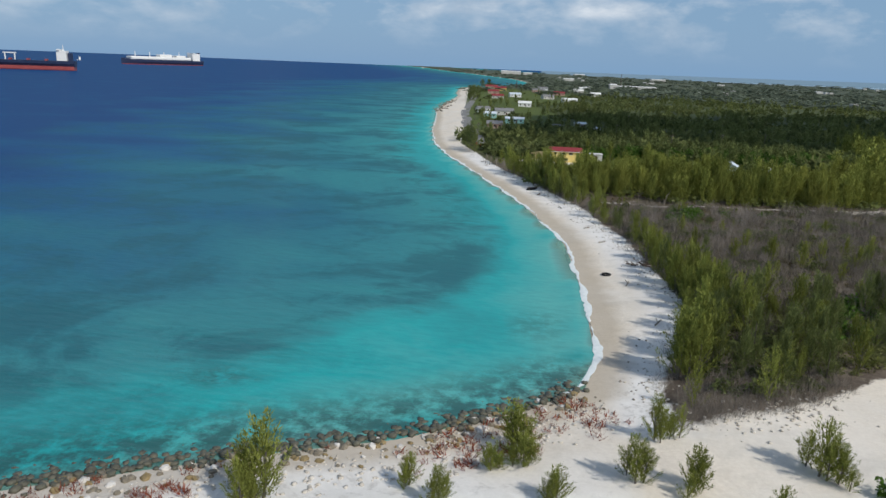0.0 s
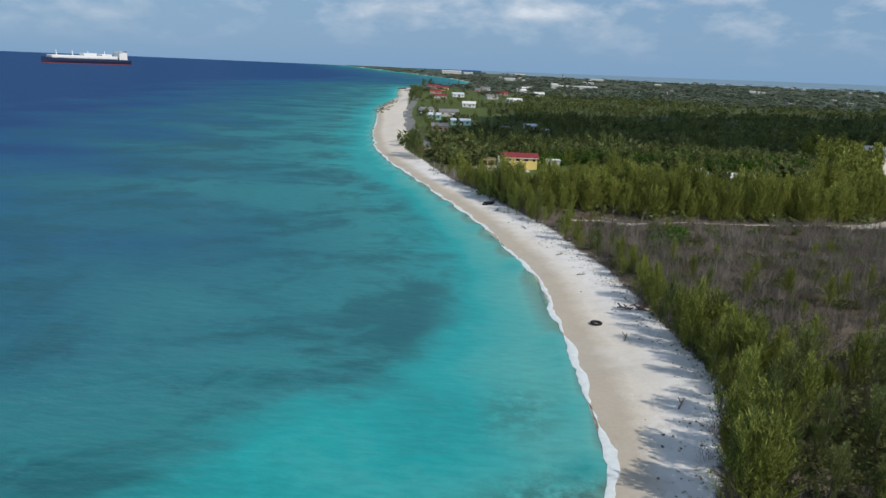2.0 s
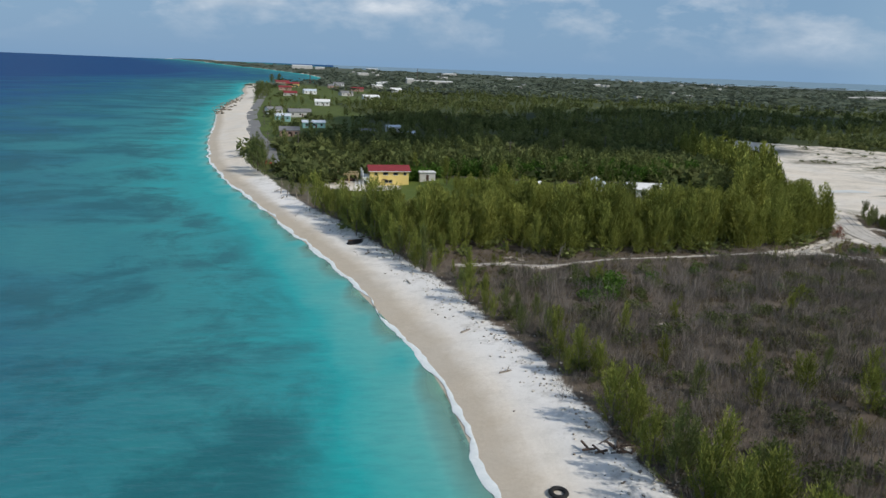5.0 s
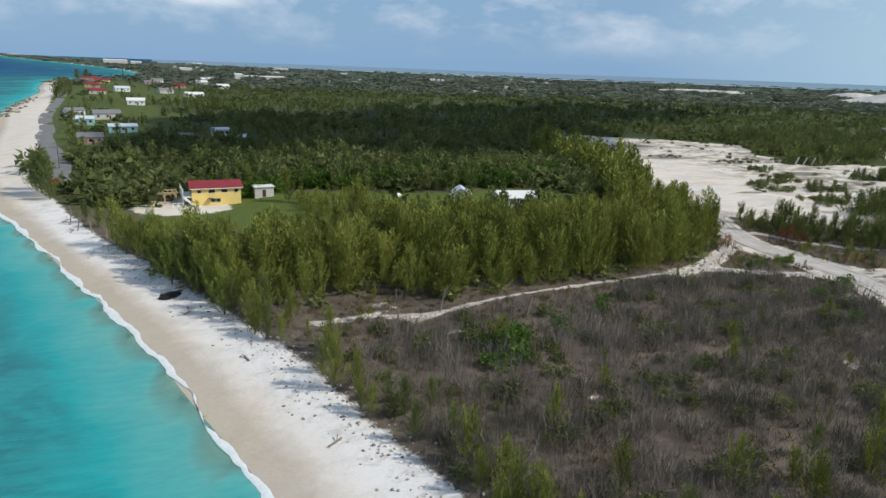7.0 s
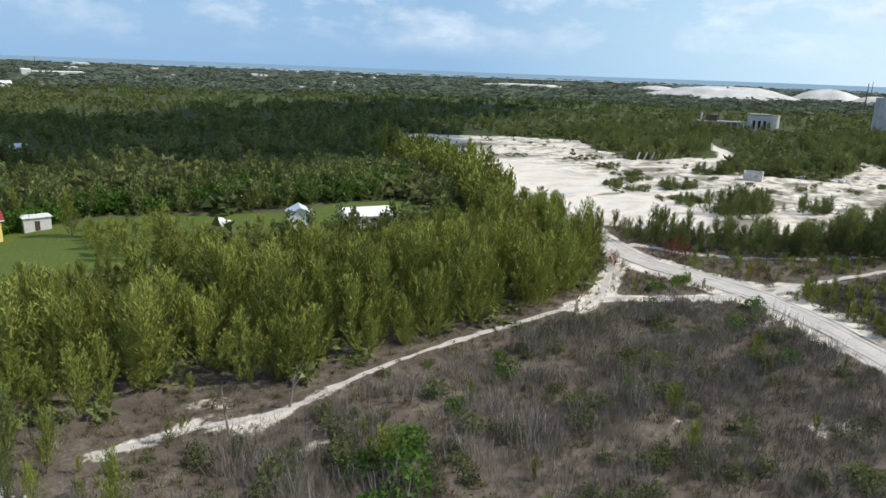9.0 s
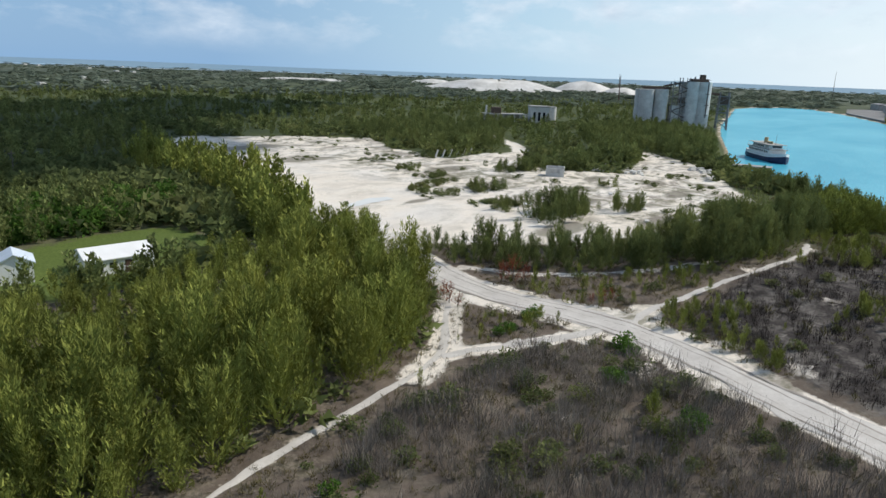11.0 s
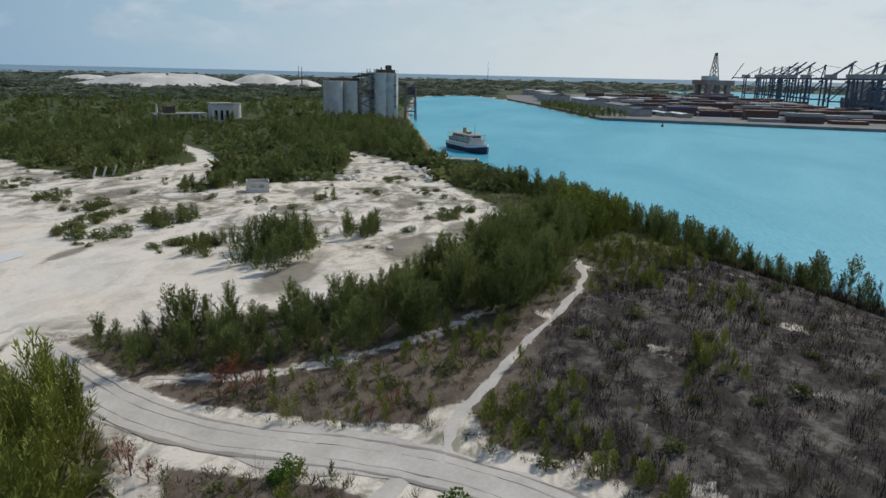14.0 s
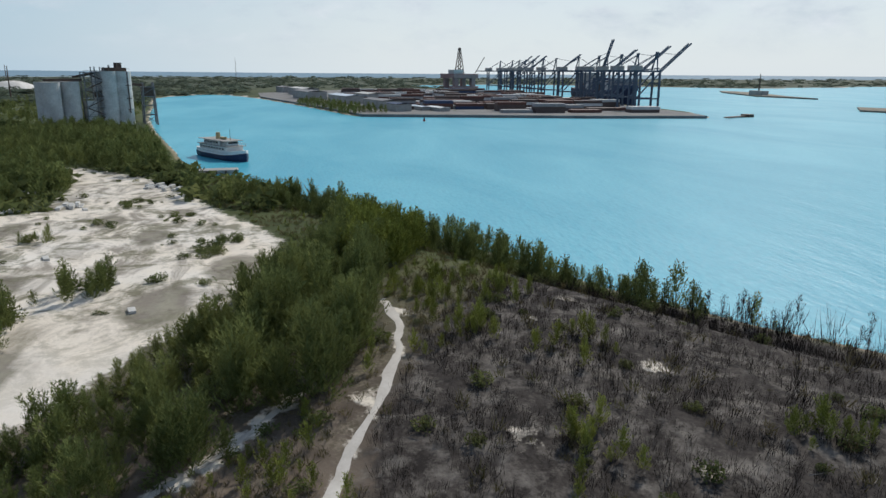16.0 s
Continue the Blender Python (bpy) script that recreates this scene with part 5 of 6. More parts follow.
# ---- the cement works ----
def silo_plant():
    g = gz(570, 316)
    b = base("cement_silos", 566, 304, g, 38, "weathered grey concrete cement silos with steel stair tower", "silo")
    # local x runs along the row of silos, y away from the water
    for k, (x, y, r, h) in enumerate(((-3.2, 0, 6.4, 37), (3.6, 0.6, 6.2, 37), (-3.0, 9.5, 6.2, 37), (3.6, 10, 6.2, 37))):
        part("silo", tube(x, y, -1, h, r, r, 28), M_SILO, b, smooth=False)
    part("head_house", box(-6, 5, -3, 9, 37.02, 39.5, 0.1), M_STEEL, b, "dark steel head house")
    part("hopper", box(-1.6, 1.8, -2, 2, 39.52, 43.0, 0.1), M_STEEL, b)
    for k, (x, y) in enumerate(((-2, 33), (-2, 44.6), (9.5, 33), (9.5, 44.6))):
        part("silo", tube(x, y, -1, 30 - 0.4 * (k % 2), 5.6, 5.6, 26), M_SILO, b)
    part("gantry", box(-2, 0, 25, 48, 30.1, 32.0, 0.05), M_STEEL, b, "covered conveyor over the silos")
    # open stair tower between the two rows
    for x in (-7, -1):
        for y in (12.5, 18.5, 25.5):
            part("column", beam((x, y, -1), (x, y, 40 if y < 20 else 36), 0.55), M_GALV, b)
    for k, z in enumerate((6, 12, 18, 24, 30, 36)):
        part("landing", box(-7.2, -0.8, 12.3, 25.7, z, z + 0.35), M_GALV, b)
        y0, y1 = (12.5, 25.5) if k % 2 else (25.5, 12.5)
        part("stair_flight", beam((-6.4, y0, z - 5.6), (-6.4, y1, z + 0.3), 0.7), M_STEEL, b)
        part("brace", beam((-7, 12.5, z - 6), (-7, 18.5, z), 0.3), M_GALV, b)
        part("brace", beam((-7, 25.5, z - 6), (-7, 18.5, z), 0.3), M_GALV, b)
        part("guard_rail", beam((-7.2, 12.4, z + 1.4), (-7.2, 25.6, z + 1.4), 0.2), M_GALV, b)
    part("cladding", box(-6.6, -0.9, 19, 25.2, 2, 17), M_CONC_L, b, "pale sheet cladding")
    part("cladding", box(-6.2, -1.2, 13, 17.8, 19, 23.6), M_STEEL, b, "rusty sheet cladding")
    part("vent", tube(-4.5, 3, 39.5, 42.2, 0.8, 0.7, 10), M_STEEL, b)
    part("vent", tube(-4.5, 8, 37.0, 41.2, 0.7, 0.6, 10), M_GALV, b)
    part("roof_rail", beam((-8.6, -4, 38.6), (-8.6, 14, 38.6), 0.25), M_STEEL, b)
    for k in range(4):
        part("roof_duct", beam((-4 + 3.4 * k, 30, 30.2), (-4 + 3.4 * k, 47, 31.6), 0.7), M_STEEL, b)
    part("annex", box(-7.6, -2, 10, 13.2, -1, 10), M_CONC, b)
    part("ladder", beam((-9.9, -1.5, 8), (-9.6, -1.5, 37), 0.5), M_STEEL, b)
    for z in (10, 18, 27):
        part("platform", box(-11.2, -8.8, -2.6, 0.2, z, z + 0.4), M_STEEL, b)
    part("conveyor", beam((0, 30, 33), (0, 4, 38), 1.4), M_STEEL, b)
    b.scale = (0.93, 0.93, 0.88)
    return b


silo_plant()
lt = base("loading_tower", 578, 290, 1.5, 20, "open rusty steel loading tower at the quay", "tower")
for x in (-4, 4):
    for y in (-4, 4):
        part("leg", beam((x, y, -2), (x * 0.8, y * 0.8, 26), 0.7), M_GALV, lt)
for z in (5, 11, 17, 23):
    for a_, c_ in (((-4, -4), (4, -4)), ((4, -4), (4, 4)), ((4, 4), (-4, 4)), ((-4, 4), (-4, -4))):
        part("girt", beam((*a_, z), (*c_, z), 0.5), M_GALV, lt)
        part("brace", beam((*a_, z - 5), (*c_, z), 0.35), M_GALV, lt)
part("boom", beam((0, 2, 24), (-6, 26, 27), 1.6), M_STEEL, lt, "inclined covered conveyor")
part("cabin", box(-3, 3, -3, 3, 17.3, 23), M_STEEL, lt)


def ruin():
    b = base("ruined_works", 446, 402, gz(446, 402), -42, "long roofless concrete works with dark bays", "ruin")
    part("roof_slab", box(-15, 15, -5, 5, 6.0, 6.8), M_CONC, b)
    for k in range(8):
        x = -14.4 + k * 4.1
        part("column", box(x - 0.4, x + 0.4, -4.9, -4.1, -1, 6.0), M_CONC_L, b)
    part("back_wall", box(-15, 15, 4.2, 4.8, -1, 6.0), M_CONC, b)
    part("head_house", box(-9, -3, -3, 3, 6.8, 11, 0.2), M_STEEL, b, "rusty roof shed")
    part("stack", tube(-13, 0, 6.8, 12, 0.7, 0.6, 12), M_CONC_L, b)
    c = base("ruined_block", 468, 387, gz(468, 387), -50, "pale concrete block with streaked walls", "ruin")
    part("wall", box(-6.5, 6.5, -5, 5, -1, 11.5), M_CONC_L, c)
    part("parapet", box(-6.9, 6.9, -5.4, 5.4, 11.5, 12.3), M_CONC, c)
    for k in range(3):
        part("opening", box(-4.6 + 3.4 * k, -2.9 + 3.4 * k, -5.06, -5.0, 2, 8), M_GLASS, c, "dark tall opening")
    d = base("round_tank", 486, 386, gz(486, 386), 0, "weathered round concrete tank", "tank")
    part("shell", tube(0, 0, -1, 11, 3.6, 3.6, 24), M_CONC_L, d)
    part("rim", tube(0, 0, 11, 11.5, 3.85, 3.85, 24), M_CONC, d)


ruin()


def hut():
    b = base("concrete_hut", 236.5, 257, gz(236.5, 257), -65, "small roofless concrete hut on white sand", "hut")
    t = 0.22
    part("wall", box(-3, 3, 2.2 - t, 2.2, -0.3, 3.0), M_CONC_L, b)
    part("wall", box(-3, -3 + t, -2.2, 2.2 - t, -0.3, 3.0), M_CONC_L, b)
    part("wall", box(3 - t, 3, -2.2, 2.2 - t, -0.3, 3.0), M_CONC_L, b)
    front = bmesh.new()
    for x0, x1, z0, z1 in ((-3 + t, -1.8, -0.3, 2.6), (-1.8, -0.6, -0.3, 1.0), (-0.6, 0.4, -0.3, 2.6), (0.4, 1.6, -0.3, 1.0), (1.6, 3 - t, -0.3, 2.6), (-1.8, -0.6, 2.1, 2.6), (0.4, 1.6, 2.1, 2.6)):
        add_box(front, x0, x1, -2.2, -2.2 + t, z0, z1)
    part("front_wall", front, M_CONC_L, b, "front wall with two open windows")


hut()

# stacked pale slabs and wrecked hulls on the flats
sl = np.random.default_rng(5)
for x, y, n, turn in ((268, 241, 10, 10), (279, 259, 9, 30), (290, 258, 6, 10), (298, 227, 8, -20), (292, 222, 6, -10), (262, 252, 4, 20), (283, 262, 7, 40)):
    b = base("slab_stack", x, y, gz(x, y), turn, "stack of pale weathered concrete slabs on sand", "slabs", "slab stacks")
    for k in range(n):
        px_, py_ = sl.uniform(-3.2, 3.2), sl.uniform(-2.4, 2.4)
        part("slab", box(px_ - 1.5, px_ + 1.5, py_ - 0.5, py_ + 0.5, -0.1 + 0.2 * (k % 3), 0.45 + 0.32 * (k % 3), 0.03), M_CONC_L, b)
for x, y, s in ((196, 212, 1.6), (262, 236, 1.2), (214, 228, 1.3), (182, 206, 1.0)):
    ob = base("slab", x, y, gz(x, y), 20 * s, "single broken concrete slab on sand", "slab")
    part("slab_body", box(-s, s, -0.5, 0.5, -0.1, 0.4, 0.04), M_CONC_L, ob)
# leaning posts
for k in range(6):
    x, y = 247 + 4.6 * k, 315 - 0.2 * k
    tagged(part("leaning_post", beam((x, y, gz(x, y) - 0.3), (x + 1.3, y - 0.6, gz(x, y) + 3.4 - 0.2 * k), 0.5), M_CONC_L, None), "leaning pale concrete post in scrub", "post", "leaning posts")

# ---- pier and moored ferry ----
pier = base("pier", 342.5, 212, 0, -82, "short low concrete pier", "pier")
part("deck", box(-14, 3, -4.5, 1.5, 0.7, 1.5, 0.06), M_CONC, pier)
part("pier_wall", box(-13.8, 2.8, -4.3, 1.3, -3, 0.7), M_CONC, pier)
for k in range(5):
    part("pile", tube(-11 + 3.2 * k, -4.7, -3, 1.2, 0.3, 0.3, 10), M_STEEL, pier)


def hull_mesh(length, beam_, z0, z1, sheer=0.0, flare=0.8, n=14):
    """A ship's hull along x, bow at +x."""
    bm = bmesh.new()
    rows = []
    for k in range(n + 1):
        f = k / n
        x = -length / 2 + length * f
        w = beam_ / 2 * min(1.0, (1 - max(0, (f - 0.72) / 0.28) ** 2.2)) * min(1, 0.78 + f * 1.6)
        w = max(w, 0.12)
        top = z1 + sheer * max(0, (f - 0.6) / 0.4) ** 2 + 0.25 * sheer * max(0, (0.2 - f) / 0.2)
        rows.append([bm.verts.new(c) for c in ((x, -w * flare, z0), (x, -w, (z0 + top) / 2), (x, -w * 1.02, top), (x, w * 1.02, top), (x, w, (z0 + top) / 2), (x, w * flare, z0))])
    for a, b in zip(rows[:-1], rows[1:]):
        for j in range(6):
            bm.faces.new((a[j], a[(j + 1) % 6], b[(j + 1) % 6], b[j]))
    bm.faces.new(rows[0])
    bm.faces.new(rows[-1][::-1])
    return bm


def ferry():
    b = base("ferry", 386, 219, 0, 214.5, "old white and navy passenger ferry moored at the bank", "ferry")
    part("hull", hull_mesh(38, 10, -1, 2.4, 1.6), M_NAVY, b, "navy hull")
    part("bulwark", hull_mesh(37.4, 9.8, 2.42, 4.0, 1.4, 1.0), M_WHITE, b, "white upper hull")
    part("saloon", box(-15, 9, -4.2, 4.2, 4.0, 6.3, 0.2), M_WHITE, b)
    for s in (-1, 1):
        for k in range(9):
            x = -14 + k * 2.5
            part("window", box(x, x + 1.5, min(s * 4.2, s * 4.26), max(s * 4.2, s * 4.26), 4.7, 5.7), M_GLASS, b, "dark saloon window")
    part("upper_deck", box(-16, 11, -4.6, 4.6, 6.32, 6.55), M_CONC, b)
    part("wheelhouse", box(3.5, 8, -2.6, 2.6, 6.55, 8.8, 0.2), M_WHITE, b)
    part("wheelhouse_window", box(7.95, 8.06, -2.2, 2.2, 7.5, 8.4), M_GLASS, b)
    part("deck_house", box(-12, 2.5, -3.4, 3.4, 6.56, 8.6, 0.15), M_WHITE, b)
    for s in (-1, 1):
        for k in range(5):
            part("window", box(-11.2 + 2.6 * k, -9.3 + 2.6 * k, min(s * 3.4, s * 3.46), max(s * 3.4, s * 3.46), 7.1, 8.1), M_GLASS, b, "dark deck-house window")
    part("awning", box(-15.5, 9, -4.5, 4.5, 8.82, 8.98), M_CONC, b, "grey sun deck")
    part("lifeboat", hull_mesh(4.6, 1.7, 9.1, 10.1, 0.3), M_TIMBER, b, "buff lifeboat")
    part("funnel", tube(-5, 0, 8.6, 12.0, 1.1, 0.9, 14), M_TIMBER, b, "pale buff funnel")
    part("mast", tube(6, 0, 8.8, 14.5, 0.12, 0.06, 8), M_STEEL, b)
    b.scale = (0.95, 0.95, 0.86)
    for s in (-1, 1):
        for k in range(10):
            part("stanchion", box(-15.5 + 2.9 * k, -15.4 + 2.9 * k, s * 4.5 - 0.05, s * 4.5 + 0.05, 6.55, 7.6), M_WHITE, b)
        part("rail", box(-15.5, 10.8, s * 4.5 - 0.05, s * 4.5 + 0.05, 7.55, 7.66), M_WHITE, b)


ferry()

# ---- the container port across the water ----
PORT = [(612, -134), (640, -140), (760, -146), (1000, -152), (1300, -150), (1400, -118), (1500, 60), (1200, 270), (1040, 254), (868, 203), (720, 163), (650, 145), (634, 51), (617, -43)]

port = tagged(part("port_apron", prism(PORT, -3, 2.2), M_APRON, None), "grey paved container port with a low quay wall", "quay", kind="structure")
jet = base("jetty", 612, -152, 0, -60, "low jetty at the end of the quay", "jetty")
part("deck", box(-2, 34, -2, 2, 0.6, 1.3), M_STEEL, jet)
part("dolphin", box(30, 38, -4, 4, -2, 2.4, 0.2), M_STEEL, jet)


def crane(x, y, raised, label):
    """Ship-to-shore gantry crane; the boom reaches to -y."""
    b = base("container_crane", x, y, 2.2, 0, label, "crane", "quay cranes")
    for sx in (-9, 9):
        for sy in (0, 28):
            part("leg", beam((sx, sy, 0), (sx * 0.9, sy, 44), 2.0), M_CRANE, b)
            part("bogie", box(sx - 3.5, sx + 3.5, sy - 1.2, sy + 1.2, 0, 2.2, 0.1), M_CRANE, b)
        part("sill_beam", beam((sx, 0, 13), (sx, 28, 13), 1.6), M_CRANE, b)
        part("brace", beam((sx, 28, 13), (sx, 0, 43), 1.2), M_CRANE, b)
        part("top_beam", beam((sx * 0.5, -4, 44), (sx * 0.5, 52, 44), 2.0), M_CRANE, b)
        part("mast_leg", beam((sx * 0.8, 3, 44), (0.8 * (1 if sx > 0 else -1), 1, 65), 1.3), M_CRANE, b)
        part("back_stay", beam((sx * 0.2, 1, 64), (sx * 0.4, 34, 45), 0.7), M_CRANE, b)
    part("portal_beam", beam((-9, 0, 30), (9, 0, 30), 1.6), M_CRANE, b)
    part("portal_beam", beam((-9, 28, 30), (9, 28, 30), 1.6), M_CRANE, b)
    part("apex", box(-2.5, 2.5, 0, 2, 64, 66), M_CRANE, b)
    part("machine_house", box(-5, 5, 20, 34, 45.2, 50.5, 0.2), M_CONC, b, "grey machine house")
    a = radians(raised)
    ey, ez = -5 - 46 * math.cos(a), 44 + 46 * math.sin(a)
    for sx in (-3, 3):
        part("boom", beam((sx, -4, 44), (sx, ey, ez), 1.5), M_CRANE, b)
    bm = bmesh.new()
    for k in range(8):
        f, g2 = k / 8, (k + 1) / 8
        add_beam(bm, (-3, -4 + (ey + 4) * f, 44 + (ez - 44) * f), (3, -4 + (ey + 4) * g2, 44 + (ez - 44) * g2), 0.5)
    part("boom_lacing", bm, M_CRANE, b)
    part("fore_stay", beam((0, 1, 65), (0, -4 + (ey + 4) * 0.6, 44 + (ez - 44) * 0.6), 0.5), M_CRANE, b)
    part("operator_cab", box(-1.5, 1.5, 4, 7, 39, 42, 0.1), M_CRANE, b)
    b.scale = (0.82, 0.82, 0.80)


for x, y, r_ in ((706, -134, 44), (752, -137, 42), (795, -139, 5), (835, -140, 40), (860, -141, 74), (930, -143, 3), (1020, -145, 38), (1075, -145, 2), (1125, -145, 4), (1165, -145, 40), (1200, -145, 42), (1240, -145, 42), (1300, -140, 4)):
    crane(x, y, r_, "blue-grey quay crane with its boom %s" % ("raised" if r_ > 20 else "lowered"))
cship = base("container_ship", 930, -178, 0, 178, "dark loaded container ship alongside the quay", "ship")
part("hull", hull_mesh(190, 30, -2, 15, 4), M_NAVY, cship)
part("bridge", box(-70, -58, -13, 13, 15, 36, 0.3), M_CONC, cship)
for k in range(9):
    part("deck_cargo", box(-50 + k * 14, -38 + k * 14, -13, 13, 15, 22 + (k * 5 % 4) * 2.5), M_BOXES[(k * 3) % 5], cship)
cs = np.random.default_rng(8)
yard_rows = []
for row in range(9):
    for col in range(21):
        x, y = 664 + col * 30 + cs.uniform(-2, 2), -104 + row * 29 + cs.uniform(-2, 2)
        if y > 95 + (x - 700) * 0.22 or cs.uniform() < 0.16 or (x < 720 and y > 30):
            continue
        yard_rows.append((x, y))
for x, y in yard_rows:
    b = base("container_stack", x, y, 2.2, 90, "stacked shipping containers in rust, grey and brown", "containers", "container stacks")
    hts = cs.integers(1, 4)
    for k in range(hts):
        s = cs.uniform(-0.4, 0.4)
        part("container", box(-13.2 + s, 13.2 + s, -6.1, 6.1, k * 2.6 + 0.01, k * 2.6 + 2.58), M_BOXES[cs.choice([0, 0, 1, 2, 2, 2, 3, 4])], b)
for x, y, w, d, h, m_ in ((760, 120, 60, 18, 7, M_GREYROOF), (700, 110, 26, 14, 6, M_BOXES[4]), (860, 150, 70, 20, 8, M_PALEROOF), (980, 190, 80, 24, 9, M_GREYROOF), (1120, 200, 90, 24, 9, M_CONC_L), (700, 75, 30, 10, 3, M_WHITE), (740, 60, 40, 8, 3, M_WHITE), (720, 90, 40, 8, 3, M_PALEROOF), (920, 120, 50, 20, 8, M_CONC_L), (1250, 230, 60, 20, 8, M_GREYROOF)):
    b = base("port_shed", x, y, 2.2, 14, "long low port shed behind the containers", "shed", "port sheds")
    part("wall", box(-w / 2, w / 2, -d / 2, d / 2, -0.2, h), M_CONC, b)
    part("roof", gable(-w / 2, w / 2, -d / 2, d / 2, h, h * 0.15, 0.5, 0.3), m_, b)


def rig(x, y):
    b = base("drilling_rig", x, y, 0, 20, "distant red drilling rig with a tall lattice derrick", "rig")
    for sx in (-24, 24):
        part("pontoon", box(sx - 8, sx + 8, -40, 40, -3, 6, 0.5), M_RIG, b)
        for sy in (-26, 26):
            part("column", box(sx - 6, sx + 6, sy - 6, sy + 6, 6, 26, 0.5), M_RIG, b)
    part("deck", box(-34, 34, -38, 38, 26, 38, 0.5), M_RIG, b, "red deck with haze put into its colour")
    part("deck_house", box(-30, 0, 6, 34, 38, 48, 0.4), M_CONC_L, b)
    bm = bmesh.new()
    for k in range(6):
        z0, z1 = 38 + k * 11, 49 + k * 11
        w0, w1 = 9 - k * 1.2, 7.8 - k * 1.2
        for sx, sy, tx, ty in ((-1, -1, 1, -1), (1, -1, 1, 1), (1, 1, -1, 1), (-1, 1, -1, -1)):
            add_beam(bm, (sx * w0, sy * w0, z0), (sx * w1, sy * w1, z1), 1.4)
            add_beam(bm, (sx * w0, sy * w0, z0), (tx * w1, ty * w1, z1), 0.9)
            add_beam(bm, (sx * w1, sy * w1, z1), (tx * w1, ty * w1, z1), 0.9)
    part("derrick", bm, M_STEEL, b)
    part("crane_boom", beam((-30, -30, 40), (-52, -44, 80), 1.4), M_STEEL, b)
    b.scale = (0.85, 0.85, 0.84)


rig(1640, -134)

# ---- heaps of white marl and far shores ----
def heap(x, y, rx, ry, h, turn, seed, label="white marl heap above the trees"):
    r = np.random.default_rng(seed)
    bm = bmesh.new()
    n, rings = 28, 7
    g = gz(x, y)
    ph = r.uniform(0, 6.28, 4)
    prev = None
    for j in range(rings + 1):
        f = j / rings
        row = []
        for k in range(n):
            a = 6.2832 * k / n
            wob = 1 + 0.12 * math.sin(2 * a + ph[0]) + 0.08 * math.sin(5 * a + ph[1]) + r.uniform(-0.03, 0.03)
            s = (1 - f) ** 0.9 * wob if j < rings else 0.02
            row.append(bm.verts.new((rx * s * math.cos(a), ry * s * math.sin(a), h * (min(1.0, 1.9 * f) * 0.8 + 0.2 * f) * (1 + 0.12 * math.sin(2 * a + ph[2]) + r.uniform(-0.05, 0.05)) - 1)))
        if prev:
            for k in range(n):
                bm.faces.new((prev[k], prev[(k + 1) % n], row[(k + 1) % n], row[k]))
        prev = row
    ob = part("marl_mound", bm, M_MARL, None, smooth=True)
    ob.matrix_basis = pose(x, y, g, 0, 0, turn)
    return tagged(ob, label, "heap", "marl mounds")


heap(1225, 880, 150, 70, 20, -40, 1)
heap(1448, 799, 75, 60, 22, -40, 3)
heap(1408, 697, 50, 40, 13, -40, 4)
heap(1288, 577, 30, 24, 8, -40, 5, "low white marl heap beside the works")
heap(1528, 1267, 70, 40, 12, -40, 7)
heap(1228, 1417, 130, 30, 6, -40, 8, "long low bank of white marl")
isl = tagged(part("islet", prism([(1000, -540), (1120, -520), (1330, -590), (1420, -640), (1300, -640), (1100, -560)], -2, 2.0), M_ROCK, None), "low grey breakwater islet in the harbour", "islet", kind="structure")
part_b = base("islet_tower", 1150, -545, 2, 0, "distant lattice tower on a low islet", "tower")
part("mast", tube(0, 0, 0, 34, 1.6, 0.7, 8), M_STEEL, part_b)
part("block", box(-18, 18, -6, 6, 0, 7, 0.3), M_CONC, part_b)
isl2 = tagged(part("islet", prism([(672, -365), (700, -352), (760, -400), (720, -420)], -2, 1.6), M_ROCK, None), "low rocky breakwater tip", "islet", kind="structure")
buoy = base("buoy", 597, 103, 0, 0, "small dark channel buoy", "buoy")
part("float", tube(0, 0, -0.5, 1.2, 1.2, 0.9, 12), M_HULLRED, buoy)
part("mark", tube(0, 0, 1.2, 4.0, 0.5, 0.2, 10), M_STEEL, buoy)
for x, y, h in ((1400, 700, 40), (900, 500, 36), (2300, 420, 70), (170, 1540, 30), (-40, 1230, 24)):
    b = base("radio_mast", x, y, gz(x, y), 0, "thin lattice radio mast far off", "mast")
    part("pole", tube(0, 0, -1, h, 0.9, 0.4, 6), M_STEEL, b)
for x, y in ((42, 378), (-29, 345), (-18, 352), (62, 330), (88, 345), (112, 360), (-42, 470), (-46, 560), (58, 460), (150, 330)):
    b = base("utility_pole", x, y, gz(x, y), 10, "thin grey wooden utility pole", "pole", "utility poles")
    part("pole", tube(0, 0, -0.5, 8.5, 0.16, 0.11, 8), M_BARK, b)
    part("crossarm", box(-1, 1, -0.07, 0.07, 7.6, 7.8), M_BARK, b)

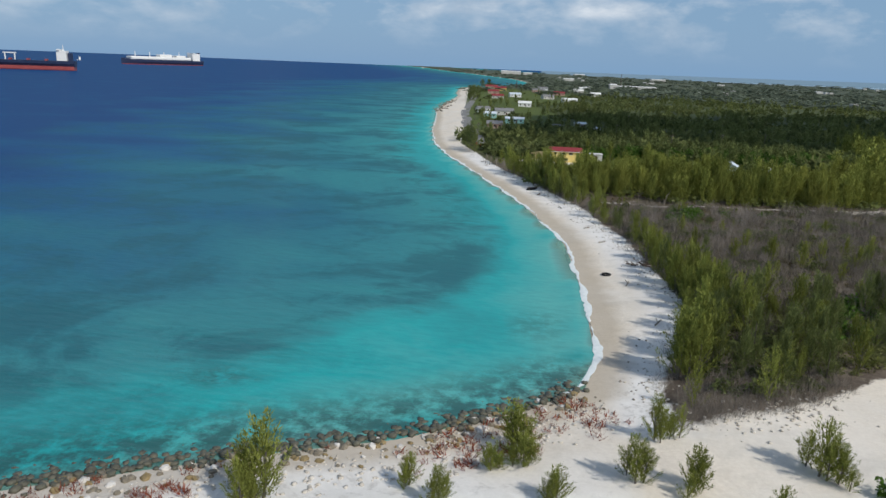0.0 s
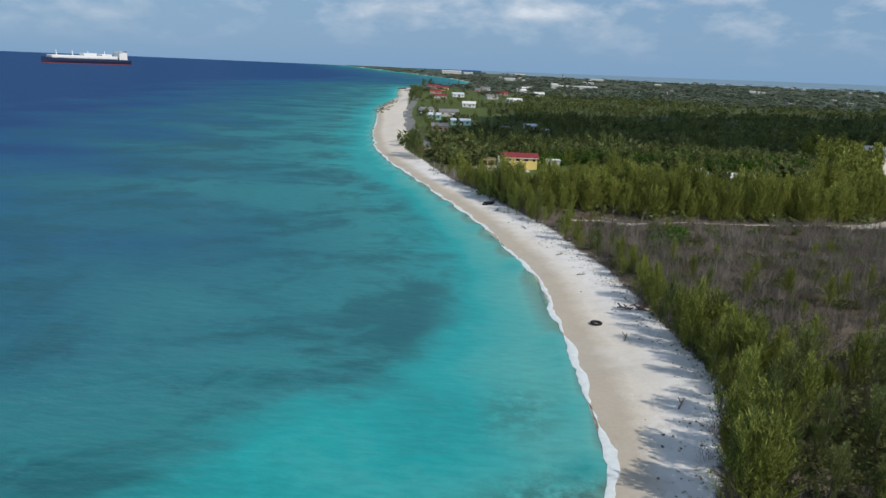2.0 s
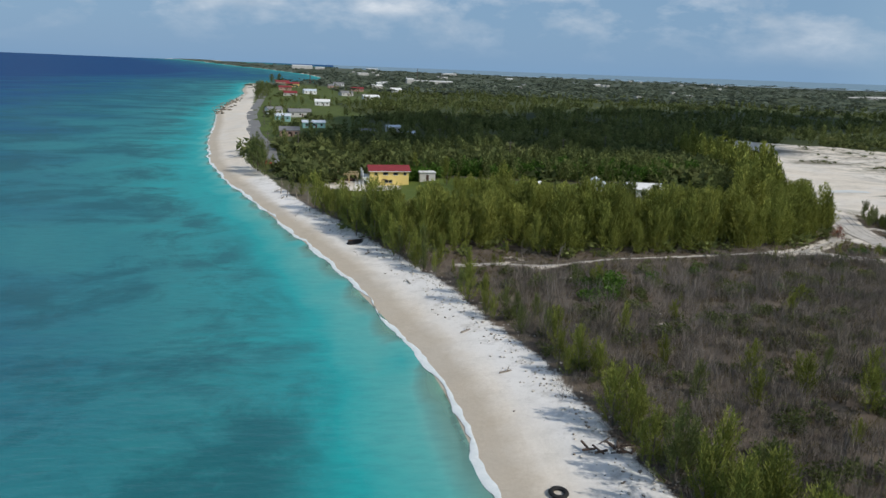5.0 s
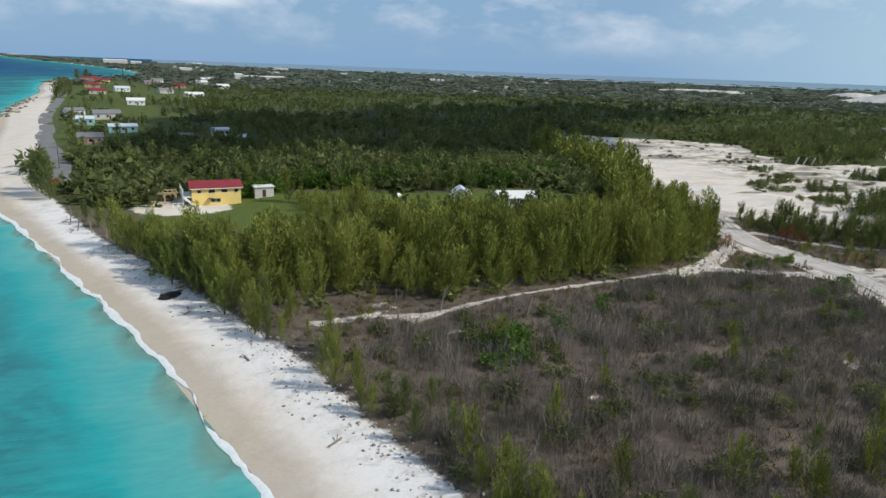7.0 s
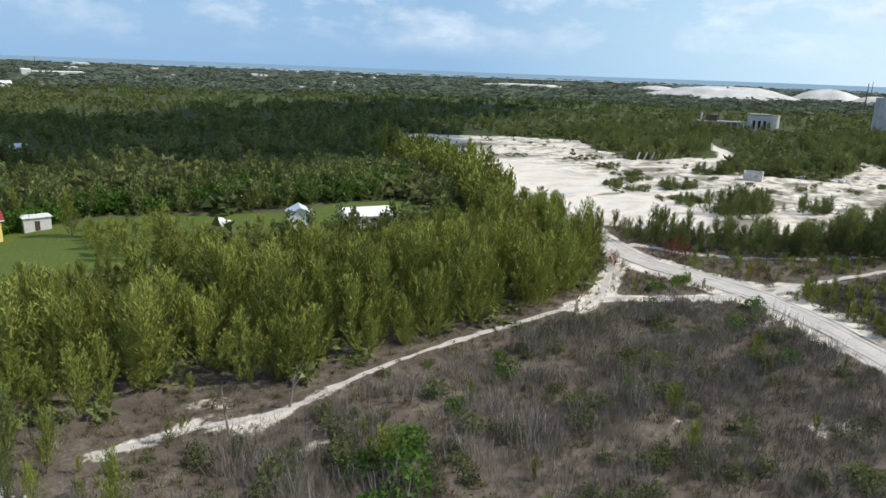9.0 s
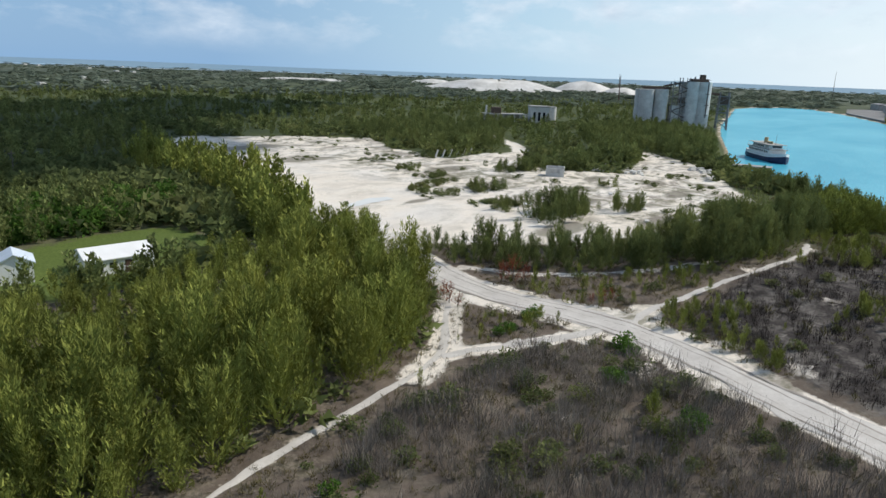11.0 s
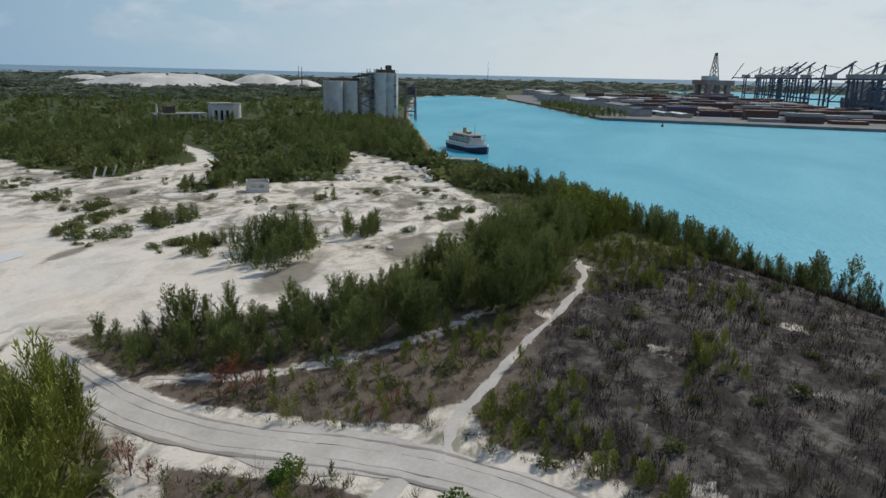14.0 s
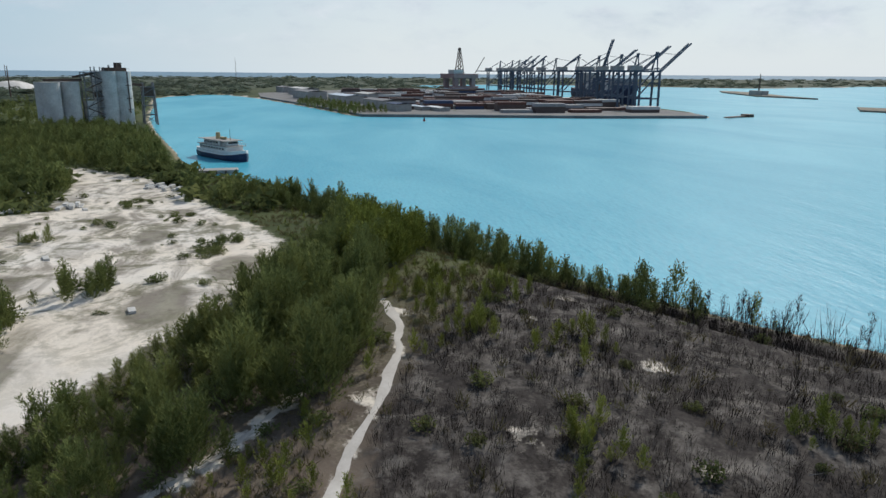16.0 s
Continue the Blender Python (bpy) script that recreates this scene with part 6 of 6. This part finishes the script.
# ---- ships at sea ----
def gas_carrier():
    b = base("gas_carrier", -1290, 2290, float(lift(np.array([-1290.0]), np.array([2290.0]))[0]), 236, "blue gas carrier with white deck houses at anchor", "ship")
    L = 285
    part("hull", hull_mesh(L, 44, 1.5, 15, 5), M_NAVY, b, "blue hull")
    part("boot_top", hull_mesh(L * 0.985, 43, -4, 1.7, 0), M_HULLRED, b, "red waterline band")
    part("tank_cover", box(-95, 118, -20, 20, 15.1, 26, 2.5), M_WHITE, b, "long white tank covers")
    for k, x in enumerate((-60, -5, 45, 95)):
        part("mast", tube(x, 0, 26, 42, 1.6, 1.0, 8), M_WHITE, b)
    part("manifold", box(-28, 16, -14, 14, 26.05, 34, 1.0), M_WHITE, b)
    part("manifold", box(-78, -44, -14, 14, 26.05, 32, 1.0), M_WHITE, b)
    part("bridge", box(-128, -100, -20, 20, 15.1, 40, 0.8), M_WHITE, b, "white bridge tower")
    part("bridge_wing", box(-108, -101, -23, 23, 40.05, 43, 0.3), M_WHITE, b)
    part("funnel", box(-136, -128, -6, 6, 15.1, 44, 0.5), M_NAVY, b)


gas_carrier()


def tanker():
    b = base("tanker", -980, 1205, 0, -155, "red-bottomed black tanker riding high at anchor", "ship")
    L = 215
    part("hull", hull_mesh(L, 34, 7, 17, 3), M_NAVY, b, "dark upper hull")
    part("boot_top", hull_mesh(L * 0.985, 33.5, -4, 7.2, 0), M_HULLRED, b, "faded red lower hull")
    part("bridge", box(-95, -78, -14, 14, 17.05, 36, 0.6), M_WHITE, b, "white bridge tower")
    part("bridge_wing", box(-84, -79, -17, 17, 36.05, 38.5, 0.3), M_WHITE, b)
    part("mast", tube(-88, 0, 36, 47, 0.9, 0.4, 8), M_WHITE, b)
    part("funnel", box(-103, -96, -5, 5, 17.05, 32, 0.5), M_NAVY, b)
    for x in (-6, 10):
        part("hose_crane_post", box(x - 1, x + 1, -1, 1, 17, 29), M_WHITE, b)
    part("hose_crane", box(-9, 13, -1.2, 1.2, 28.5, 30.5), M_WHITE, b)
    for k in range(5):
        part("pipe_stand", box(-60 + k * 30, -56 + k * 30, -6, 6, 17, 20), M_HULLRED, b)


tanker()
for x, y in ((-1750, 2500), (-1560, 2620)):
    b = base("sailing_boat", x, y, float(lift(np.array([x * 1.0]), np.array([y * 1.0]))[0]), 30, "tiny white sailing boat far out", "boat", "sailing boats")
    part("hull", hull_mesh(14, 4, -0.5, 1.6, 0.5), M_WHITE, b)
    part("mast", tube(0, 0, 1.6, 20, 0.2, 0.1, 8), M_WHITE, b)
    part("sail", prism([(0.2, -0.06), (6, -0.06), (6, 0.06), (0.2, 0.06)], 2.5, 12), M_WHITE, b)


# ---- single trees near the flight ----
def tree_proto(seed, plumes, per, material, label, bare=0.08, blade=0.070, wide=0.0120):
    """A she-oak of height 1: trunk with forked limbs, and a crown of fox-tail plumes."""
    r = np.random.default_rng(seed)
    b = base("she_oak", 0, 0, -50, 0, label, "tree")
    bm = bmesh.new()
    add_tube(bm, 0, 0, -0.03, 0.55, 0.016, 0.008, 7, (r.normal(0, 0.02), r.normal(0, 0.02)))
    part("trunk", bm, M_BARK, b)
    for k in range(3):
        a, z0 = r.uniform(0, 6.28), r.uniform(0.08, 0.35)
        part("limb", tube(0, 0, z0, z0 + r.uniform(0.18, 0.32), 0.007, 0.003, 5, (0.14 * math.cos(a), 0.14 * math.sin(a))), M_BARK, b)
    v = casuarina(r, plumes, per, blade, wide, bare, 0.040, 0.27)
    me = mesh_from("crown", v, np.arange(len(v)).reshape(-1, 3), material)
    ob = new("crown", me)
    set_attr(ob, "tone", np.full(len(v), r.uniform(0, 0.9) ** 1.5))
    ob.parent = b
    return b


PROTO = [tree_proto(100 + k, 28, 60, M_PINE, "young olive-green she-oak with feathery upright plumes") for k in range(7)]
PROTO_D = [tree_proto(120 + k, 28, 60, M_DEEP, "dark green bushy she-oak") for k in range(5)]
PROTO_T = [tree_proto(140 + k, 20, 40, M_PINE, "sparse leggy she-oak sapling on sand", 0.05) for k in range(4)]
used = {}


def plant(protos, x, y, h, wide=1.0):
    """The first planting of a prototype moves it; later ones copy it."""
    p_ = protos[int(rng.integers(0, len(protos)))]
    m = pose(x, y, gz(x, y) - 0.05, rng.normal(0, 2), rng.normal(0, 2), rng.uniform(0, 360)) @ Matrix.Diagonal((h * wide, h * wide, h, 1))
    if p_.name in used:
        c = copy_thing(p_, pose(0, 0, 0))
        c.matrix_basis = m
        return c
    used[p_.name] = True
    p_.matrix_basis = m
    return p_


# saplings on the sandy spit
for x, y, h, w in ((-21, 49, 7.2, 1.1), (-22.5, 48, 4.0, 1.0), (0, 60.5, 5.0, 1.5), (1, 57.5, 3.2, 1.5), (-2, 56.5, 2.6, 1.6), (-9, 53, 3.0, 1.1), (14, 64.5, 4.6, 1.0), (16.5, 65, 3.6, 0.9), (28, 60, 5.2, 1.2), (29.2, 58.8, 3.6, 1.2), (11, 56, 4.6, 1.2), (16, 55.5, 4.2, 1.2), (-6, 50, 3.4, 1.2), (4, 52, 3.2, 1.4),
                   (31, 79.5, 6.5, 0.6), (34, 82, 4.5, 0.6), (40, 56, 4.0, 1.2), (22, 52, 3.5, 1.1)):
    for k in range(3):
        a_ = rng.uniform(0, 6.283)
        plant(PROTO_T if w < 1.0 else PROTO, x + 0.16 * h * k * math.cos(a_), y + 0.16 * h * k * math.sin(a_), h * (1.1 - 0.22 * k), w * 1.15)
# leggy trees over the sandy nook and the thicket behind it
for x, y, h in ((19.5, 72.5, 5.4), (28, 75, 7), (24.3, 85.5, 8.5), (31, 95.5, 8), (30, 100, 7.5), (29, 107, 7.2), (39.5, 92, 7), (30, 112, 7), (25.2, 133, 5.4), (34, 157, 5), (64, 145, 5)):
    plant(PROTO_T if y < 80 else PROTO, x, y, h, 0.95)
# trees at the head of the beach
for x, y in SHORE_ROW:
    dens = 0.72 if y < 140 else 0.5 if y < 196 else 0.9
    for k in range(2):
        if rng.uniform() < dens * 0.75:
            ox = rng.uniform(-0.8, 4.2)
            plant(PROTO if rng.uniform() < 0.75 else PROTO_D, x + ox, y + ox * 0.3 + rng.normal(0, 0.6), rng.uniform(3.6, 7.0) + (2.6 if y < 125 or y > 200 else 0) * rng.uniform(0.2, 1), rng.uniform(0.85, 1.2))
for x, y in fill(SOUTH_WOOD, 4.1, lambda a_, b_: off_tracks(a_, b_, 1.5)):
    plant(PROTO_D if rng.uniform() < 0.7 else PROTO, x, y, rng.uniform(4.0, 8.2), rng.uniform(0.85, 1.2))
# the tall trees by the coast road and the yellow house
for x, y, h, w, pr_ in ((-27, 302, 11, 1.2, PROTO_D), (-29, 306, 12.5, 1.2, PROTO_D), (-26, 297, 8.5, 1.3, PROTO_D), (-31, 313, 10, 1.2, PROTO_D), (-9, 246, 9.5, 1.3, PROTO), (-13, 262, 6, 1.2, PROTO), (-16, 268, 5, 1.2, PROTO_D), (-3, 231, 7, 1.3, PROTO), (22, 298, 8, 1.0, PROTO), (30, 282, 9, 1.0, PROTO), (-70, 760, 16, 1.8, PROTO_D), (-72, 740, 15, 1.8, PROTO_D), (-68, 780, 15, 1.8, PROTO_D), (-100, 1230, 14, 2, PROTO_D), (-90, 1260, 14, 2, PROTO_D)):
    plant(pr_, x, y, h, w)
# scattered green trees in the brush
for x, y in fill(BRUSH, 8.5, lambda a_, b_: off_tracks(a_, b_, 1.5) & (rng.uniform(size=a_.shape) < 0.45)):
    plant(PROTO, x, y, rng.uniform(1.8, 4.2), rng.uniform(0.9, 1.3))
for x, y, h in ((43.8, 143.4, 4.6), (47.6, 138.4, 5), (58, 141, 4.6), (34.8, 147, 4.2), (25.7, 146, 4.4), (35.4, 140, 4), (70, 148, 4.4), (24, 165, 3.6), (52, 134, 5), (63, 137, 4.8), (40, 136, 4.4), (38, 176, 4.5), (75, 143, 4.6), (80, 147, 4.2), (55, 145, 3.4), (67, 142, 3.8)):
    plant(PROTO if h > 4.1 else PROTO_D, x, y, h * 1.1, rng.uniform(1.0, 1.3))
# red dried trees by the road, bright green bushes
PROTO_R = [tree_proto(160 + k, 12, 40, M_RED, "dried rust-red she-oak beside the marl road", 0.05) for k in range(3)]
for x, y, h in ((122.8, 207.5, 4.6), (121.8, 209, 3.6), (123.6, 205.6, 3.4), (107.5, 209.5, 3.4), (109, 211.5, 3.0), (107, 207.6, 2.4), (120.5, 190.8, 2.4), (122, 190, 2.2), (119.6, 192.2, 1.8), (125, 210, 2.4)):
    plant(PROTO_R, x, y, h, 1.6)


def bush_proto(seed, material, label):
    r = np.random.default_rng(seed)
    b = base("bush", 0, 0, -50, 0, label, "bush")
    bm = bmesh.new()
    for k in range(4):
        a = r.uniform(0, 6.28)
        add_tube(bm, 0, 0, -0.05, 0.5, 0.04, 0.015, 5, (0.3 * math.cos(a), 0.3 * math.sin(a)))
    part("stem", bm, M_BARK, b)
    v = bush(r, 420, 0.2, 0.75, 9)
    ob = new("leaves", mesh_from("leaves", v, np.arange(len(v)).reshape(-1, 3), material))
    ob.parent = b
    return b


BUSHES = [bush_proto(180 + k, M_LEAF, "rounded bright green leafy bush") for k in range(4)]
for x, y, r_ in ((39, 176, 3.2), (41.5, 178, 2.6), (36.5, 177.5, 2.4), (38, 173.5, 2.6), (35, 172, 2.2), (92, 169, 1.9), (93.5, 170, 1.4), (107, 182, 1.9), (105.5, 181, 1.5), (110, 196.5, 1.5), (108.5, 197, 1.2), (97, 179, 1.6), (98, 180.5, 1.2), (103, 196.5, 1.4), (101, 197, 1.2), (33, 57, 2.0), (35, 58, 1.6),
               (60, 186, 1.6), (63, 190, 1.2), (70, 176, 1.4), (50, 182, 1.5), (56, 106, 2.8), (60, 108, 2.6), (64, 112, 2.8), (52, 104, 2.5), (68, 116, 2.6), (72, 120, 2.6), (44, 100, 3), (48, 104, 3), (46, 96, 2.8), (52, 110, 3), (42, 94, 2.4)):
    plant(BUSHES, x, y, r_, 1.1)

# ---- rocks along the spit ----
STONES = []
for k in range(7):
    bm = lump(np.random.default_rng(200 + k), 1, 0.8, 0.6, 0.22, 1)
    me = bpy.data.meshes.new("rock")
    bm.to_mesh(me)
    bm.free()
    me.materials.append((M_ROCK, M_ROCK_OCHRE, M_ROCK_PALE, M_ROCK_OCHRE, M_ROCK, M_ROCK, M_ROCK_PALE)[k])
    STONES.append(me)
wall_of_rock = base("rock_revetment", -20, 55, 0, 0, "tumbled ochre and white boulders along the water's edge", "rocks")
edge = resample([(-62, 37), (-44, 46.5), (-26, 55.5), (-12, 61.5), (-2, 68.5), (4, 73), (8, 77)], 0.3)
n_ = np.array([0.45, -0.89])
for k in range(290):
    c = edge[int(rng.integers(0, len(edge)))]
    d = rng.uniform(-1.2, 4.2)
    x, y = c + n_ * d + rng.normal(0, 0.4, 2)
    o = new("rock", STONES[int(rng.integers(0, 7))])
    sz = rng.uniform(0.2, 0.62) * (1.1 if d < 2 else 0.7)
    o.parent = wall_of_rock
    o.matrix_basis = Matrix.Translation((x + 20, y - 55, max(gz(x, y), -0.4) + 0.03)) @ Euler(rng.uniform(-0.6, 0.6, 3) + [0, 0, rng.uniform(0, 6)]).to_matrix().to_4x4() @ Matrix.Scale(sz, 4)


def rubble(name, places, sizes, material, label, category, sink=0.25):
    """Loose stones in one object."""
    bm = lump(np.random.default_rng(9), 1, 0.85, 0.55, 0.25, 1)
    bm.verts.ensure_lookup_table()
    pv = np.array([v.co[:] for v in bm.verts])
    pf = np.array([[v.index for v in f.verts] for f in bm.faces])
    bm.free()
    m = len(places)
    a = rng.uniform(0, 6.283, m)
    c, s_ = np.cos(a)[:, None], np.sin(a)[:, None]
    w = pv[None] * (1 + rng.uniform(-0.25, 0.25, (m, len(pv), 1)))
    z = np.maximum(land_height(places[:, 0], places[:, 1]), -0.9)
    v = np.stack([(w[..., 0] * c - w[..., 1] * s_) * sizes[:, None] + places[:, :1], (w[..., 0] * s_ + w[..., 1] * c) * sizes[:, None] + places[:, 1:], w[..., 2] * sizes[:, None] + (z + sizes * (0.5 - sink))[:, None]], 2)
    fcs = (pf[None] + (np.arange(m) * len(pv))[:, None, None]).reshape(-1, 3)
    return tagged(new(name, mesh_from(name, v.reshape(-1, 3), fcs, material)), label, category, kind="stuff")


k = rng.integers(0, len(edge), 700)
pl_ = edge[k] + n_ * rng.uniform(1.5, 9, (700, 1)) + rng.normal(0, 0.5, (700, 2))
rubble("coral_rubble", pl_, rng.uniform(0.08, 0.30, 700), M_RUBBLE, "bleached coral rubble on the spit", "rubble")
k = rng.integers(0, len(edge), 1600)
pl_ = edge[k] - n_ * rng.uniform(0.0, 7, (1600, 1)) + rng.normal(0, 0.6, (1600, 2))
rubble("submerged_stones", pl_, rng.uniform(0.15, 0.55, 1600) , M_ROCK_WET, "dark stones under shallow water", "stones", 0.1)
topl = resample(BEACH_TOP[1:14], 0.5)
k = rng.integers(0, len(topl), 900)
pl_ = topl[k] + np.stack([rng.normal(-1.2, 1.5, 900), rng.normal(0, 0.6, 900)], 1)
rubble("beach_rubble", pl_, rng.uniform(0.06, 0.22, 900), M_RUBBLE, "pale rubble at the head of the beach", "rubble")
k = rng.integers(0, len(topl), 260)
pl_ = topl[k] + np.stack([rng.normal(-2.0, 2.0, 260), rng.normal(0, 0.6, 260)], 1)
rubble("wrack", pl_, rng.uniform(0.06, 0.22, 260), M_DRIFT, "dark bits of wrack strewn over sand", "wrack")
pl_ = np.stack([rng.normal(28, 5, 160), rng.normal(72, 2.0, 160)], 1)
rubble("scarp_stones", pl_ + [[0, 0]] + np.stack([np.zeros(160), (pl_[:, 0] - 28) * 0.45], 1), rng.uniform(0.06, 0.3, 160), M_RUBBLE, "broken pale rock at the edge of the thicket", "stones")
spit_red = edge[rng.integers(0, len(edge), 240)] + n_ * rng.uniform(1, 9, (240, 1)) + rng.normal(0, 0.9, (240, 2))
spit_red = spit_red[smooth_noise(spit_red[:, 0], spit_red[:, 1], 15, 98) > -0.1]
scatter("dry_red_scrub", TUFTS, spit_red, rng.uniform(0.5, 1.2, len(spit_red)), rng.uniform(0.8, 2.2, len(spit_red)), M_RED, "low dry reddish scrub among stones", "scrub", 0.02)
p = fill([(-60, 26), (-10, 48), (30, 56), (60, 84), (50, 60), (10, 30), (-50, 5)], 3.4, lambda a_, b_: smooth_noise(a_, b_, 14, 97) > 0.1)
h = rng.uniform(0.4, 1.3, len(p))
scatter("spit_grass", TUFTS, p, h, h * 1.4, M_STRAW, "thin grass on the sandy spit", "grass", 0.02)

# the tyre, the upturned hull and driftwood on the sand
ty = base("tyre", 14.8, 125.8, gz(14.8, 125.8), 0, "big black tyre half sunk in beach sand", "tyre")
bm = bmesh.new()
for a in range(20):
    for b_ in range(8):
        th, ph = 6.2832 * a / 20, 6.2832 * b_ / 8
        bm.verts.new(((0.68 + 0.24 * math.cos(ph)) * math.cos(th), (0.68 + 0.24 * math.cos(ph)) * math.sin(th), 0.16 + 0.17 * math.sin(ph)))
bm.verts.ensure_lookup_table()
for a in range(20):
    for b_ in range(8):
        bm.faces.new([bm.verts[i] for i in (a * 8 + b_, ((a + 1) % 20) * 8 + b_, ((a + 1) % 20) * 8 + (b_ + 1) % 8, a * 8 + (b_ + 1) % 8)])
part("tread", bm, M_BLACK, ty, smooth=True)
dk = base("upturned_hull", -0.1, 213, gz(-0.1, 213), 20, "dark upturned boat hull on the beach", "boat")
part("hull", lump(np.random.default_rng(3), 1.9, 1.1, 0.75, 0.06, 2), M_BLACK, dk, smooth=True)
part("keel", box(-1.7, 1.7, -0.07, 0.07, 0.55, 0.78, 0.03), M_BRICKY, dk)
heap_d = base("debris_pile", 22.5, 131.5, gz(22.5, 131.5), 0, "dark pile of brushwood and torn mats on the sand", "debris")
for k in range(26):
    a, d = rng.uniform(0, 6.28), rng.uniform(0, 2.6)
    x, y, q_ = d * math.cos(a) * 1.5, d * math.sin(a) * 0.7, rng.uniform(0, 6.28)
    part("branch", beam((x, y, 0.05), (x + 1.3 * math.cos(q_), y + 1.3 * math.sin(q_), rng.uniform(0.1, 0.6)), rng.uniform(0.06, 0.2)), M_STEEL, heap_d)
for x, y, ln, tn in ((13.6, 163.5, 1.8, 30), (18, 120, 2.5, 70), (20, 100, 2.2, 60), (16, 150, 1.6, 10), (8, 186, 1.5, 100), (20, 86, 2.6, 120), (2, 205, 1.4, 40), (-18, 262, 3.2, 80), (-12, 254, 3.0, 130), (-20, 272, 3.4, 60)):
    dr = base("driftwood", x, y, gz(x, y), tn, "bleached forked driftwood log on sand", "driftwood", "driftwood logs")
    bm = add_beam(add_beam(bmesh.new(), (-ln / 2, 0, 0.08), (ln / 2, 0.1, 0.15), 0.16), (0.1, 0, 0.1), (ln * 0.4, ln * 0.3, 0.5), 0.08)
    part("log", bm, M_DRIFT, dr)
for x, y in ((-17, 262), (-14, 258), (-19, 268), (-11, 252), (36, 192), (47, 186), (29, 190)):
    dt = base("dead_tree", x, y, gz(x, y), rng.uniform(0, 360), "bare grey dead tree", "tree", "dead trees")
    bm = add_tube(bmesh.new(), 0, 0, -0.1, 3.4, 0.16, 0.07, 7, (0.5, 0.2))
    for k in range(6):
        a, z0 = rng.uniform(0, 6.28), rng.uniform(1.0, 3.0)
        add_tube(bm, 0.15 * z0, 0.06 * z0, z0, z0 + rng.uniform(0.8, 1.8), 0.06, 0.02, 5, (1.0 * math.cos(a), 1.0 * math.sin(a)))
    part("trunk", bm, M_DRIFT, dt)

# limestone ledge at the far point
k = 120
pl_ = np.stack([rng.uniform(-96, -84, k), rng.uniform(560, 760, k)], 1)
pl_[:, 0] += (660 - pl_[:, 1]) * 0.075 + rng.normal(0, 2, k)
rubble("ledge_rock", pl_, rng.uniform(0.4, 1.5, k), M_ROCK, "low dark limestone ledges at the point", "rock")

# ---- a broad cumulus whose shade lies on the scrub ----
def cloud(x, y, z, rx, ry, turn, seed):
    r = np.random.default_rng(seed)
    b = base("cloud", x, y, z, turn, "broad white cumulus cloud high above the land", "cloud")
    for k in range(46):
        a, d = r.uniform(0, 6.283), math.sqrt(r.uniform(0, 1))
        sz = r.uniform(34, 62) * (1.15 - 0.5 * d)
        bm = lump(r, sz * 1.25, sz, sz * 0.6, 0.10, 2)
        bmesh.ops.translate(bm, verts=bm.verts, vec=(rx * d * math.cos(a), ry * d * math.sin(a), r.uniform(0, 40)))
        part("puff", bm, M_CLOUD, b, smooth=True)


M_CLOUD = plain("white cloud", (0.80, 0.80, 0.80), (0.86, 0.86, 0.86), 0.01, 1.0)
CLOUD_UP = 900.0
reach = CLOUD_UP / SUN_WAY.z
cloud(122 + SUN_WAY.x * reach, 452 + SUN_WAY.y * reach, CLOUD_UP, 118, 88, 24, 77)
cloud(345 + SUN_WAY.x * reach, 610 + SUN_WAY.y * reach, CLOUD_UP, 190, 70, 24, 78)

# ---- pale lagoons behind the far woods ----
def lagoon(r0, r1, a0, a1, seed):
    r = np.random.default_rng(seed)
    n = 40
    ph = r.uniform(0, 6.28, 3)
    bm = bmesh.new()
    rows = []
    for k in range(n + 1):
        a = radians(a0 + (a1 - a0) * k / n)
        taper = math.sin(math.pi * k / n) ** 0.5
        mid, half = (r0 + r1) / 2 + 60 * math.sin(3 * a * 4 + ph[0]), (r1 - r0) / 2 * taper * (0.7 + 0.3 * math.sin(17 * a + ph[1])) + 1
        row = []
        for rr in (mid - half, mid + half):
            x, y = 40 + rr * math.cos(a), 150 + rr * math.sin(a)
            row.append(bm.verts.new((x, y, float(lift(np.array([x]), np.array([y]))[0]) + 6.0)))
        rows.append(row)
    for u, w in zip(rows[:-1], rows[1:]):
        bm.faces.new((u[0], u[1], w[1], w[0]))
    tagged(part("lagoon", bm, M_LAGOON, None), "pale shallow lagoon beyond the far woods", "lagoon", kind="structure")


M_LAGOON = plain("pale lagoon water", (0.34, 0.46, 0.54), (0.46, 0.56, 0.62), 0.003, 0.3)
for k, (r0, r1, a0, a1) in enumerate(((2750, 2840, 44, 66), (2950, 3040, 30, 56), (2900, 3000, 10, 26), (3000, 3120, 62, 78))):
    lagoon(r0, r1, a0, a1, 300 + k)
